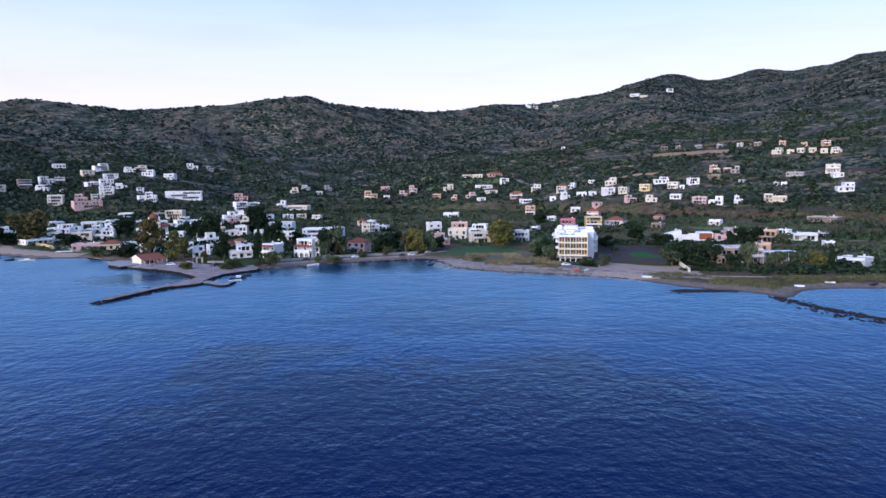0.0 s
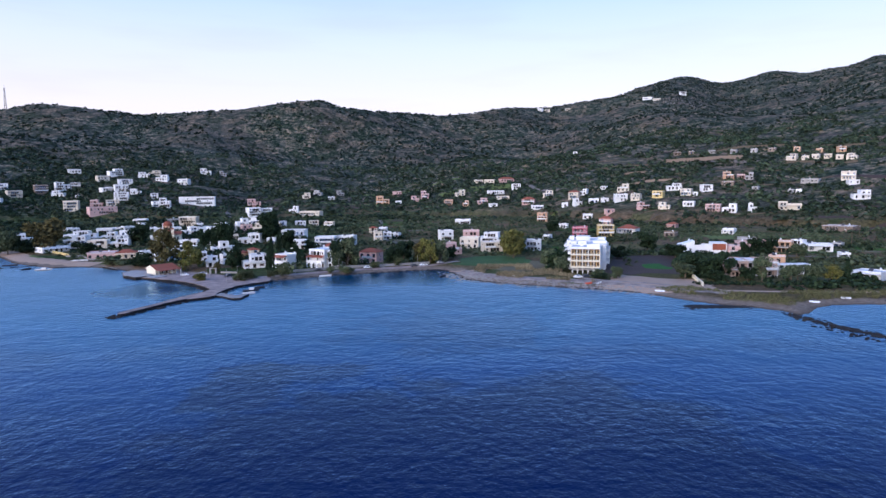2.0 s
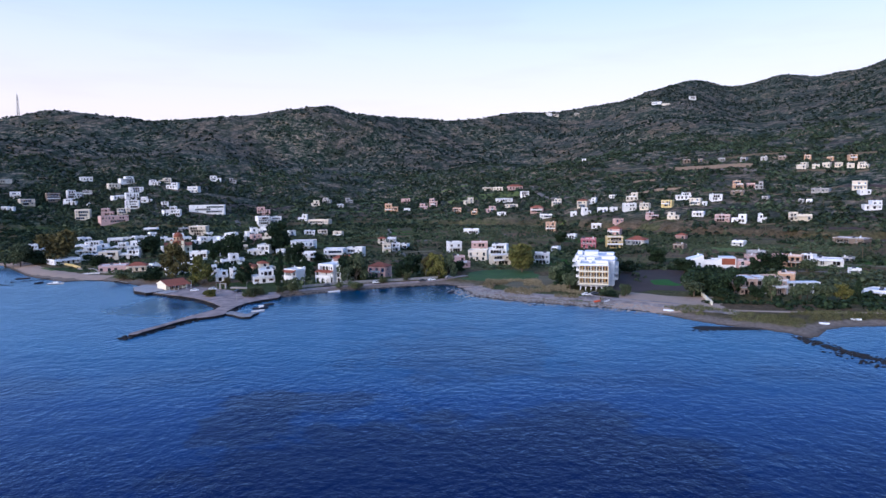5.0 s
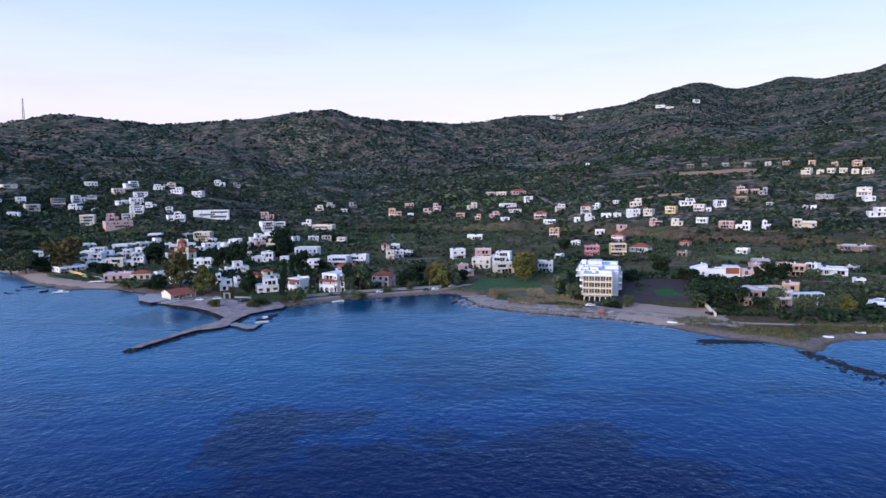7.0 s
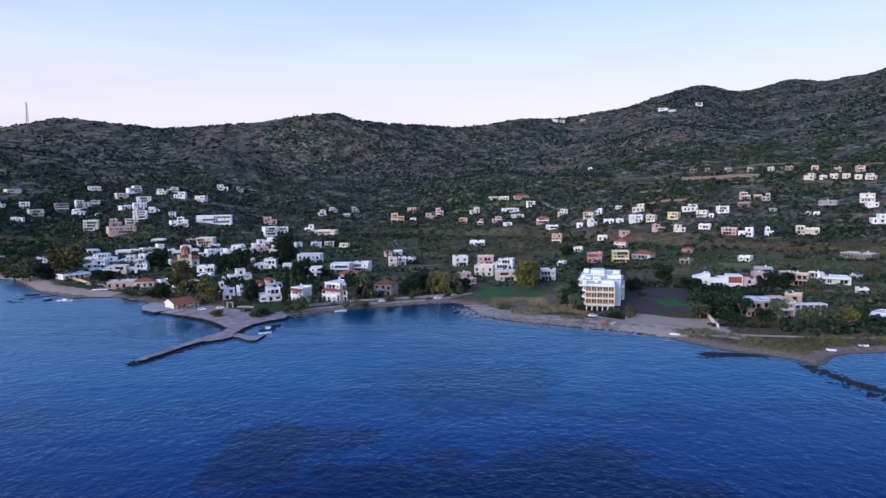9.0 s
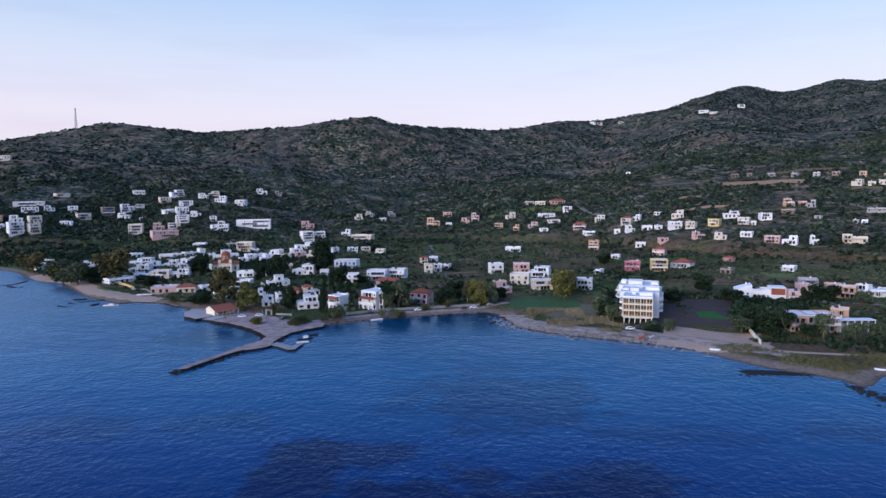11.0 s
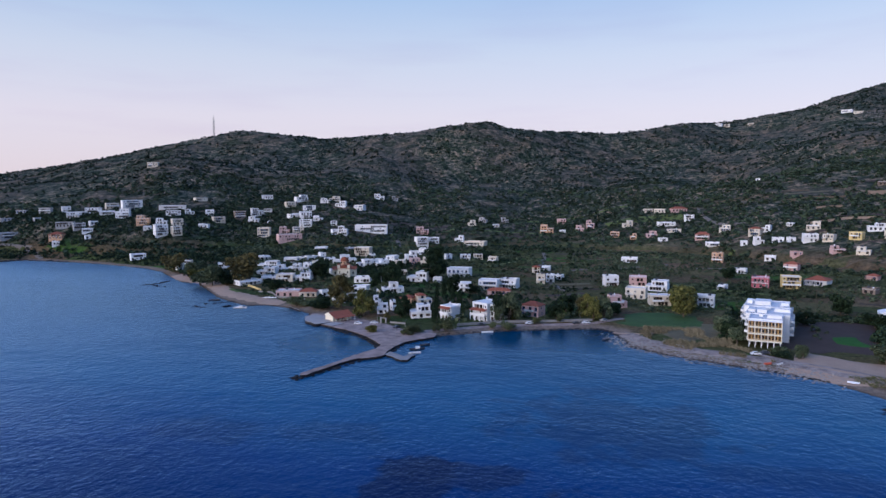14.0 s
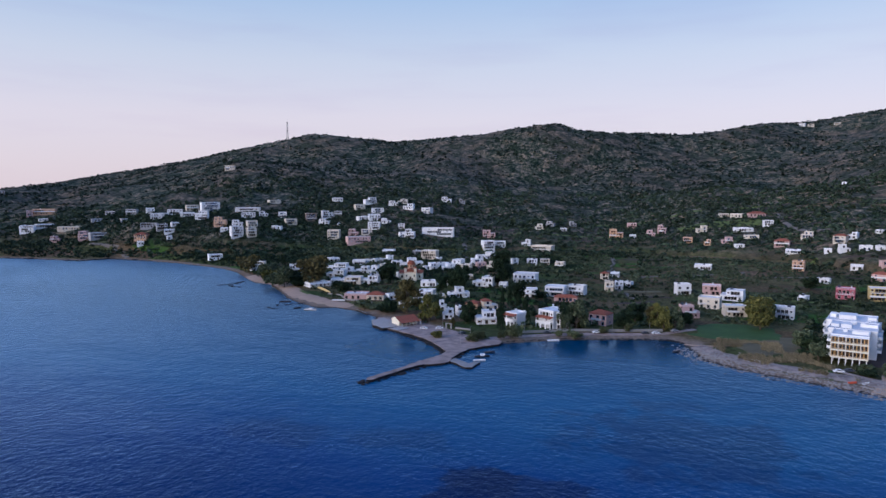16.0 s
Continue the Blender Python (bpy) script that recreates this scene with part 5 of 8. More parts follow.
house(-266.6, 467.2, 12, 13.5, 9.7, 3.7, 'white', 'flat', 172, 'in the village', 0)
house(-253.8, 466.3, 14, 12.9, 9.7, 5.3, 'cream', 'flat', 173, 'in the village', 0)
house(-242.6, 473.5, 12, 14.2, 12.0, 5.7, 'white', 'flat', 174, 'in the village', 1)
house(-224.3, 556.2, 39, 11.9, 9.4, 4.7, 'white', 'flat', 175, 'in the village', 2)
house(-217.6, 571.2, 29, 9.3, 6.4, 4.3, 'white', 'flat', 176, 'in the village', 1)
house(-190.5, 470.7, 10, 12.0, 9.4, 4.2, 'white', 'flat', 177, 'in the village', 2)
house(-180.1, 472.6, 31, 7.0, 5.5, 3.1, 'white', 'flat', 178, 'in the village', 2)
house(-176.9, 433.2, 2, 10.7, 7.7, 4.2, 'white', 'flat', 179, 'in the village', 2)
house(-161.9, 419.6, 31, 5.8, 5.5, 3.0, 'cream', 'flat', 180, 'in the village', 3)
house(-145.6, 382.0, 19, 4.7, 5.5, 4.8, 'white', 'flat', 181, 'beside the bay', 1)
house(-193.3, 408.4, 49, 6.6, 5.5, 4.4, 'white', 'flat', 182, 'in the village', 1)
house(-218.4, 405.4, 16, 15.7, 11.0, 4.1, 'pink', 'flat', 183, 'in the village', 0)
house(-203.7, 405.8, 15, 11.4, 8.1, 4.4, 'cream', 'tile', 184, 'in the village', 0)
house(-276.8, 448.4, 55, 17.6, 12.0, 2.8, 'white', 'flat', 185, 'in the village', 0)
house(-341.5, 517.3, 31, 12.3, 9.7, 7.2, 'white', 'flat', 186, 'in the village', 1)
house(-209.2, 583.1, -2, 14.2, 10.9, 5.8, 'white', 'flat', 187, 'in the village', 2)
house(-208.6, 560.4, 37, 10.9, 9.9, 5.1, 'white', 'flat', 188, 'in the village', 2)
house(-190.3, 558.9, -1, 9.0, 6.8, 5.1, 'cream', 'flat', 189, 'in the village', 0)
house(-191.0, 591.8, 32, 10.5, 7.5, 9.2, 'white', 'flat', 190, 'in the village', 1)
house(-195.9, 643.5, 5, 13.9, 9.2, 5.9, 'white', 'flat', 191, 'among olive groves', 2)
house(-181.7, 574.5, 31, 8.7, 7.0, 5.2, 'pink', 'flat', 192, 'in the village', 0)
house(-170.2, 567.9, 12, 7.7, 5.6, 6.5, 'cream', 'flat', 193, 'in the village', 1)
house(-213.8, 701.6, 35, 12.9, 10.8, 7.6, 'white', 'flat', 194, 'among olive groves', 3)
house(-203.1, 714.8, 16, 11.4, 8.0, 6.0, 'white', 'flat', 195, 'among olive groves', 3)
house(-177.7, 732.3, 1, 9.8, 6.9, 7.3, 'white', 'flat', 196, 'among olive groves', 1)
house(-156.4, 721.3, -8, 23.1, 12.0, 6.5, 'cream', 'flat', 197, 'among olive groves', 3)
house(-158.5, 607.5, 32, 6.2, 5.5, 4.5, 'white', 'flat', 198, 'among olive groves', 0)
house(-142.7, 611.6, 10, 9.6, 8.0, 5.0, 'white', 'flat', 199, 'among olive groves', 3)
house(-131.1, 614.7, 15, 8.6, 6.9, 4.5, 'cream', 'flat', 200, 'among olive groves', 3)
house(-112.7, 594.7, -7, 7.9, 6.3, 5.2, 'cream', 'flat', 201, 'in the village', 3)
house(-124.3, 512.2, -1, 17.6, 12.0, 7.2, 'white', 'flat', 202, 'in the village', 3)
house(-149.5, 483.5, -1, 15.8, 12.0, 7.3, 'white', 'flat', 203, 'in the village', 2)
house(-107.7, 446.0, 5, 14.0, 9.6, 5.1, 'white', 'flat', 204, 'in the village', 3)
house(-89.2, 456.2, -0, 13.1, 11.5, 6.3, 'white', 'flat', 205, 'in the village', 3)
house(-76.0, 465.3, -8, 11.8, 8.8, 5.7, 'white', 'flat', 206, 'in the village', 3)
house(-78.3, 435.0, 4, 15.0, 6.5, 2.8, 'pink', 'tile', 207, 'in the village', 1)
house(-150.1, 431.2, 27, 9.7, 9.1, 6.1, 'white', 'flat', 208, 'in the village', 1)
house(-156.9, 427.9, 30, 4.2, 5.5, 2.8, 'white', 'flat', 209, 'in the village', 0)
house(-158.8, 412.3, 35, 6.5, 5.5, 4.2, 'yellow', 'flat', 210, 'in the village', 1)
house(-128.3, 391.1, -2, 7.8, 7.2, 3.3, 'orange', 'tile', 211, 'beside the bay', 0)
house(-119.1, 393.9, 30, 9.1, 6.9, 4.8, 'cream', 'tile', 212, 'beside the bay', 2)
house(-108.0, 350.9, 25, 11.1, 10.2, 6.2, 'white', 'flat', 213, 'beside the bay', 1)
house(-132.2, 356.0, 18, 6.4, 5.5, 5.3, 'white', 'flat', 214, 'beside the bay', 1)
house(-129.6, 367.6, 41, 3.0, 5.5, 4.6, 'white', 'flat', 215, 'beside the bay', 3)
house(-47.2, 370.0, -20, 11.0, 8.5, 6.0, 'salmon', 'tile', 301, 'beside the bay', 0, plain=True)
house(-66.6, 541.8, 1, 6.3, 5.6, 4.6, 'cream', 'tile', 217, 'in the village', 0)
house(-59.9, 555.6, -3, 6.8, 5.5, 4.3, 'white', 'flat', 218, 'in the village', 0)
house(-56.5, 485.6, 15, 5.6, 5.5, 6.7, 'cream', 'flat', 219, 'in the village', 3)
house(-50.7, 497.2, 8, 6.1, 5.5, 5.3, 'white', 'flat', 220, 'in the village', 3)
house(-44.9, 509.9, -18, 5.5, 5.5, 3.5, 'white', 'flat', 221, 'in the village', 0)
house(-231.1, 508.6, 40, 7.7, 7.2, 3.9, 'white', 'flat', 222, 'in the village', 1)
house(-222.7, 521.0, 45, 7.8, 7.1, 3.5, 'white', 'flat', 223, 'in the village', 2)
house(-181.2, 505.3, 21, 5.7, 5.5, 3.3, 'white', 'flat', 224, 'in the village', 0)
house(-132.9, 476.6, 7, 6.1, 5.5, 3.4, 'white', 'flat', 225, 'in the village', 0)
house(-172.3, 512.6, 24, 6.2, 5.5, 2.9, 'cream', 'flat', 226, 'in the village', 0)
house(-166.0, 397.0, 22, 11.0, 8.5, 7.6, 'white', 'flat', 260, 'beside the bay', 1)
house(-172.5, 385.0, 30, 8.0, 7.0, 6.0, 'white', 'flat', 261, 'beside the bay', 2)
house(-706.9, 682.7, 27, 15.0, 12.0, 7.5, 'grey', 'flat', 227, 'on the hillside', 3)
house(-681.2, 688.4, 51, 11.1, 9.2, 8.8, 'white', 'flat', 228, 'on the hillside', 3)
house(-647.0, 663.6, 41, 14.9, 12.0, 9.1, 'white', 'flat', 229, 'on the hillside', 3)
house(-642.9, 692.4, 34, 20.2, 12.0, 6.4, 'white', 'flat', 230, 'on the hillside', 0)
house(-648.4, 678.5, 41, 9.3, 7.4, 4.2, 'white', 'flat', 231, 'on the hillside', 1)
house(-635.0, 715.5, 50, 17.5, 11.7, 8.7, 'cream', 'flat', 232, 'on the hillside', 3)
house(-613.6, 682.5, 42, 19.6, 12.0, 4.8, 'white', 'flat', 233, 'on the hillside', 0)
house(-604.9, 715.3, 54, 26.5, 12.0, 14.2, 'white', 'flat', 234, 'on the hillside', 3)
house(-580.7, 671.5, 27, 17.0, 12.0, 12.1, 'white', 'flat', 235, 'on the hillside', 1)
house(-536.7, 652.4, 27, 15.5, 12.0, 12.7, 'orange', 'flat', 236, 'on the hillside', 1)
house(-521.0, 639.8, 34, 9.5, 8.7, 4.2, 'white', 'flat', 237, 'on the hillside', 0)
house(-495.8, 629.8, 54, 13.5, 9.6, 11.5, 'white', 'flat', 238, 'among olive groves', 3)
house(-518.0, 660.4, 31, 13.5, 11.0, 7.5, 'white', 'flat', 239, 'on the hillside', 1)
house(-501.6, 666.1, 52, 13.4, 10.2, 7.5, 'cream', 'flat', 240, 'on the hillside', 3)
house(-481.8, 638.0, 54, 10.4, 9.4, 9.0, 'cream', 'flat', 241, 'among olive groves', 3)
house(-556.7, 732.2, 30, 35.1, 12.0, 4.8, 'white', 'flat', 242, 'on the hillside', 3)
house(-533.5, 702.1, 37, 18.9, 12.0, 5.9, 'white', 'flat', 243, 'on the hillside', 0)
house(-524.2, 721.6, 31, 12.3, 8.3, 6.0, 'white', 'flat', 244, 'on the hillside', 1)
house(-551.3, 783.2, 55, 17.6, 12.0, 5.1, 'cream', 'flat', 245, 'on the hillside', 3)
house(-504.5, 734.9, 33, 11.6, 9.2, 8.1, 'white', 'flat', 246, 'on the hillside', 3)
house(-478.5, 714.4, 48, 15.8, 12.0, 7.7, 'cream', 'flat', 247, 'on the hillside', 3)
house(-475.3, 680.4, 16, 12.1, 10.3, 4.3, 'white', 'flat', 248, 'on the hillside', 2)
house(-629.9, 634.1, 30, 20.5, 12.0, 6.0, 'grey', 'flat', 249, 'on the hillside', 0)
house(-608.4, 632.2, 52, 14.1, 9.3, 7.3, 'grey', 'flat', 250, 'on the hillside', 3)
house(-592.0, 627.2, 38, 12.5, 9.3, 4.5, 'white', 'flat', 251, 'on the hillside', 1)
house(-582.7, 616.8, 53, 5.9, 5.5, 3.8, 'white', 'flat', 252, 'among olive groves', 1)
house(-597.1, 641.3, 58, 9.4, 8.9, 5.2, 'white', 'flat', 253, 'on the hillside', 3)
house(-621.8, 613.5, 24, 14.0, 11.5, 4.5, 'orange', 'tile', 254, 'among olive groves', 0)
house(-613.2, 603.0, 39, 7.2, 6.4, 3.2, 'white', 'flat', 255, 'among olive groves', 2)
house(-693.9, 614.4, 61, 18.4, 12.0, 6.3, 'grey', 'flat', 256, 'among olive groves', 0)
house(-745.8, 683.4, 27, 13.2, 9.7, 3.8, 'grey', 'flat', 257, 'on the hillside', 0)
house(-735.8, 651.5, 54, 15.0, 12.0, 3.0, 'grey', 'flat', 258, 'on the hillside', 3)
house(-686.7, 649.4, 69, 8.7, 6.7, 4.3, 'grey', 'flat', 259, 'on the hillside', 0)


# ---- shore works ----
def slab_from_outline(name, outline, top, depth, mat, label, category, kind="", edge=0.25):
    """A flat-topped block over an outline, with a slight batter and a worn edge."""
    bm = bmesh.new()
    rng = random.Random(len(outline) * 31 + int(abs(outline[0][0])))
    fine = []
    for (ax, ay), (bx, by) in zip(outline, outline[1:] + outline[:1]):
        n = max(1, int(math.hypot(bx - ax, by - ay) / 2.2))
        fine += [(ax + (bx - ax) * i / n + rng.uniform(-0.35, 0.35), ay + (by - ay) * i / n + rng.uniform(-0.35, 0.35)) for i in range(n)]
    outline = fine
    lo = [bm.verts.new((x, y, top - depth)) for x, y in outline]
    mid = [bm.verts.new((x, y, top - 0.12)) for x, y in outline]
    cx, cy = sum(p[0] for p in outline) / len(outline), sum(p[1] for p in outline) / len(outline)
    hi = []
    for x, y in outline:
        d = Vector((cx - x, cy - y)).normalized() * edge
        hi.append(bm.verts.new((x + d.x, y + d.y, top + rng.uniform(-0.05, 0.05))))
    n = len(outline)
    for i in range(n):
        j = (i + 1) % n
        bm.faces.new((lo[i], lo[j], mid[j], mid[i])).material_index = 1
        bm.faces.new((mid[i], mid[j], hi[j], hi[i]))
    bm.faces.new(hi)
    bmesh.ops.recalc_face_normals(bm, faces=bm.faces)
    me = bpy.data.meshes.new(name)
    bm.to_mesh(me)
    bm.free()
    me.materials.append(mat)
    me.materials.append(WEED)
    return tagged(new(name, me), label, category, kind=kind)


def strip(name, line, width, mat, label, category, lift=0.06, kind="structure", thick=0.0, step=3.0):
    """A road or path laid over the ground along a line."""
    pts = []
    for (ax, ay), (bx, by) in zip(line, line[1:]):
        n = max(1, int(math.hypot(bx - ax, by - ay) / step))
        pts += [(ax + (bx - ax) * i / n, ay + (by - ay) * i / n) for i in range(n)]
    pts.append(line[-1])
    for _ in range(3):
        pts = [pts[0]] + [((a[0] + 2 * b[0] + c[0]) / 4, (a[1] + 2 * b[1] + c[1]) / 4) for a, b, c in zip(pts, pts[1:], pts[2:])] + [pts[-1]]
    verts, faces, cols = [], [], 5
    for i, (x, y) in enumerate(pts):
        ax, ay = pts[max(i - 1, 0)]
        bx, by = pts[min(i + 1, len(pts) - 1)]
        d = Vector((bx - ax, by - ay)).normalized()
        wd = width * (1 + 0.12 * math.sin(i * 1.7))
        for k in range(cols):
            o = (k / (cols - 1) - 0.5) * wd
            px, py = x - d.y * o, y + d.x * o
            verts.append((px, py, lift - (0.35 if k in (0, cols - 1) else 0)))
        if i:
            for k in range(cols - 1):
                a = (i - 1) * cols + k
                faces.append((a, a + 1, a + cols + 1, a + cols))
    v = np.array(verts)
    v[:, 2] += relief(v[:, 0], v[:, 1])
    verts = v.tolist()
    return tagged(mesh_object(name, verts, faces, mat), label, category, kind=kind)


def patch(name, cx, cy, turn, w, d, mat, label, lift=0.06, rag=10.0):
    """A field with a ragged edge, laid over the ground."""
    n, m = max(3, int(w / 2.5)), max(3, int(d / 2.5))
    verts, faces = [], []
    c, s = math.cos(radians(turn)), math.sin(radians(turn))
    for j in range(m + 1):
        for i in range(n + 1):
            u, v = (i / n - 0.5) * w, (j / m - 0.5) * d
            u, v = u + rag * (float(grain(u + cx, v + cy, 13, 71)) - 0.5) + 0.3 * rag * (float(grain(u + cx, v + cy, 4, 73)) - 0.5), v + rag * (float(grain(u + cx, v + cy, 13, 72)) - 0.5)
            x, y = cx + u * c - v * s, cy + u * s + v * c
            edge = i in (0, n) or j in (0, m)
            verts.append((x, y, -0.5 if edge else lift))
            if i and j:
                a = (j - 1) * (n + 1) + i - 1
                faces.append((a, a + 1, a + n + 2, a + n + 1))
    v = np.array(verts)
    v[:, 2] += relief(v[:, 0], v[:, 1])
    verts = v.tolist()
    return tagged(mesh_object(name, verts, faces, mat), label, "field", kind="structure")


# the stone and concrete landing place, with its jetties
slab_from_outline("quay", [(-174, 350), (-171, 338), (-165.6, 327), (-149, 318.5), (-136, 312), (-126.5, 305.5), (-118.5, 298), (-111.8, 290.5), (-106.4, 283.5), (-105.8, 275.5), (-108.2, 271), (-110.6, 262.5), (-106.2, 258), (-101, 262), (-98.4, 266), (-99.5, 275), (-99.5, 282), (-97.5, 292), (-92.8, 299.7), (-87, 306), (-88, 313), (-95, 321), (-106, 326), (-118, 330), (-132, 336), (-146, 344), (-160, 350)], 1.1, 3.0, QUAY, "broad pale gravel and concrete landing place on the point", "quay", "structure")
slab_from_outline("jetty", [(-110.6, 263.8), (-112.6, 255.8), (-115.1, 246.2), (-117.8, 238), (-120.6, 231), (-119.4, 227.8), (-117.1, 229.2), (-114.0, 240.2), (-110.0, 253.1), (-106.8, 258.8)], 1.15, 3.0, QUAY, "long narrow concrete jetty with dark stone sides", "jetty")
slab_from_outline("jetty", [(-99.2, 268.5), (-98.8, 273.2), (-93, 269.6), (-89.6, 266.2), (-88.2, 270.5), (-85.8, 270), (-86.2, 261), (-88.7, 259.8), (-93.6, 263.7)], 0.95, 3.0, CONCRETE, "short bent concrete jetty beside moored boats", "jetty")
slab_from_outline("slipway", [(-166.7, 326.8), (-172.6, 338.7), (-169, 345.6), (-157, 338.2), (-151, 326.4), (-156.6, 318.9)], 1.6, 3.0, PALE_SLAB, "raised pale concrete terrace at the water", "terrace", "structure")
slab_from_outline("ramp", [(-153.6, 321), (-150, 329), (-143.6, 325.5), (-146.6, 317.8)], 1.35, 3.0, PALE_SLAB, "pale concrete ramp beside the terrace", "ramp", "structure")


def rock_mesh(seed, mat):
    rng = random.Random(seed)
    bm = bmesh.new()
    bmesh.ops.create_icosphere(bm, subdivisions=1, radius=1)
    for v in bm.verts:
        v.co *= rng.uniform(0.65, 1.15)
        v.co.z *= 0.62
    me = bpy.data.meshes.new("rock")
    bm.to_mesh(me)
    bm.free()
    me.materials.append(mat)
    return me


ROCKS = [rock_mesh(k, ROCK) for k in range(6)]
STONES = [rock_mesh(k + 9, PALE_ROCK) for k in range(5)]


def rock(x, y, z, size, rng, pool=None, label="dark sea-worn boulder at the water's edge", group="shore boulders"):
    ob = new("rock", rng.choice(pool or ROCKS))
    ob.matrix_world = pose(x, y, z, rng.uniform(-15, 15), rng.uniform(-15, 15), rng.uniform(0, 360)) @ Matrix.Diagonal((size * rng.uniform(0.8, 1.5), size, size * rng.uniform(0.6, 1), 1))
    return tagged(ob, label, "rock", group)


def rock_line(line, count, wide, size, seed, pool=None, label="dark sea-worn boulder at the water's edge", group="shore boulders", z=0.1):
    rng = random.Random(seed)
    lengths = [math.hypot(b[0] - a[0], b[1] - a[1]) for a, b in zip(line, line[1:])]
    for i in range(count):
        d = rng.uniform(0, sum(lengths))
        for (a, b), ln in zip(zip(line, line[1:]), lengths):
            if d <= ln:
                break
            d -= ln
        t = min(d / ln, 1)
        x, y = a[0] + (b[0] - a[0]) * t + rng.gauss(0, wide), a[1] + (b[1] - a[1]) * t + rng.gauss(0, wide)
        rock(x, y, max(z, height(x, y) + 0.05), size * rng.uniform(0.5, 1.4), rng, pool, label, group)


def stone_heap(name, line, count, wide, size, seed, pool, label, z=0.05):
    """Small stones along a line, too many to count, as one object."""
    rng = random.Random(seed)
    verts, faces = [], []
    q = np.array(line, float)
    px, py = [], []
    for i in range(count):
        t = rng.uniform(0, len(line) - 1.001)
        k = int(t)
        p = q[k] * (1 - t + k) + q[k + 1] * (t - k)
        px.append(p[0] + rng.gauss(0, wide)), py.append(p[1] + rng.gauss(0, wide))
    hz = relief(np.array(px), np.array(py))
    for i in range(count):
        me = rng.choice(pool)
        s = size * rng.uniform(0.4, 1.5)
        m = pose(px[i], py[i], max(z, float(hz[i]) + 0.03), 0, 0, rng.uniform(0, 360)) @ Matrix.Diagonal((s * rng.uniform(0.8, 2.2), s, s * 0.7, 1))
        o = len(verts)
        verts += [tuple(m @ v.co) for v in me.vertices]
        faces += [tuple(o + j for j in f.vertices) for f in me.polygons]
    tagged(mesh_object(name, verts, faces, pool[0].materials[0], False), label, "stones", kind="stuff")


rock_line([(113, 223), (116, 211), (119, 201), (122, 194), (126, 186), (131, 178)], 125, 1.2, 0.65, 1, label="dark boulder of a rough stone breakwater", group="stone breakwater")
rock_line([(112, 206), (115, 197), (117, 186), (124, 182)], 38, 1.0, 0.55, 2, label="dark boulder awash beside the breakwater", group="stone breakwater")
rock_line([(-118.5, 227.5), (-121.5, 228.5), (-119.5, 225)], 18, 0.7, 1.0, 3, label="dark boulder at the jetty's end", group="jetty boulders")
rock_line([(-106, 258), (-108.6, 251), (-112.6, 240), (-116, 229)], 30, 0.4, 0.75, 4, label="dark boulder against the jetty", group="jetty boulders")
rock_line([(-106.6, 282), (-118.8, 297), (-127, 304.6), (-146, 316)], 40, 0.7, 0.85, 5, label="dark boulder below the landing place")
stone_heap("breakwater_rubble", [(113, 223), (116, 211), (119, 201), (122, 194), (126, 186), (131, 178)], 320, 1.3, 0.45, 61, ROCKS, "small dark rubble between the breakwater boulders")
stone_heap("landing_rubble", [(-106.6, 282), (-118.8, 297), (-127, 304.6), (-146, 316)], 200, 0.8, 0.4, 62, ROCKS, "small dark rubble at the foot of the landing place")
stone_heap("sea_wall_stones", [(-96, 300), (-85, 316), (-60, 332), (-33, 341), (-11, 348), (-2, 341)], 240, 0.5, 0.5, 6, ROCKS, "small dark stones along the foot of the shore road")
stone_heap("beach_stones", [(0, 330), (8, 316), (20, 304), (43, 291), (65, 282), (76, 273)], 1300, 4.6, 0.45, 7, STONES, "pale stones and driftwood strewn over the rocky beach")
stone_heap("tide_stones", [(-2, 338), (6, 311), (19, 299), (43, 287), (65, 277), (75, 270)], 260, 0.5, 0.45, 17, ROCKS, "dark wet stones along the water line")
stone_heap("hill_outcrop", [(423, 1414), (466, 1438), (520, 1495), (472, 1390)], 150, 22, 1.5, 71, STONES, "pale rock outcrop on the far hill")
stone_heap("hill_outcrop", [(-276, 1215), (-252, 1256), (-234, 1274)], 110, 20, 1.3, 72, STONES, "pale rock outcrop below the crest")
rock_line([(27, 294), (30, 290), (35, 288)], 8, 1.2, 0.5, 8)
rock_line([(-96, 297), (-98, 288), (-98.5, 276)], 16, 0.6, 0.75, 31, label="dark boulder below the landing place")
rock_line([(-346, 432), (-352, 436), (-340, 430)], 8, 1.5, 0.9, 9, label="dark rock standing in the shallows")
rock_line([(-262, 372), (-258, 369)], 5, 1.2, 0.8, 10, label="dark rock standing in the shallows")
rock_line([(-112.6, 257), (-111, 262), (-108, 272)], 16, 0.3, 0.65, 32, label="dark boulder against the jetty", group="jetty boulders")
stone_heap("headland_rocks", [(-760, 541), (-714, 544), (-646, 547), (-630, 576), (-572, 573)], 160, 1.6, 1.2, 11, ROCKS, "dark rocks at the foot of the far shore")


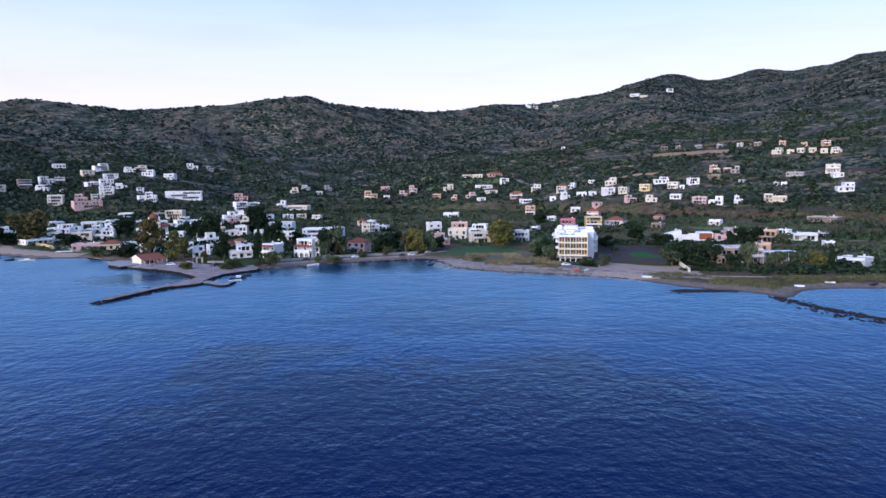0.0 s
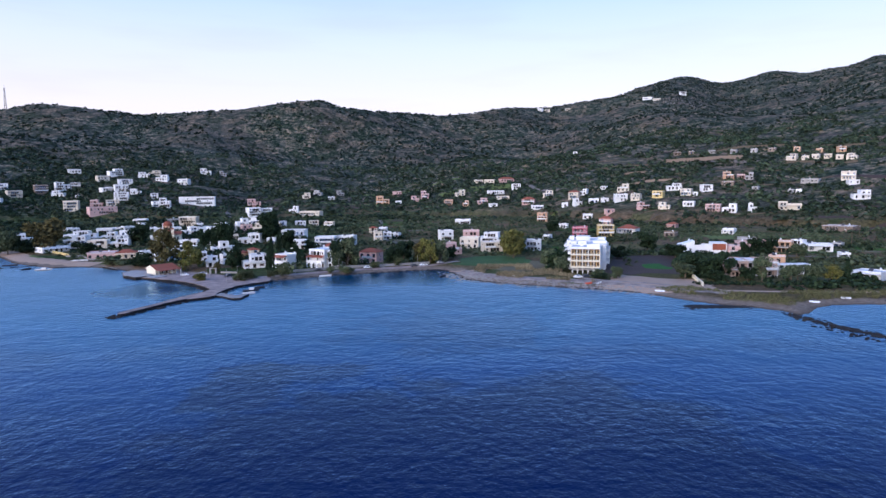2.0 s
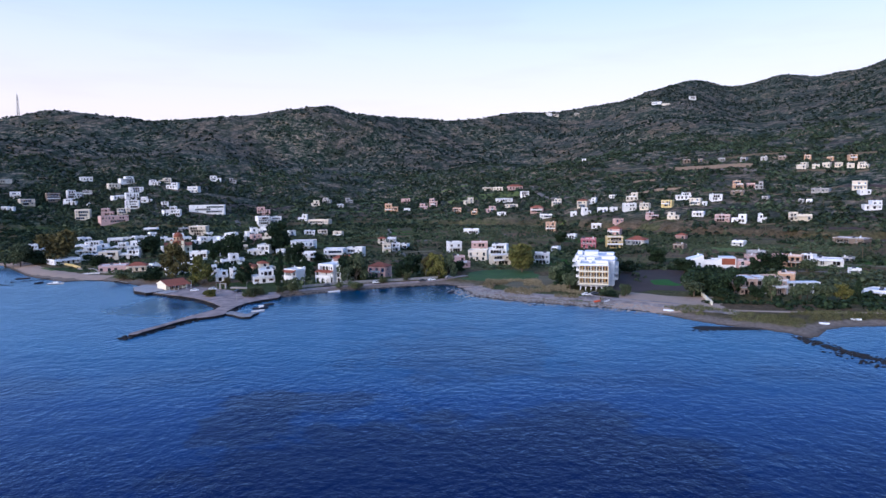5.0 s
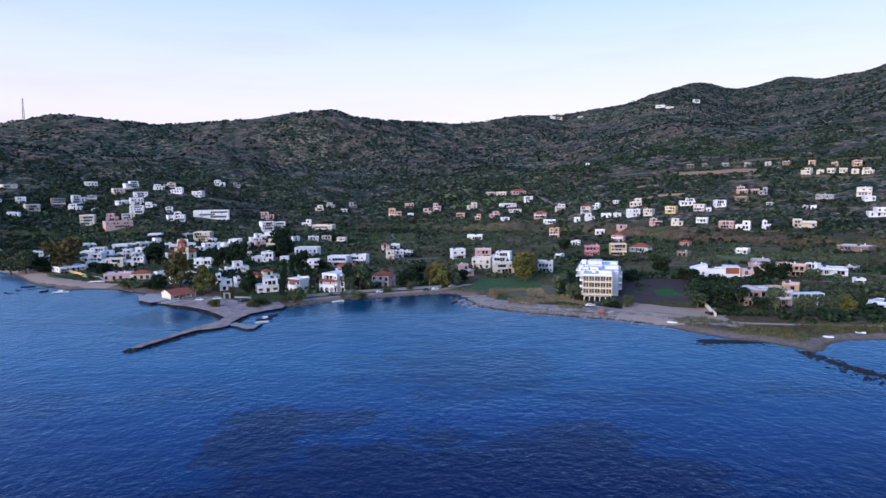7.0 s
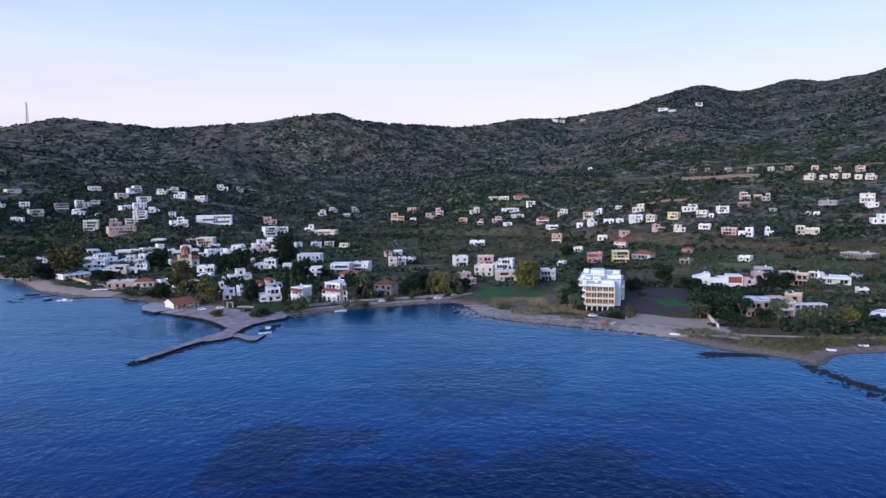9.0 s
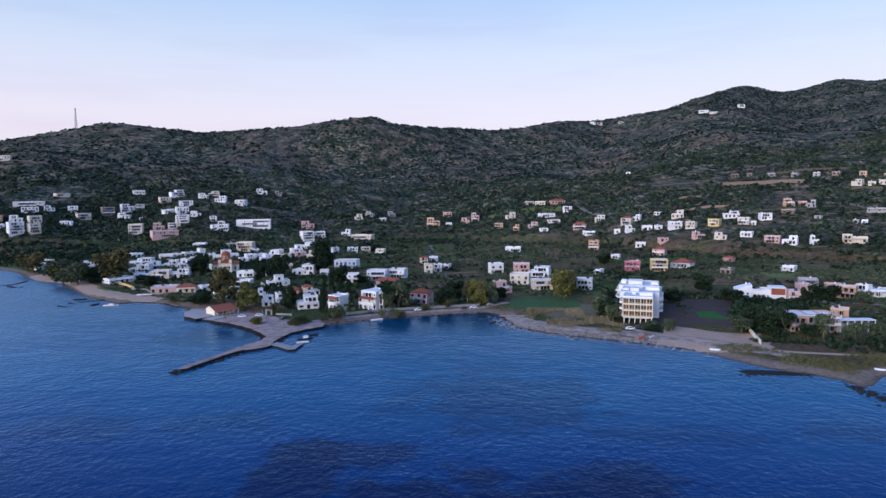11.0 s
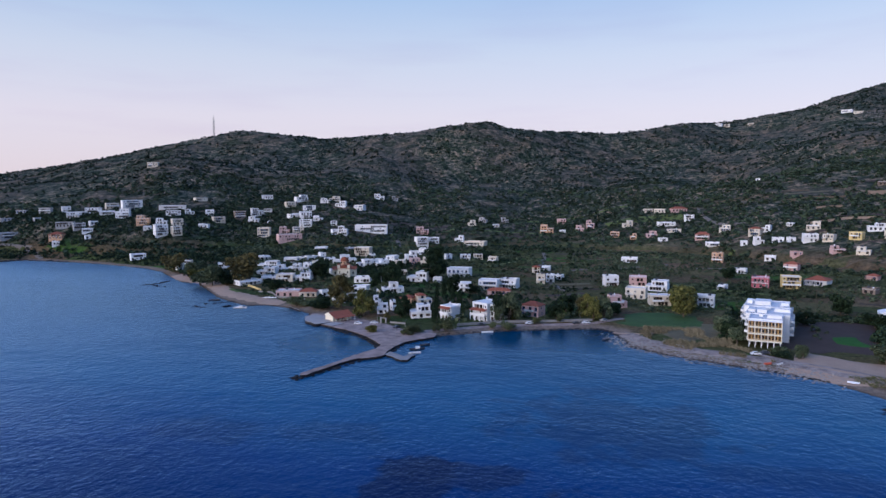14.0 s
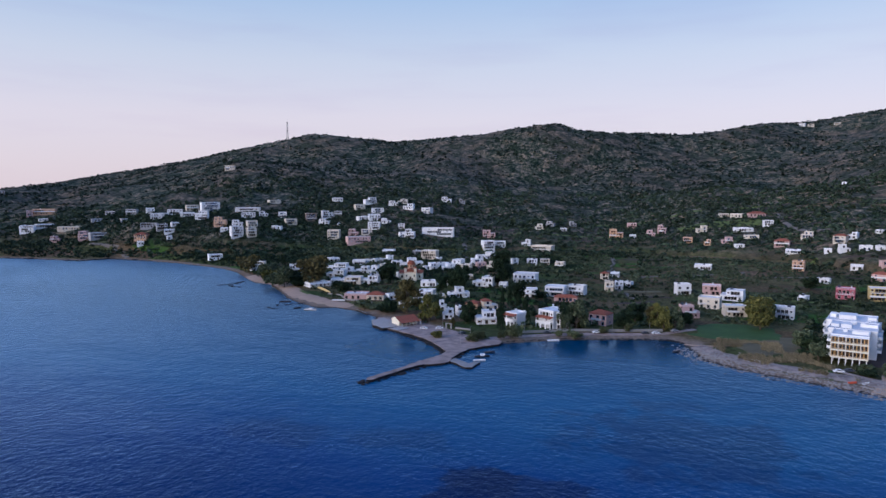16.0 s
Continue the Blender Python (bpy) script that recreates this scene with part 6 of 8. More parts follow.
def reef():
    """A low bar of dark weed and shingle off the beach."""
    bm = bmesh.new()
    rows = 10
    ring = []
    for j in range(rows):
        row = []
        for i in range(40):
            a = 6.2832 * i / 40
            k = (j + 1) / rows
            u, v = math.cos(a) * 13.5 * k, math.sin(a) * k * (3.0 - 1.9 * math.cos(a))
            q = (95.5 + u * 0.985 - v * -0.12 * 1, 238.3 + v - u * 0.12)
            z = 0.42 * (1 - k * k) + 0.2 * (float(grain(q[0], q[1], 2.2, 91)) - 0.5) * (1 - k) - (0.25 if j == rows - 1 else 0)
            row.append(bm.verts.new((q[0] + 0.8 * (float(grain(q[0], q[1], 4, 92)) - 0.5), q[1] + 1.2 * (float(grain(q[0], q[1], 5, 93)) - 0.5), z)))
        ring.append(row)
    bm.faces.new(ring[0])
    for a, b in zip(ring, ring[1:]):
        for i in range(40):
            bm.faces.new((a[i], b[i], b[(i + 1) % 40], a[(i + 1) % 40]))
    bmesh.ops.recalc_face_normals(bm, faces=bm.faces)
    me = bpy.data.meshes.new("reef")
    bm.to_mesh(me)
    bm.free()
    me.materials.append(WEED)
    tagged(new("reef", me), "low dark bar of rock and weed just above the water", "reef", kind="structure")


reef()
stone_heap("reef_stones", [(84, 237), (92, 237.5), (106, 236.5)], 160, 1.3, 0.45, 12, ROCKS, "dark wet stones on the low bar")

# roads, tracks and fields
strip("road_shore", [(-95, 316), (-84, 325), (-60, 340), (-33, 349), (-12, 357), (2, 372)], 6.5, QUAY, "pale shore road along the bay", "road")
strip("track_hill", [(-265, 744), (-238, 696), (-223, 650), (-205, 610)], 4.5, TRACK, "pale dirt track climbing between the fields", "track", 0.35)
strip("track_upper", [(86, 860), (88, 848), (90, 814), (96, 775), (104, 750), (125, 735)], 5, TRACK, "pale dirt road on the slope", "track", 0.5)
strip("track_cape", [(-3, 341), (10, 334), (24, 341), (36, 350)], 3.5, SANDY, "sandy path on the cape", "path")
strip("track_beach", [(72, 289), (90, 276), (110, 262), (140, 258), (190, 255)], 4.5, SANDY, "sandy track behind the beach", "path", 0.1)
strip("track_plain", [(60, 398), (110, 384), (160, 366), (210, 350)], 3.5, TRACK, "pale track beside the hedges", "track", 0.2)
strip("track_house", [(-35, 454), (-50, 492), (-62, 540), (-68, 577), (-71, 647), (-85, 735)], 4.0, TRACK, "pale dirt track between the fields", "track", 0.3)
strip("track_hotel", [(56, 303), (64, 297), (72, 291), (85, 283), (100, 271)], 3.5, SHINGLE, "pale path from the hotel to the beach", "path", 0.16)
strip("track_valley", [(-40, 560), (0, 575), (40, 600)], 4.5, TRACK, "pale dirt track in the valley", "track", 0.3)
strip("beach_sand", [(-372, 492), (-345, 468), (-318, 458), (-296, 437), (-270, 410), (-248, 396), (-228, 384), (-208, 379)], 19, SANDY, "pale sandy beach below the white houses", "beach", 0.12)
strip("beach_shingle", [(3, 336), (12, 319), (26, 308), (46, 299), (64, 291), (78, 283), (92, 270), (108, 258)], 13, SHINGLE, "stony beach with driftwood and dry weed", "beach", 0.1, step=2.5)
strip("track_left", [(-690, 600), (-640, 596), (-610, 580)], 5, TRACK, "pale road above the far shore", "track", 0.4)
patch("field_sandy", 87, 285, -22, 46, 40, SANDY, "bare sandy ground beside the hotel")
patch("field_soil", 97, 345, -18, 46, 74, SOIL, "dark ploughed field")
patch("field_crop", 101, 333, -14, 15, 20, CROP, "small plot of bright green crop", 0.22)
patch("field_cape", 22, 371, 0, 46, 36, GREEN_GRASS, "lush green reed meadow behind the cape", 0.25)
patch("field_dune", 36, 341, 10, 34, 40, DRY, "straw-coloured dry grass on the cape", 0.15)
patch("field_meadow", 181, 452, -20, 26, 26, MEADOW, "yellow-green meadow on the slope", 0.3)
patch("field_terrace", 28, 822, 0, 90, 26, MEADOW, "yellow-green terrace field on the hillside", 0.6)


# banks of dry grass, ploughed strips and terraces that follow the slope
rng_b = random.Random(404)
for k in range(58):
    b0, r = rng_b.uniform(-30, 30), rng_b.uniform(430, 980)
    if b0 < -12 and r < 560:
        continue
    ln, bow = rng_b.uniform(2.5, 8.5), rng_b.uniform(-0.03, 0.03)
    bank = [(r * (1 + bow * (i / 6) ** 2) * math.sin(radians(b0 + ln * i / 6)), r * (1 + bow * (i / 6) ** 2) * math.cos(radians(b0 + ln * i / 6))) for i in range(7)]
    mat, word = rng_b.choice(((MEADOW, "yellow-green grassy"), (TRACK, "pale stony"), (SOIL, "dark ploughed"), (SOIL, "dark ploughed"), (DRY, "dry straw-coloured")))
    strip("field_bank", bank, rng_b.uniform(2.5, 9.0), mat, word + " bank along a terrace of the slope", "terrace", 0.25, step=6.0)


def wall_line(line, high, thick, mat, label, seed=0, name="garden_wall"):
    """A low wall along a line, over the ground, with a coping."""
    bm = bmesh.new()
    for (ax, ay), (bx, by) in zip(line, line[1:]):
        ln = math.hypot(bx - ax, by - ay)
        n = max(1, int(ln / 4))
        d = Vector(((bx - ax) / ln, (by - ay) / ln))
        s = Vector((-d.y, d.x)) * thick / 2
        prev = None
        ks = np.arange(n + 1) / n
        zs = relief(ax + (bx - ax) * ks, ay + (by - ay) * ks)
        for i in range(n + 1):
            x, y = ax + (bx - ax) * i / n, ay + (by - ay) * i / n
            z = float(zs[i])
            row = [bm.verts.new((x + k * s.x * e, y + k * s.y * e, z + h)) for k, e, h in ((-1, 1, -0.8), (-1, 1, high), (-1, 1.3, high), (-1, 1.3, high + 0.08), (1, 1.3, high + 0.08), (1, 1.3, high), (1, 1, high), (1, 1, -0.8))]
            if prev:
                for k in range(7):
                    bm.faces.new((prev[k], row[k], row[k + 1], prev[k + 1]))
            else:
                bm.faces.new(row)
            prev = row
        bm.faces.new(prev[::-1])
    bmesh.ops.recalc_face_normals(bm, faces=bm.faces)
    me = bpy.data.meshes.new(name)
    bm.to_mesh(me)
    bm.free()
    me.materials.append(mat)
    return tagged(new(name, me), label, "wall", "garden walls")


wall_line([(-82, 332), (-60, 345), (-33, 354), (-14, 361)], 1.2, 0.35, CONCRETE, "low pale wall along the shore road")
wall_line([(109, 310), (105.5, 288), (103.5, 275)], 1.7, 0.35, IVORY, "cream garden wall running down to the beach")
wall_line([(-119, 331.5), (-110, 329.5)], 0.8, 0.3, CONCRETE, "low pale wall beside the gate")
wall_line([(172, 690), (200, 684), (226, 668)], 2.2, 0.5, WALLS["stone"], "tan retaining wall of a hillside terrace")
wall_line([(190, 745), (214, 738)], 1.8, 0.5, WALLS["stone"], "tan retaining wall of a hillside terrace")
wall_line([(300, 800), (345, 775), (380, 750), (430, 705)], 2.0, 0.6, DRYSTONE, "long stone terrace wall below the upper houses")
wall_line([(252, 796), (267, 770), (291, 757), (318, 739)], 4.0, 0.6, WALLS["stone"], "tall tan retaining wall below unfinished houses")
wall_line([(340, 688), (364, 668), (384, 640)], 2.0, 0.6, DRYSTONE, "dry stone terrace wall below a row of houses")
wall_line([(170, 800), (230, 792)], 2.0, 0.6, DRYSTONE, "long stone terrace wall on the slope")
wall_line([(-60, 620), (0, 640), (50, 640)], 0.9, 0.5, DRYSTONE, "dry stone wall between the fields")
wall_line([(-330, 640), (-290, 625), (-250, 630)], 0.9, 0.5, DRYSTONE, "dry stone wall between the fields")
wall_line([(-100, 700), (-40, 712), (30, 690)], 1.0, 0.5, DRYSTONE, "dry stone wall between the fields")
for k, (b0, b1, r) in enumerate(((-20, -12, 790), (-9, -1, 770), (2, 9, 720), (14, 20, 600), (16, 27, 590), (20, 30, 690), (8, 14, 860), (-28, -20, 860), (4, 10, 860), (18, 26, 745))):
    pts_w = [(r * math.sin(radians(b0 + (b1 - b0) * i / 6)) * (1 + 0.01 * math.sin(i * 2 + k)), r * math.cos(radians(b0 + (b1 - b0) * i / 6)) * (1 + 0.012 * math.cos(i * 1.3 + k))) for i in range(7)]
    wall_line(pts_w, 0.8, 0.6, DRYSTONE, "dry stone terrace wall across the slope")
wall_line([(-270, 438), (-259, 429), (-248, 419)], 1.5, 0.4, WALLS["yellow"], "ochre garden wall at the head of the beach")
wall_line([(-247, 414), (-236, 412), (-222, 396), (-200, 392)], 0.9, 0.35, CONCRETE, "low pale wall along the beach road")
slab_from_outline("plank_pier", [(-199.5, 369.5), (-198.6, 368), (-185.6, 358), (-186.6, 359.6)], 1.0, 2.2, CONCRETE, "narrow pale landing stage by the beach", "pier")
stone_heap("boom", [(-255.5, 372), (-252.3, 377.9), (-246.3, 382.3)], 60, 0.25, 0.55, 81, ROCKS, "dark row of stones awash off the beach")
stone_heap("boom", [(-229.9, 365.5), (-227, 371), (-218.3, 374), (-207.4, 373)], 80, 0.25, 0.5, 82, ROCKS, "dark row of stones along the beach edge")
stone_heap("boom", [(-262, 362), (-257, 358.6), (-250.7, 357.5)], 40, 0.25, 0.5, 83, ROCKS, "dark row of stones awash off the beach")
stone_heap("boom", [(-363, 435), (-356, 444), (-357, 463)], 90, 0.6, 0.8, 84, ROCKS, "dark rocky spit off the far beach")
patch("beach_grass", -268, 417, -42, 26, 7, MEADOW, "strip of green grass on the beach", 0.2, rag=4.0)
rng_s = random.Random(77)
for gx, gy in ((-124.5, 332.5), (-121.5, 331.8)):
    g = thing("gate_pillar", gx, gy, height(gx, gy), -10, "pale concrete gate pillar with a cap", "pillar", "gate pillars")
    bm = bmesh.new()
    box(bm, -0.35, 0.35, -0.35, 0.35, -0.5, 2.5)
    part("shaft", bm, CONCRETE, g)
    bm = bmesh.new()
    box(bm, -0.45, 0.45, -0.45, 0.45, 2.503, 2.65)
    part("cap", bm, CONCRETE, g)
bm = bmesh.new()
box(bm, -2.1, 2.1, -0.25, 0.25, 0, 0.35)
lintel = part("gate_lintel", bm, CONCRETE, None)
lintel.matrix_world = pose(-123, 332.15, height(-124.5, 332.5) + 2.66, 0, 0, -13)
tagged(lintel, "pale concrete beam over the gate pillars", "gate")


def street_lamp(x, y):
    lp = thing("street_lamp", x, y, max(height(x, y), 1.5), rng_s.uniform(0, 360), "slim pale street lamp on the waterfront", "street lamp", "waterfront lamps")
    bm = bmesh.new()
    pole(bm, (0, 0, -0.5), (0, 0, 5.6), 0.09, 8, 0.06)
    part("pole", bm, CONCRETE, lp)
    bm = bmesh.new()
    pole(bm, (0, 0, 5.5), (1.1, 0, 5.9), 0.045, 6)
    part("arm", bm, CONCRETE, lp)
    bm = bmesh.new()
    box(bm, 0.9, 1.5, -0.14, 0.14, 5.82, 5.98)
    part("lamp_head", bm, IRON, lp)


for lx, ly in ((-120, 319), (-105, 300), (-104, 312), (-80, 328), (-60, 338), (-38, 347), (-135, 322), (-128, 336), (-20, 352)):
    street_lamp(lx, ly)


def utility_pole(x, y):
    up = thing("utility_pole", x, y, height(x, y), rng_s.uniform(0, 90), "weathered timber power pole with a crossarm", "utility pole", "power poles")
    bm = bmesh.new()
    pole(bm, (0, 0, -0.6), (0, 0, 9), 0.16, 7, 0.11)
    part("post", bm, BARK, up)
    bm = bmesh.new()
    box(bm, -1.0, 1.0, -0.07, 0.07, 8.2, 8.36)
    part("crossarm", bm, BARK, up)


for px, py in ((112, 430), (178, 470), (235, 520), (205, 395), (-30, 470), (-120, 520), (-220, 560), (30, 520), (150, 560), (255, 420), (300, 560), (-60, 610), (60, 650)):
    utility_pole(px, py)


# ---- the hotel on the beach ----
def hotel():
    x, y, turn = 62.0, 313.9, -14.0
    z = 2.3
    ho = thing("hotel", x, y, z, turn, "white five-level beach hotel with amber shuttered balconies", "hotel")
    FOOTPRINTS.extend([(63, 320, 13), (67, 338, 14), (71, 358, 15), (74, 370, 14)])
    rng = random.Random(4)
    lift, fh = 2.75, 3.0
    top = lift + 3 * fh
    # body volumes behind the front loggias
    for k, (x0, x1, y0, y1, z0) in enumerate(((-6.75, 6.75, 1.6, 16, lift), (-9.0, 9.3, 16.005, 38, -1.5), (-11.5, 8.2, 38.005, 59, -1.5))):
        bm = bmesh.new()
        holes_r = []
        for fl in range(3):
            for u in np.arange(2.0, y1 - y0 - 1.5, 4.2):
                if k > 0:
                    holes_r.append((float(u), float(u) + 1.7, lift + fl * fh + 0.15, lift + fl * fh + 2.35))
        front_holes = []
        if k == 0:
            for fl in range(3):
                for i in range(10):
                    u = 0.45 + i * 1.29
                    front_holes.append((u, u + 1.05, lift + fl * fh + 0.2, lift + fl * fh + 2.4))
        wall_side(bm, (x0, y0, 0), (1, 0, 0), x1 - x0, z0, top, front_holes)
        wall_side(bm, (x1, y0, 0), (0, 1, 0), y1 - y0, z0, top, holes_r)
        wall_side(bm, (x1, y1, 0), (-1, 0, 0), x1 - x0, z0, top, [])
        wall_side(bm, (x0, y1, 0), (0, -1, 0), y1 - y0, z0, top, holes_r)
        bm.faces.new([bm.verts.new(c) for c in ((x0, y0, top), (x1, y0, top), (x1, y1, top), (x0, y1, top))])
        bm.faces.new([bm.verts.new(c) for c in ((x0, y1, z0), (x1, y1, z0), (x1, y0, z0), (x0, y0, z0))])
        part("wall", bm, WALLS["white"], ho)
        if k == 0:
            for fl in range(3):
                bm = bmesh.new()
                wall_side(bm, (x0 + 0.1, y0 - 0.02, 0), (1, 0, 0), x1 - x0 - 0.2, lift + fl * fh + 0.01, lift + fl * fh + fh - 0.28, [(h[0] - 0.1, h[1] - 0.1, h[2], h[3]) for h in front_holes if abs(h[2] - lift - fl * fh - 0.2) < 0.1])
                part("front_panel", bm, SHUTTER, ho, "amber timber panelling behind the balcony")
        for u0, u1, w0, w1 in front_holes:
            again("window", HOTEL_WINDOW, ho, pose(x0 + (u0 + u1) / 2, y0 + 0.12, w0))
        for u0, u1, w0, w1 in holes_r:
            again("window", WINDOWS[(1.7, 2.2), "brown"], ho, pose(x1 - 0.12, y0 + (u0 + u1) / 2, w0, 0, 0, 90))
            again("window", WINDOWS[(1.7, 2.2), "brown"], ho, pose(x0 + 0.12, y1 - (u0 + u1) / 2, w0, 0, 0, 270))
        bm = bmesh.new()
        e, p = 0.12, 0.55
        box(bm, x0 + e, x1 - e, y0 + e, y1 - e, top + 0.004, top + 0.1, 1)
        for a in ((x0 - e, x1 + e, y0 - e, y0 + 0.2), (x0 - e, x1 + e, y1 - 0.2, y1 - 0.01), (x0 - e, x0 + 0.2, y0 + 0.2, y1 - 0.2), (x1 - 0.2, x1 + e, y0 + 0.2, y1 - 0.2)):
            box(bm, *a, top + 0.006, top + p)
        part("roof", bm, (WALLS["white"], SLAB), ho, "flat grey roof terrace with white parapets")
    # front balconies, floor by floor
    for fl in range(4):
        zf = lift + fl * fh
        bm = bmesh.new()
        box(bm, -6.95, 6.95, -0.15, 1.59, zf - 0.26, zf)
        slab = part("balcony", bm, IVORY if fl < 3 else WALLS["white"], ho)
        if fl == 3:
            continue
        bm = bmesh.new()
        box(bm, -6.95, 6.95, -0.15, -0.05, zf + 0.003, zf + 0.42)
        box(bm, -6.95, 6.95, -0.13, -0.07, zf + 0.85, zf + 0.92)
        for u in np.linspace(-6.9, 6.9, 11):
            box(bm, float(u) - 0.03, float(u) + 0.03, -0.13, -0.07, zf + 0.42, zf + 0.85)
        part("parapet", bm, IVORY, slab)
        for i in range(11):
            u = -6.75 + 13.5 * i / 10
            wide = 0.14 if i % 2 == 0 else 0.07
            bm = bmesh.new()
            box(bm, u - wide, u + wide, 0.0, 1.58, zf + 0.004, zf + fh - 0.27)
            part("partition", bm, IVORY if i % 2 == 0 else SHUTTER, slab)
    # ground-floor pillars
    for i in range(6):
        u = -6.2 + 12.4 * i / 5
        for v in (0.6, 6.0, 12.0):
            bm = bmesh.new()
            box(bm, u - 0.14, u + 0.14, v - 0.14, v + 0.14, -1.0, lift - 0.262 if v < 1 else lift - 0.003)
            part("pillar", bm, PAINT, ho)
    bm = bmesh.new()
    box(bm, -6.2, 5.2, 13.0, 15.9, -1.0, lift - 0.004)
    part("entrance_block", bm, WALLS["white"], ho)
    # side balconies in steps
    for side, x0, y0, y1 in ((-1, -6.75, 3.0, 15.0), (-1, -9.0, 18, 36), (-1, -11.5, 40, 57), (1, 9.3, 18, 36), (1, 8.2, 40, 57)):
        for fl in range(3):
            zf = lift + fl * fh
            for a, b in ((y0, (y0 + y1) / 2 - 0.5), ((y0 + y1) / 2 + 0.5, y1)):
                xa, xb = (x0 - 1.7, x0 - 0.005) if side < 0 else (x0 + 0.005, x0 + 1.7)
                bm = bmesh.new()
                box(bm, xa, xb, a, b, zf - 0.22, zf)
                slab = part("balcony", bm, PAINT, ho)
                bm = bmesh.new()
                edge = xa if side < 0 else xb - 0.12
                box(bm, edge, edge + 0.12, a, b, zf + 0.003, zf + 0.95)
                box(bm, xa + 0.13 if side < 0 else xa, xb if side < 0 else xb - 0.13, a, a + 0.12, zf + 0.003, zf + 0.95)
                box(bm, xa + 0.13 if side < 0 else xa, xb if side < 0 else xb - 0.13, b - 0.12, b, zf + 0.003, zf + 0.95)
                part("parapet", bm, PAINT, slab)
    # stair heads and walls on the roof
    for x0, x1, y0, y1, h in ((0.5, 6.4, 7.0, 7.4, 1.3), (0.5, 6.4, 7.41, 10.5, 0.9), (-4.5, -0.5, 20, 24, 1.6), (-8.5, -5.5, 22, 26, 1.2), (2.5, 9.0, 26, 26.4, 1.3), (-7, 0, 44, 52, 1.9), (4.5, 8, 46, 50, 1.3), (-10.8, -8.4, 47, 52, 1.7), (-1.6, 0.8, 31, 34, 1.5), (-3, -1.5, 10, 12, 1.3)):
        bm = bmesh.new()
        box(bm, x0, x1, y0, y1, top + 0.11, top + 0.1 + h)
        box(bm, x0 - 0.12, x1 + 0.12, y0 - 0.12, y1 + 0.12, top + 0.1 + h, top + 0.22 + h)
        part("roof_room", bm, WALLS["white"], ho)
    for i in range(5):
        bm = bmesh.new()
        cx, cy = rng.uniform(-5, 6), rng.uniform(28, 42)
        pole(bm, (cx - 0.8, cy, top + 0.9), (cx + 0.8, cy, top + 0.9), 0.3, 8)
        box(bm, cx - 0.6, cx - 0.5, cy - 0.1, cy + 0.1, top + 0.09, top + 0.7)
        box(bm, cx + 0.5, cx + 0.6, cy - 0.1, cy + 0.1, top + 0.09, top + 0.7)
        part("water_tank", bm, HULL, ho)


HOTEL_WINDOW = window_mesh(1.05, 2.2, SHUTTER)
hotel()


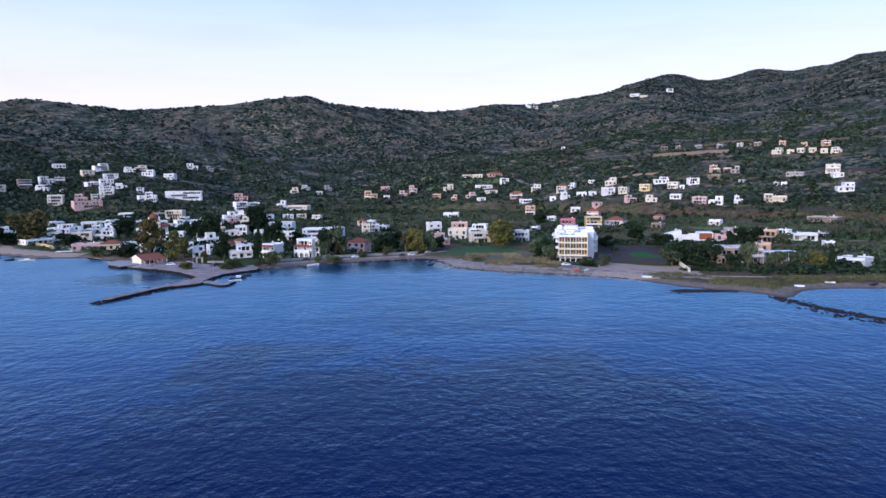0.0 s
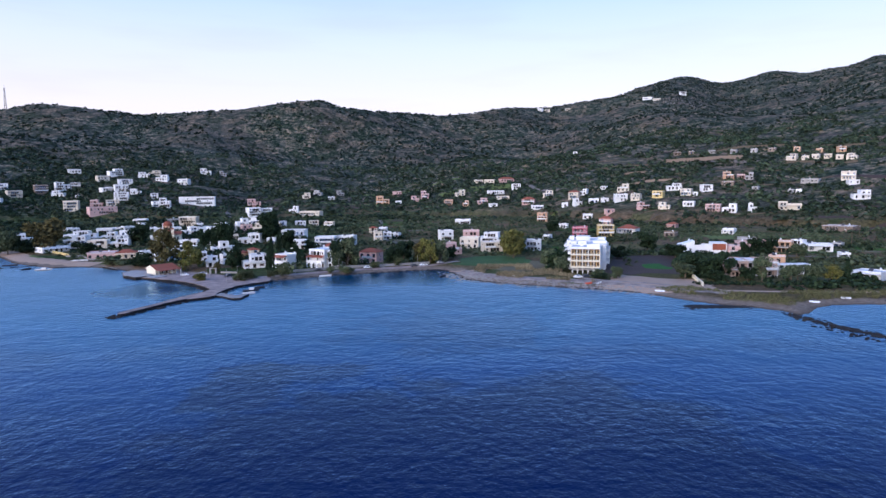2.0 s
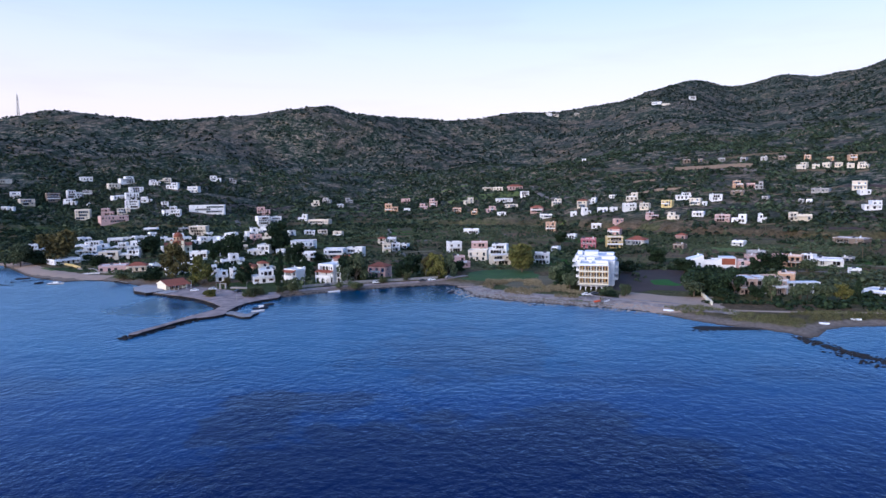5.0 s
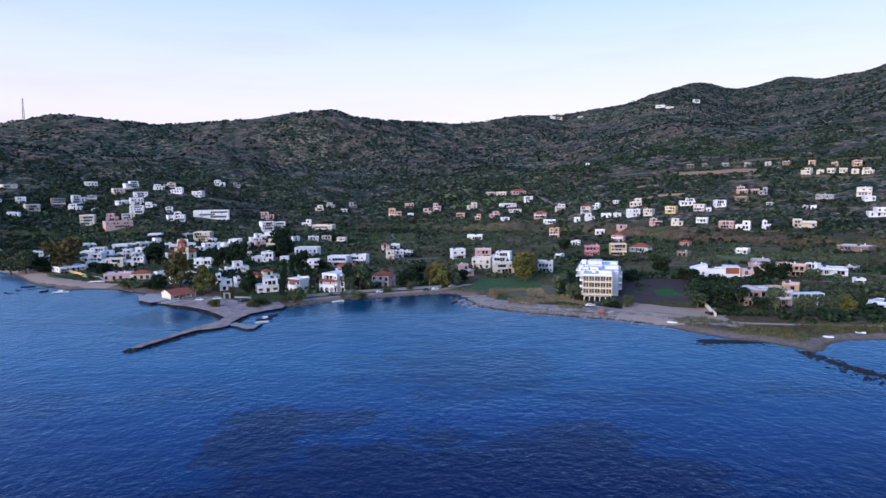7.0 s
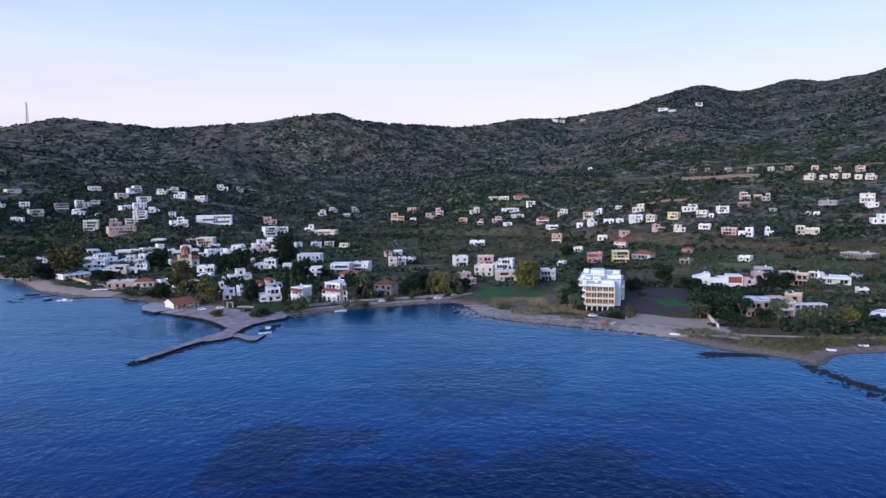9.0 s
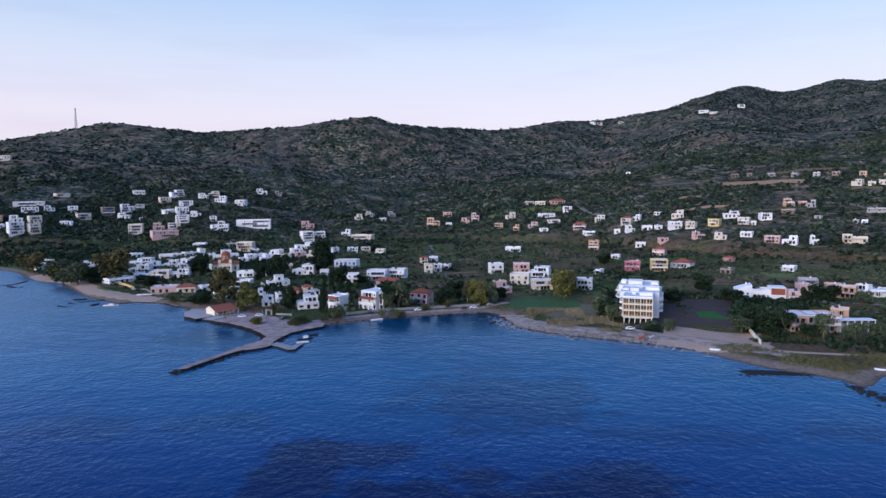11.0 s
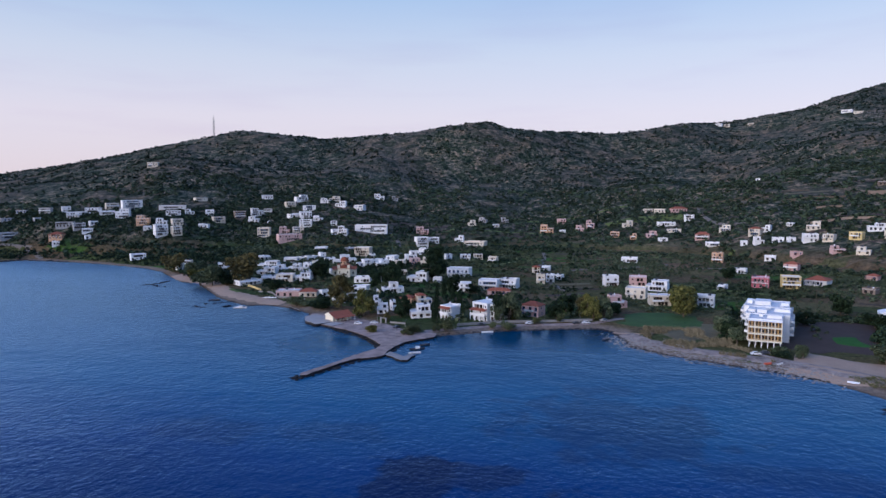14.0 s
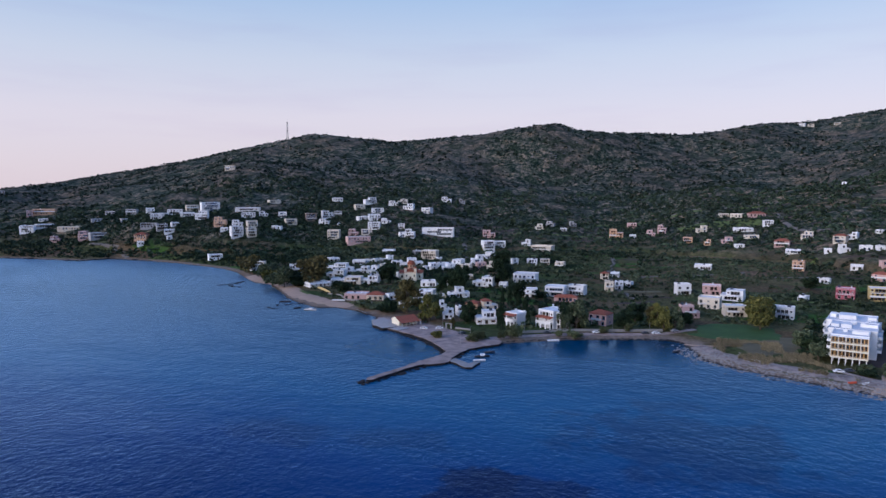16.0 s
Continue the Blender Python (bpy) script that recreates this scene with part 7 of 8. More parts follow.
def arched_house(x, y, turn, w, d, name_seed, floors=2, wing=0.0):
    """A white shore house with an arcade below and a tiled veranda roof above."""
    rng = random.Random(name_seed)
    z = height(x, y) - 0.1
    hs = thing("house", x, y, z, turn, "white shore house with arched arcade and brown tiled veranda", "house", "village houses")
    FOOTPRINTS.append((x, y, max(w, d) * 0.6))
    fh = 3.1
    x0, x1, y0, y1 = -w / 2, w / 2, -d / 2, d / 2
    block(hs, rng, x0, x1, y0 + 2.4, y1, 0, floors, fh, WALLS["white"], "brown", 1.5, roof="flat")
    # the arcade: a wall with round-headed openings
    n = max(2, round(w / 3.4))
    bay = w / n
    bm = bmesh.new()

    def vert(u, v, yy):
        return bm.verts.new((u, yy, v))
    for yy, flip in ((y0, False), (y0 + 0.35, True)):
        for i in range(n):
            a, b = x0 + i * bay, x0 + (i + 1) * bay
            r = bay * 0.36
            cx, spring = (a + b) / 2, 1.35
            arc = [(cx + r * math.cos(math.pi - math.pi * k / 12), spring + r * math.sin(math.pi * k / 12)) for k in range(13)]
            quads = [((a, -1.5), (cx - r, -1.5), (cx - r, spring), (a, spring)), ((cx + r, -1.5), (b, -1.5), (b, spring), (cx + r, spring))]
            for k in range(12):
                (u0, v0), (u1, v1) = arc[k], arc[k + 1]
                quads.append(((u0, v0), (u1, v1), (a + (b - a) * (k + 1) / 12, fh), (a + (b - a) * k / 12, fh)))
            quads.append(((a, spring), (cx - r, spring), (a, fh)))
            quads.append(((cx + r, spring), (b, spring), (b, fh)))
            for q in quads:
                f = [vert(u, v, yy) for u, v in q]
                bm.faces.new(f[::-1] if flip else f)
            for k in range(12):
                (u0, v0), (u1, v1) = arc[k], arc[k + 1]
                if not flip:
                    bm.faces.new([bm.verts.new(c) for c in ((u0, y0, v0), (u0, y0 + 0.35, v0), (u1, y0 + 0.35, v1), (u1, y0, v1))])
            if not flip:
                for u in (cx - r, cx + r):
                    bm.faces.new([bm.verts.new(c) for c in ((u, y0, -1.5), (u, y0 + 0.35, -1.5), (u, y0 + 0.35, spring), (u, y0, spring))])
    part("arcade", bm, WALLS["white"], hs)
    bm = bmesh.new()
    box(bm, x0, x1, y0 - 0.1, y0 + 2.395, fh + 0.003, fh + 0.18)
    deck = part("terrace", bm, PAINT, hs)
    bm = bmesh.new()
    box(bm, x0, x1, y0 - 0.1, y0 + 0.1, fh + 0.184, fh + 1.0)
    part("parapet", bm, WALLS["white"], deck)
    for i in range(n + 1):
        u = x0 + 0.2 + (w - 0.4) * i / n
        bm = bmesh.new()
        box(bm, u - 0.13, u + 0.13, y0 + 0.12, y0 + 0.38, fh + 0.184, 2 * fh - 0.5)
        part("post", bm, PAINT, hs)
    bm = bmesh.new()
    v = [bm.verts.new(c) for c in ((x0 - 0.2, y0 - 0.4, 2 * fh - 0.5), (x1 + 0.2, y0 - 0.4, 2 * fh - 0.5), (x1 + 0.2, y0 + 2.39, 2 * fh + 0.35), (x0 - 0.2, y0 + 2.39, 2 * fh + 0.35))]
    u = [bm.verts.new(c.co + Vector((0, 0, 0.18))) for c in v]
    bm.faces.new(v[::-1]), bm.faces.new(u)
    for i in range(4):
        bm.faces.new((v[i], v[(i + 1) % 4], u[(i + 1) % 4], u[i]))
    part("veranda_roof", bm, TILE, hs, "brown-red tiled lean-to roof")
    if wing:
        block(hs, rng, x1 + 0.005, x1 + wing, y0 + 5, y1 + 2, 0, floors, fh - 0.2, WALLS["white"], "brown", 1.5)
    for u in (x0 + 0.6, x1 - 1.2):
        bm = bmesh.new()
        box(bm, u, u + 0.6, y1 - 2, y1 - 1.3, floors * fh + 0.15, floors * fh + 1.7)
        box(bm, u - 0.1, u + 0.7, y1 - 2.1, y1 - 1.2, floors * fh + 1.7, floors * fh + 1.85)
        part("chimney", bm, PAINT, hs)


arched_house(-91.0, 351.5, -30, 8.6, 11, 3)
arched_house(-71.0, 354.0, -30, 10.6, 15, 6, 3, wing=2.6)


def church():
    x, y = -218, 499
    ch = thing("church", x, y, height(x, y), 18, "cream domed church with orange arches and red tiles", "church")
    FOOTPRINTS.append((x, y, 13))
    cream = IVORY
    rng = random.Random(12)
    for k, (x0, x1, y0, y1, h) in enumerate(((-5, 5, -9, 9, 7.0), (-9.5, -5.005, -4.5, 4.5, 5.6), (5.005, 9.5, -4.5, 4.5, 5.6))):
        bm = bmesh.new()
        holes = [[], [], [], []]
        w, d = x1 - x0, y1 - y0
        if k == 0:
            holes[0] = [(4.1, 5.9, 0.0, 2.9), (1.4, 2.3, 2.6, 4.4), (7.7, 8.6, 2.6, 4.4)]
        else:
            holes[0] = [(w / 2 - 0.6, w / 2 + 0.6, 1.4, 3.6)]
            holes[1] = holes[3] = [(2.0, 3.1, 1.6, 3.8), (5.9, 7.0, 1.6, 3.8)]
        for i, (at, along, wd) in enumerate((((x0, y0, 0), (1, 0, 0), w), ((x1, y0, 0), (0, 1, 0), d), ((x1, y1, 0), (-1, 0, 0), w), ((x0, y1, 0), (0, -1, 0), d))):
            wall_side(bm, at, along, wd, -1.5, h, holes[i])
        bm.faces.new([bm.verts.new(c) for c in ((x0, y0, h), (x1, y0, h), (x1, y1, h), (x0, y1, h))])
        part("wall", bm, cream, ch)
        for u0, u1, w0, w1 in holes[0]:
            bm = bmesh.new()
            box(bm, x0 + u0, x0 + u1, y0 + 0.14, y0 + 0.2, w0, w1)
            part("door" if w0 < 0.1 else "window", bm, BROWN if w0 < 0.1 else GLASS, ch)
        # gabled tile roof over each arm
        bm = bmesh.new()
        o = 0.35
        if k == 0:
            prof = [(x0 - o, h - 0.1), ((x0 + x1) / 2, h + 2.6), (x1 + o, h - 0.1)]
            a = [bm.verts.new((u, y0 - o, v)) for u, v in prof]
            b = [bm.verts.new((u, y1 + o, v)) for u, v in prof]
        else:
            prof = [(y0 - o, h - 0.1), ((y0 + y1) / 2, h + 2.0), (y1 + o, h - 0.1)]
            xs = (x0 - o, x1 + 1.5) if k == 1 else (x0 - 1.5, x1 + o)
            a = [bm.verts.new((xs[0], u, v)) for u, v in prof]
            b = [bm.verts.new((xs[1], u, v)) for u, v in prof]
        bm.faces.new((a[0], b[0], b[1], a[1])), bm.faces.new((a[1], b[1], b[2], a[2]))
        bm.faces.new((a[0], a[2], b[2], b[0]))
        bm.faces.new(a), bm.faces.new(b[::-1])
        bmesh.ops.recalc_face_normals(bm, faces=bm.faces)
        part("roof", bm, TILE, ch, "red tiled gable roof")
        bm = bmesh.new()
        box(bm, x0 - 0.1, x1 + 0.1, y0 - 0.1, y0 - 0.004, h - 0.75, h - 0.35)
        part("cornice", bm, WALLS["orange"], ch)
    bm = bmesh.new()
    pole(bm, (0, 0, 7.5), (0, 0, 12.0), 3.2, 12)
    drum = part("drum", bm, WALLS["orange"], ch)
    for i in range(8):
        bm = bmesh.new()
        a = 6.2832 * i / 8
        q = Matrix.Rotation(a, 4, "Z")
        box(bm, -0.4, 0.4, -3.26, -3.0, 9.9, 11.5)
        bmesh.ops.transform(bm, matrix=q, verts=bm.verts)
        part("window", bm, GLASS, drum)
    bm = bmesh.new()
    bmesh.ops.create_uvsphere(bm, u_segments=20, v_segments=10, radius=3.4)
    bmesh.ops.delete(bm, geom=[v for v in bm.verts if v.co.z < -0.01], context="VERTS")
    bmesh.ops.translate(bm, verts=bm.verts, vec=(0, 0, 12.0))
    dome = part("dome", bm, TILE, ch, "red tiled dome")
    bm = bmesh.new()
    box(bm, -0.07, 0.07, -0.07, 0.07, 15.3, 17.0)
    box(bm, -0.5, 0.5, -0.06, 0.06, 16.2, 16.36)
    part("cross", bm, PAINT, dome)
    for sx in (-1, 1):
        bm = bmesh.new()
        box(bm, sx * 4 - 1.0, sx * 4 + 1.0, -9.4, -7.4, 7.0, 9.6)
        tw = part("belfry", bm, cream, ch)
        bm = bmesh.new()
        r = [bm.verts.new((sx * 4 + a * 1.2, -8.4 + b * 1.2, 9.603)) for a, b in ((-1, -1), (1, -1), (1, 1), (-1, 1))]
        t = bm.verts.new((sx * 4, -8.4, 11.0))
        bm.faces.new(r[::-1])
        for i in range(4):
            bm.faces.new((r[i], r[(i + 1) % 4], t))
        part("cap", bm, TILE, tw)


church()


def taverna():
    x, y = -151, 336
    tv = thing("taverna", x, y, 1.12, 58, "low waterfront taverna with a broad red tiled roof", "restaurant")
    FOOTPRINTS.append((x, y, 10))
    rng = random.Random(3)
    block(tv, rng, -6, 6, -3.5, 4, 0, 1, 2.9, IVORY, "brown", 1.0, roof="gable")
    for k in (-1, 1):
        bm = bmesh.new()
        rise = 7.5 * 0.24 + 0.1
        tri = [[bm.verts.new((k * (6.46 + o), yy, zz)) for yy, zz in ((-3.9, 2.92), (4.4, 2.92), (0.25, 2.9 + rise))] for o in (0, 0.06)]
        bm.faces.new(tri[0]), bm.faces.new(tri[1][::-1])
        for i in range(3):
            bm.faces.new((tri[0][i], tri[0][(i + 1) % 3], tri[1][(i + 1) % 3], tri[1][i]))
        bmesh.ops.recalc_face_normals(bm, faces=bm.faces)
        part("gable", bm, IVORY, tv, "cream gable end")
    bm = bmesh.new()
    v = [bm.verts.new(c) for c in ((-6.4, -7, 2.1), (6.6, -7, 2.1), (6.6, -4.0, 2.85), (-6.4, -4.0, 2.85))]
    u = [bm.verts.new(c.co + Vector((0, 0, 0.16))) for c in v]
    bm.faces.new(v[::-1]), bm.faces.new(u)
    for i in range(4):
        bm.faces.new((v[i], v[(i + 1) % 4], u[(i + 1) % 4], u[i]))
    part("porch_roof", bm, TILE, tv, "red tiled porch roof")
    for i in range(6):
        bm = bmesh.new()
        pole(bm, (-6.1 + 2.45 * i, -6.8, -0.8), (-6.1 + 2.45 * i, -6.8, 2.15), 0.12, 8)
        part("post", bm, PAINT, tv)


taverna()


VILLA = weathered("rose_beige_plaster", (0.47, 0.35, 0.29), (0.34, 0.26, 0.22), size=4)


def villa():
    x, y, turn = 134.0, 302.5, 0.0
    vi = thing("villa", x, y, height(134, 297), turn, "two-storey rose and white villa with arched loggia", "villa")
    FOOTPRINTS.extend([(128, 302, 7), (138, 302, 7)])
    rng = random.Random(5)
    fh = 3.6
    block(vi, rng, -10.2, -2.5, -6, 6, 0, 2, fh, VILLA, "brown", 2.0, open_front=1.0)
    block(vi, rng, -2.49, 3.4, -3.5, 6, 0, 2, fh - 0.1, WALLS["grey"], "brown", 2.0)
    block(vi, rng, 3.41, 10.2, -6, 6, 0, 2, fh - 0.25, VILLA, "white", 2.0, open_front=1.0)
    balcony(vi, -10.2, -2.6, -6, fh, 1.8, rail=PAINT)
    balcony(vi, 3.5, 10.2, -6, fh - 0.2, 1.5, solid=True)
    bm = bmesh.new()
    box(bm, 3.2, 10.5, -6.3, -5.995, 2 * fh - 1.1, 2 * fh - 0.5)
    part("fascia", bm, PAINT, vi)
    bm = bmesh.new()
    box(bm, -10.4, 3.0, -6.6, -6.0, 2 * fh + 0.1, 2 * fh + 0.35)
    part("canopy", bm, PAINT, vi)
    # long white pergola beside it
    pg = thing("pergola", 151.5, 299.5, height(151, 297), 2, "long white flat-roofed pergola on slender posts", "pergola")
    bm = bmesh.new()
    box(bm, -7, 8, -2.5, 2.5, 5.0, 5.35)
    part("roof", bm, PAINT, pg)
    for i in range(6):
        for v in (-2.2, 2.2):
            bm = bmesh.new()
            box(bm, -6.8 + 2.9 * i - 0.15, -6.8 + 2.9 * i + 0.15, v - 0.15, v + 0.15, -1.5, 4.997)
            part("post", bm, PAINT, pg)
    bm = bmesh.new()
    box(bm, -6, 6, 1.0, 2.0, -1.5, 3.2)
    part("back_wall", bm, WALLS["grey"], pg)


villa()


def wedge_house():
    x, y, turn = 140.5, 378.5, -12
    wh = thing("house", x, y, height(x, y), turn, "white modern house with a sloping roof end and red panel", "house", "village houses")
    FOOTPRINTS.append((x, y, 12))
    rng = random.Random(8)
    block(wh, rng, -4.0, 5.0, -4.5, 5, 0, 1, 4.6, WALLS["white"], "white", 2)
    bm = bmesh.new()
    prof = ((-12.5, -2), (-4.01, -2), (-4.01, 7.6), (-12.5, 5.2))
    a = [bm.verts.new((u, -5, v)) for u, v in prof]
    b = [bm.verts.new((u, 5, v)) for u, v in prof]
    bm.faces.new(a), bm.faces.new(b[::-1])
    for i in range(4):
        j = (i + 1) % 4
        bm.faces.new((a[j], a[i], b[i], b[j]))
    bmesh.ops.recalc_face_normals(bm, faces=bm.faces)
    part("wing", bm, WALLS["white"], wh)
    for i in range(3):
        again("window", WINDOWS[(1.2, 1.3), "white"], wh, pose(-11 + i * 2.4, -5.05, 2.2))
    bm = bmesh.new()
    box(bm, 5.01, 13, -4.8, 5, -2, 6.6)
    tw = part("red_wing", bm, WALLS["white"], wh)
    bm = bmesh.new()
    box(bm, 5.6, 12.5, -4.95, -4.803, 2.6, 6.1)
    part("panel", bm, TILE, tw, "terracotta red wall panel")
    bm = bmesh.new()
    box(bm, -7.0, -6.2, -1, -0.2, 6.6, 8.4)
    part("chimney", bm, PAINT, wh)


wedge_house()


def mast():
    x, y = -818, 1216
    z = height(x, y) - 1
    ma = thing("lattice_mast", x, y, z, 20, "tall slim lattice radio mast on the ridge", "mast")
    hi = 41.0
    legs = ((-1, -1), (1, -1), (1, 1), (-1, 1))
    for sx, sy in legs:
        bm = bmesh.new()
        pole(bm, (sx * 1.9, sy * 1.9, -2), (sx * 0.6, sy * 0.6, hi), 0.22, 6, 0.16)
        part("leg", bm, IRON, ma)
    n = 11
    for k in range(n):
        t0, t1 = k / n, (k + 1) / n
        w0, w1 = 1.9 - 1.3 * t0, 1.9 - 1.3 * t1
        bm = bmesh.new()
        for i in range(4):
            (ax, ay), (bx, by) = legs[i], legs[(i + 1) % 4]
            pole(bm, (ax * w0, ay * w0, hi * t0), (bx * w1, by * w1, hi * t1), 0.09, 5)
            pole(bm, (bx * w0, by * w0, hi * t0), (ax * w1, ay * w1, hi * t1), 0.09, 5)
        tagged(part("bracing", bm, IRON, ma), kind="stuff")
    bm = bmesh.new()
    pole(bm, (0, 0, hi - 1), (0, 0, hi + 5), 0.12, 6)
    part("antenna", bm, IRON, ma)
    bm = bmesh.new()
    pole(bm, (0.9, -0.9, hi * 0.8), (1.4, -1.6, hi * 0.8), 1.0, 12)
    part("dish", bm, PAINT, ma)


mast()


# ---- boats and cars ----
def boat(x, y, turn, length, mat, label, z=0.12, cabin=False, over=False):
    bt = thing("boat", x, y, z, turn, label, "boat", "small boats")
    bm = bmesh.new()
    rows = []
    n = 9
    for i in range(n):
        t = i / (n - 1)
        half = length * 0.17 * (math.sin(math.pi * min(1, 0.22 + t * 0.78)) ** 0.7 if t < 0.999 else 0.03)
        if over:
            half = length * 0.19 * math.sin(math.pi * (0.06 + 0.88 * t)) ** 0.8
        u = (t - 0.5) * length
        sheer = 0.3 if over else 0.55 + 0.35 * t * t
        rows.append([bm.verts.new((u, a * half, c)) for a, c in ((-1, sheer), (-0.82, 0.15), (0, -0.28), (0.82, 0.15), (1, sheer), (0.86, sheer - 0.02), (0.7, 0.2), (-0.7, 0.2), (-0.86, sheer - 0.02))])
    for a, b in zip(rows, rows[1:]):
        for k in range(9):
            bm.faces.new((a[k], b[k], b[(k + 1) % 9], a[(k + 1) % 9]))
    bm.faces.new(rows[0]), bm.faces.new(rows[-1][::-1])
    bmesh.ops.recalc_face_normals(bm, faces=bm.faces)
    hull = part("hull", bm, mat, bt)
    if over:
        hull.matrix_basis = pose(0, 0, 0.4, 180, 0, 0)
        return bt
    for t in (0.3, 0.62):
        bm = bmesh.new()
        box(bm, (t - 0.5) * length - 0.12, (t - 0.5) * length + 0.12, -length * 0.13, length * 0.13, 0.42, 0.47)
        part("thwart", bm, BROWN, bt)
    if cabin:
        bm = bmesh.new()
        box(bm, -length * 0.1, length * 0.18, -length * 0.09, length * 0.09, 0.3, 1.35)
        box(bm, -length * 0.13, length * 0.2, -length * 0.1, length * 0.1, 1.35, 1.45)
        part("cabin", bm, HULL, bt)
    return bt


boat(-228.5, 361, 10, 8.5, HULL, "white cabin boat moored off the beach", cabin=True)
boat(-225.5, 392, 5, 9.5, HULL, "white boat hauled up on the beach", 1.6)
boat(-240, 364, 60, 5, HULL_DARK, "dark open boat moored off the beach")
boat(-262, 383, 15, 8, HULL_DARK, "dark open boat moored near the shore")
boat(-88.5, 282.5, 25, 7, HULL_DARK, "dark open boat moored by the short jetty", cabin=True)
boat(-87.3, 275, 20, 5.5, HULL, "white open boat moored by the short jetty")
boat(-87.5, 291, 30, 5, HULL_DARK, "dark rowing boat moored by the sea wall")
boat(-64.5, 325.5, 20, 6, HULL, "white rowing boat moored by the shore road")
boat(-6, 322, 40, 4.5, HULL_DARK, "dark rowing boat moored off the cape")
boat(83.3, 267.8, -20, 4.0, HULL, "white upturned boat hull on the sand", 0.75, over=True)
boat(131.5, 241.5, -30, 3.4, HULL, "pale upturned boat near the spit", 0.6, over=True)
boat(146, 247, -25, 3.6, HULL, "pale upturned boat on the sands", 0.9, over=True)
boat(58.6, 288.2, 15, 3.2, HULL_RED, "orange-red rowing boat on the stony beach", 1.0)
boat(63.2, 288.5, 40, 3.2, HULL, "white rowing boat on the stony beach", 1.0)
boat(26.7, 310.7, -30, 3.6, HULL, "white upturned boat among the reeds", 1.5, over=True)
boat(160, 243, 20, 4.5, HULL_DARK, "dark rowing boat on the sands", 0.9)


def car(x, y, turn, mat, label):
    ca = thing("car", x, y, height(x, y) + 0.02, turn, label, "car", "parked cars")
    bm = bmesh.new()
    prof = ((-2.05, 0.35), (-2.1, 0.75), (-1.95, 0.95), (-1.45, 1.0), (-0.95, 1.42), (0.65, 1.45), (1.15, 0.98), (1.9, 0.86), (2.1, 0.6), (2.05, 0.35))
    for s in (0,):
        a = [bm.verts.new((u, -0.83 + (0.14 if v > 1.1 else 0), v)) for u, v in prof]
        b = [bm.verts.new((u, 0.83 - (0.14 if v > 1.1 else 0), v)) for u, v in prof]
        bm.faces.new(a), bm.faces.new(b[::-1])
        for i in range(len(prof)):
            j = (i + 1) % len(prof)
            bm.faces.new((a[j], a[i], b[i], b[j]))
    bmesh.ops.recalc_face_normals(bm, faces=bm.faces)
    body = part("body", bm, mat, ca)
    for s in (-1, 1):
        bm = bmesh.new()
        v = [bm.verts.new((u, s * (0.845 if w < 1.1 else 0.71), w)) for u, w in ((-1.3, 1.02), (0.98, 1.02), (0.6, 1.38), (-0.9, 1.36))]
        bm.faces.new(v)
        part("side_window", bm, GLASS, body)
    for u in (-1.3, 1.3):
        for s in (-1, 1):
            bm = bmesh.new()
            pole(bm, (u, s * 0.66, 0.31), (u, s * 0.86, 0.31), 0.31, 12)
            part("wheel", bm, IRON, ca)


CAR_PAINTS = (HULL, HULL_DARK, IRON, HULL, WALLS["grey"], HULL)
rng_c = random.Random(21)
for k, (cx, cy, ct) in enumerate(((56.3, 300.9, 10), (60.5, 303.4, 15), (-22, 353, 30), (-17, 355, 25), (-8, 362, 40), (-128, 331, 20), (-46, 346, 25), (-112, 322, 70), (-70, 336, 28), (-136, 328, 10))):
    car(cx, cy, ct, CAR_PAINTS[k % 6], ("white", "dark", "black", "white", "grey", "white")[k % 6] + " parked car on the sandy shore")


# ---- single trees ----
tree('tall', LEAF_BROWN, -162.8, 367.0, 16.1, 19.9, 1, 'among the houses')
tree('tall', LEAF_WARM, -140.7, 347.1, 12.5, 15.4, 2, 'among the houses')
tree('bush', LEAF_PALE, -195.5, 372.3, 18.0, 6.3, 3, 'among the houses')
tree('bush', LEAF_DARK, -176.3, 365.2, 17.8, 9.1, 4, 'among the houses')
tree('bush', LEAF_PALE, -84.9, 322.5, 10.2, 7.2, 5, 'by the shore')
tree('bush', LEAF_PALE, -101.4, 308.3, 7.4, 5.2, 6, 'by the shore')
tree('bush', LEAF_PALE, -98.1, 312.5, 6.9, 4.9, 7, 'by the shore')
tree('bush', LEAF_WARM, -122.0, 310.0, 7.0, 4.6, 8, 'by the shore')
tree('round', LEAF_BROWN, -121.7, 333.8, 4.7, 6.0, 9, 'by the shore')
tree('round', LEAF_DARK, -62.0, 351.1, 11.9, 15.5, 10, 'by the shore')
tree('tall', LEAF_WARM, -58.5, 354.2, 11.6, 13, 11, 'by the shore')
tree('round', LEAF_DARK, -60, 358, 9.8, 9, 12, 'by the shore')
tree('round', LEAF_DARK, -29.8, 383.4, 11.7, 11, 13, 'among the houses')
tree('round', LEAF_BROWN, -21.0, 378.0, 9.7, 11.5, 14, 'among the houses')
tree('tall', LEAF_WARM, -17.1, 371.2, 8.8, 12.9, 15, 'among the houses')
tree('tall', LEAF, -8, 368, 9.7, 12, 16, 'among the houses')
tree('round', LEAF_WARM, 34.4, 404.1, 19.3, 15.5, 17, 'among the houses')
tree('round', LEAF, 38.2, 398.7, 9.5, 12, 18, 'among the houses')
tree('round', LEAF, 51.8, 319.4, 9.2, 11, 19, 'by the shore')
tree('round', LEAF_DARK, 50.0, 337.9, 8.8, 7.5, 20, 'by the shore')
tree('bush', LEAF_DARK, 65.9, 299.4, 7.6, 2.9, 21, 'by the shore')
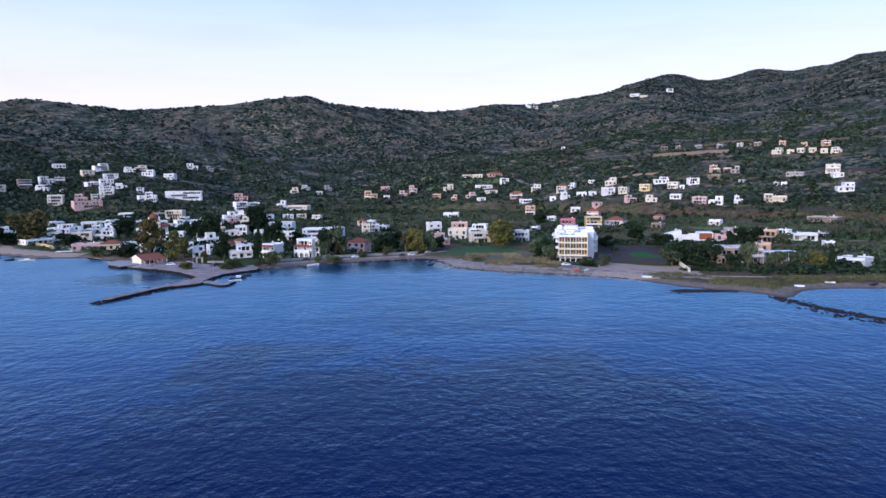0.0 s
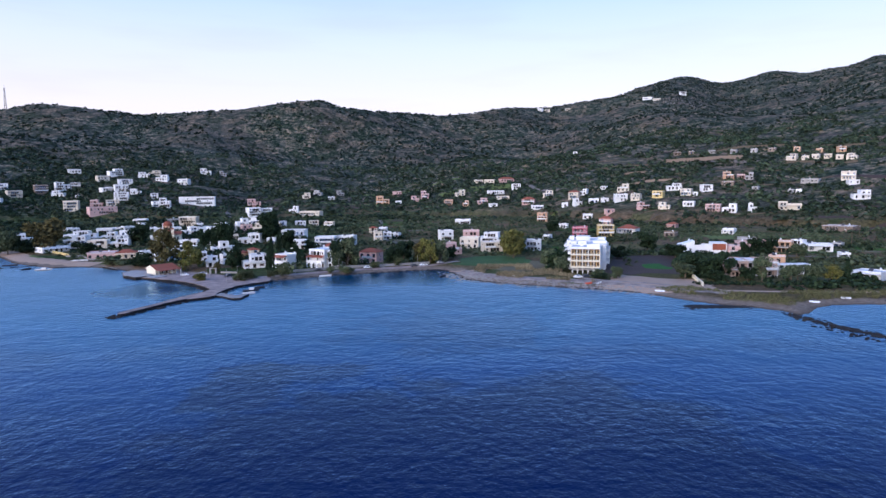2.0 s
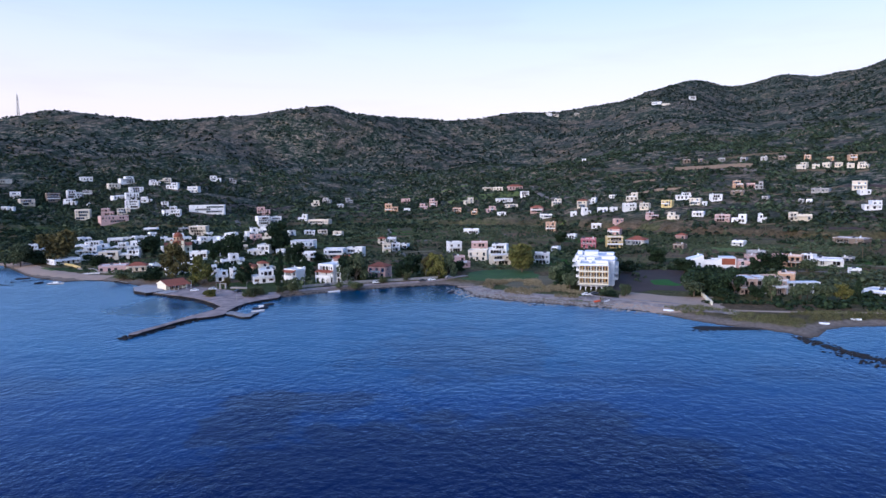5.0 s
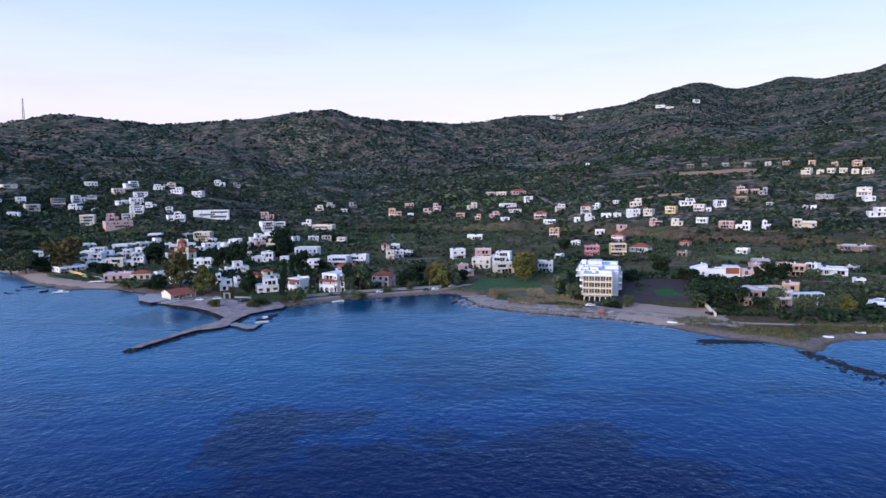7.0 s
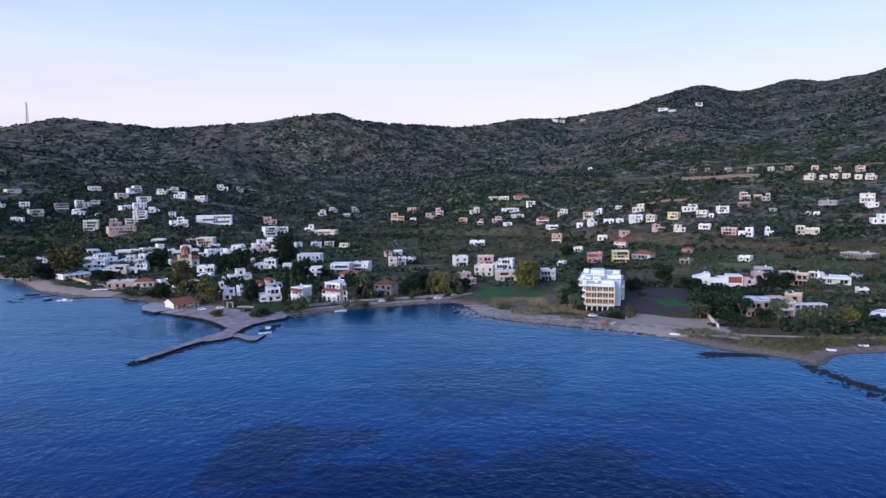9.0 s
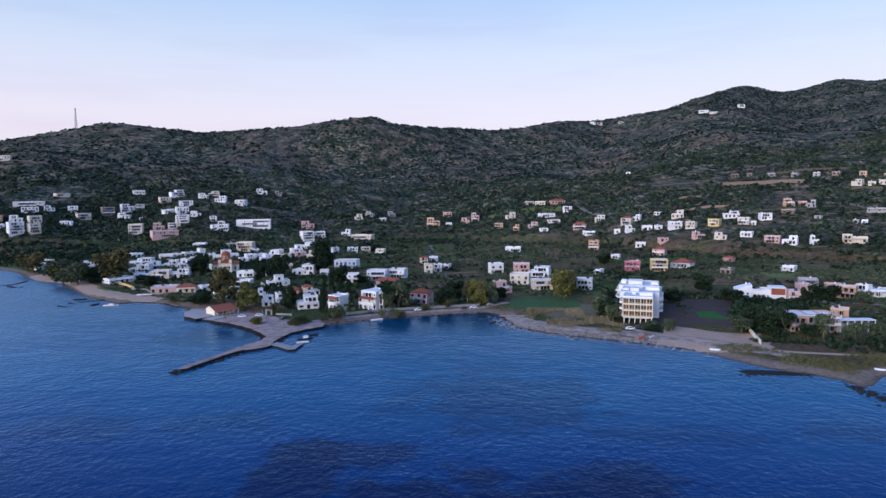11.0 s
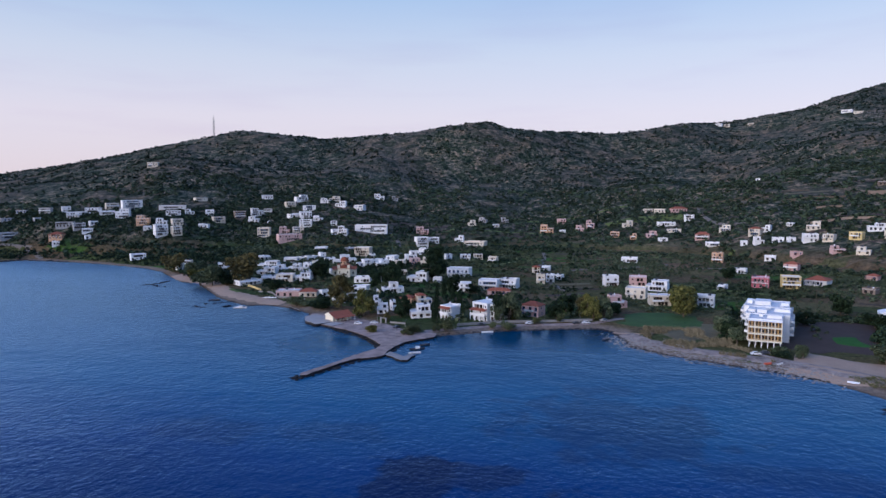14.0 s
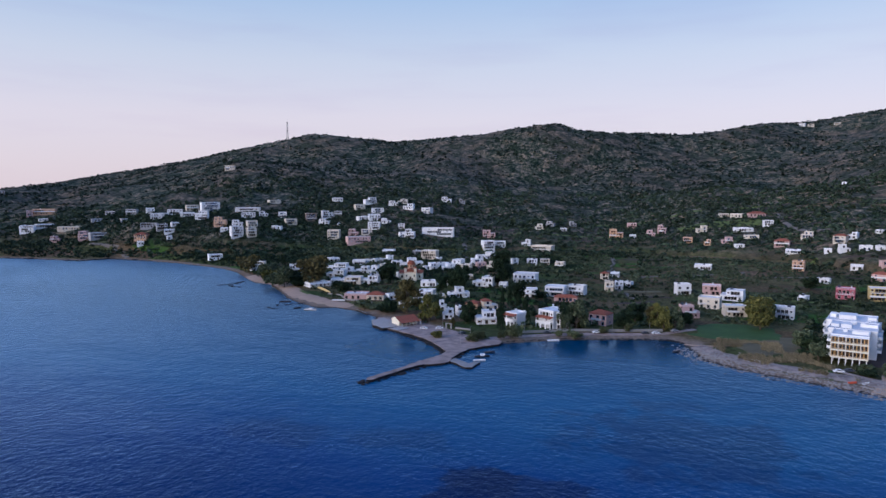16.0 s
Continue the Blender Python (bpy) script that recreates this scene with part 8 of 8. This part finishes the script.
tree('bush', LEAF, 73.1, 298.7, 5.3, 5.8, 22, 'by the shore')
tree('round', LEAF, 103.2, 296.1, 12.8, 10.0, 23, 'by the shore')
tree('round', LEAF_DARK, 111.3, 302.7, 10.7, 10.6, 24, 'by the shore')
tree('round', LEAF_DARK, 114.1, 294.2, 11.4, 10.9, 25, 'by the shore')
tree('tall', LEAF_DARK, 120.6, 294.8, 11.2, 11.9, 26, 'by the shore')
tree('bush', LEAF_DARK, 114.5, 286.5, 10.0, 5.2, 27, 'by the shore')
tree('round', LEAF_DARK, 126.9, 286.8, 9.6, 6.5, 28, 'by the shore')
tree('round', LEAF, 131.7, 283.5, 7.4, 11.7, 29, 'by the shore')
tree('round', LEAF, -312.4, 439.9, 20.6, 16.7, 30, 'among the houses')
tree('round', LEAF, -301.4, 439.0, 16.3, 17.0, 31, 'among the houses')
tree('round', LEAF_BROWN, -283.7, 453.0, 28.0, 23.1, 32, 'among the houses')
tree('bush', LEAF_DARK, -292.1, 444.0, 17.7, 8.5, 33, 'among the houses')
tree('round', LEAF_DARK, -232.3, 481.4, 17.3, 14.5, 34, 'among the houses')
tree('round', LEAF_DARK, -136.4, 484.7, 20.2, 21.7, 35, 'among the houses')
tree('round', LEAF_DARK, -170.3, 465.4, 9.5, 13.9, 36, 'among the houses')
tree('round', LEAF_DARK, -169.8, 487.8, 14.8, 14.5, 37, 'among the houses')
tree('round', LEAF_DARK, -168.8, 441.4, 10.4, 14.6, 38, 'among the houses')
tree('cypress', LEAF_DARK, -113.0, 404.4, 3.2, 11.0, 39, 'among the houses')
tree('cypress', LEAF_DARK, -110.8, 413.5, 4.1, 11.3, 40, 'among the houses')
tree('cypress', LEAF_DARK, -101.8, 400.4, 3.9, 8.5, 41, 'among the houses')
tree('cypress', LEAF_DARK, -92.9, 382.1, 4.5, 10.3, 42, 'among the houses')
tree('bush', LEAF_DARK, -107.2, 359.9, 10.0, 5.6, 43, 'among the houses')
tree('round', LEAF, -86.1, 562.0, 8.1, 8.0, 44, 'among the houses')
tree('round', LEAF_DARK, 76.1, 519.0, 12.5, 9.8, 45, 'among the houses')
tree('round', LEAF_DARK, 115.2, 396.1, 13.8, 11.2, 46, 'among the houses')
tree('round', LEAF_DARK, 138.1, 382.4, 8.5, 7.6, 47, 'among the houses')
tree('round', LEAF_DARK, 156.5, 358.9, 7.5, 8.8, 48, 'among the houses')
tree('round', LEAF_DARK, 166.2, 359.0, 17.0, 11.1, 49, 'among the houses')
tree('round', LEAF, 183.9, 357.0, 11.5, 9.4, 50, 'among the houses')
tree('round', LEAF, 143.0, 282.4, 10.5, 10.4, 51, 'by the shore')
tree('round', LEAF, 152.3, 282.1, 10.7, 7.5, 52, 'by the shore')
tree('cypress', LEAF_DARK, 165.5, 279.6, 3.1, 9.8, 53, 'by the shore')
tree('bush', LEAF_WARM, 159.3, 280.5, 9.8, 7.9, 54, 'by the shore')
tree('round', LEAF_DARK, 137.6, 327.9, 13.5, 6.7, 55, 'by the shore')
tree('round', LEAF_DARK, 91.2, 369.5, 10.9, 7.1, 56, 'among the houses')
tree('round', LEAF_DARK, 121.9, 365.8, 12.9, 7.9, 57, 'among the houses')
tree('round', LEAF, -167.4, 394.5, 8.2, 8.0, 58, 'among the houses')
tree('round', LEAF_DARK, -117.7, 345.0, 6.9, 8.5, 59, 'by the shore')
tree('bush', LEAF_PALE, -89.8, 317.9, 4.7, 4.0, 60, 'by the shore')
tree('round', LEAF_DARK, -96.6, 436.0, 8.5, 6.7, 61, 'among the houses')
tree('bush', LEAF_PALE, -55.6, 335.0, 9.7, 3.8, 62, 'by the shore')
tree('bush', LEAF_PALE, -42.4, 347.0, 6.7, 3.9, 63, 'by the shore')
tree('bush', LEAF_PALE, -30.2, 354.1, 5.1, 5.0, 64, 'by the shore')
tree('bush', LEAF_PALE, -63.5, 334.4, 4.9, 3.8, 65, 'by the shore')
tree('round', LEAF_DARK, -3.6, 381.5, 10.9, 7.9, 66, 'among the houses')
tree('round', LEAF_BROWN, -391.2, 512.8, 24.6, 16.4, 67, 'among the houses')
tree('round', LEAF, -345.9, 480.5, 22.6, 16.7, 68, 'among the houses')
tree('bush', LEAF_WARM, -334.7, 467.6, 18.1, 9.2, 69, 'among the houses')
tree('round', LEAF_BROWN, -303.8, 490.6, 22.0, 20.1, 70, 'among the houses')
tree('round', LEAF_DARK, -311.6, 461.7, 8.0, 10.5, 71, 'among the houses')
tree('round', LEAF_DARK, -238.9, 422.1, 16.2, 9.1, 72, 'among the houses')
tree('round', LEAF_DARK, -235.7, 494.8, 10.5, 15.4, 73, 'among the houses')
tree('round', LEAF_DARK, -153.8, 438.9, 13.3, 19.2, 74, 'among the houses')
tree('round', LEAF_DARK, -164.7, 583.4, 20.3, 17.1, 75, 'among the houses')
tree('round', LEAF_DARK, -107.5, 422.7, 10.4, 14.3, 76, 'among the houses')
tree('round', LEAF, -151.8, 389.6, 12.0, 11.8, 77, 'among the houses')
tree('round', LEAF_DARK, -117.8, 350.9, 10.6, 12.2, 78, 'by the shore')
tree('cypress', LEAF_DARK, -94.8, 336.9, 5.0, 13.1, 79, 'by the shore')
tree('cypress', LEAF_DARK, -82.8, 347.9, 3.4, 10.1, 80, 'by the shore')
tree('tall', LEAF, -57.2, 350.6, 12.5, 15.5, 81, 'by the shore')
tree('round', LEAF, -63, 347, 8, 9.5, 82, 'by the shore')
tree('round', LEAF_DARK, -33, 360, 12, 10.5, 83, 'by the shore')
tree('tall', LEAF_WARM, -13.5, 362, 9.5, 13, 84, 'by the shore')
tree('round', LEAF_WARM, 34, 380, 14.3, 17, 85, 'among the houses')
tree('round', LEAF, 48.5, 340.9, 11, 9.5, 86, 'by the shore')
tree('round', LEAF_DARK, 52.6, 326.1, 11.0, 11, 87, 'by the shore')
tree('bush', LEAF_PURPLE, -5.5, 389.0, 6.5, 6.5, 91, 'against a pink house')
tree('bush', LEAF, 66.5, 303.0, 5.0, 4.2, 92, 'beside the hotel')
tree('bush', LEAF, 74.5, 303.5, 5.5, 5.0, 93, 'beside the hotel')
palm(142.4, 280.2, 6.8, 88)
palm(146.4, 282.8, 6.9, 89)
palm(232.3, 389.6, 11.8, 90)


plant_slopes()
plant_plain()
plant_reeds()
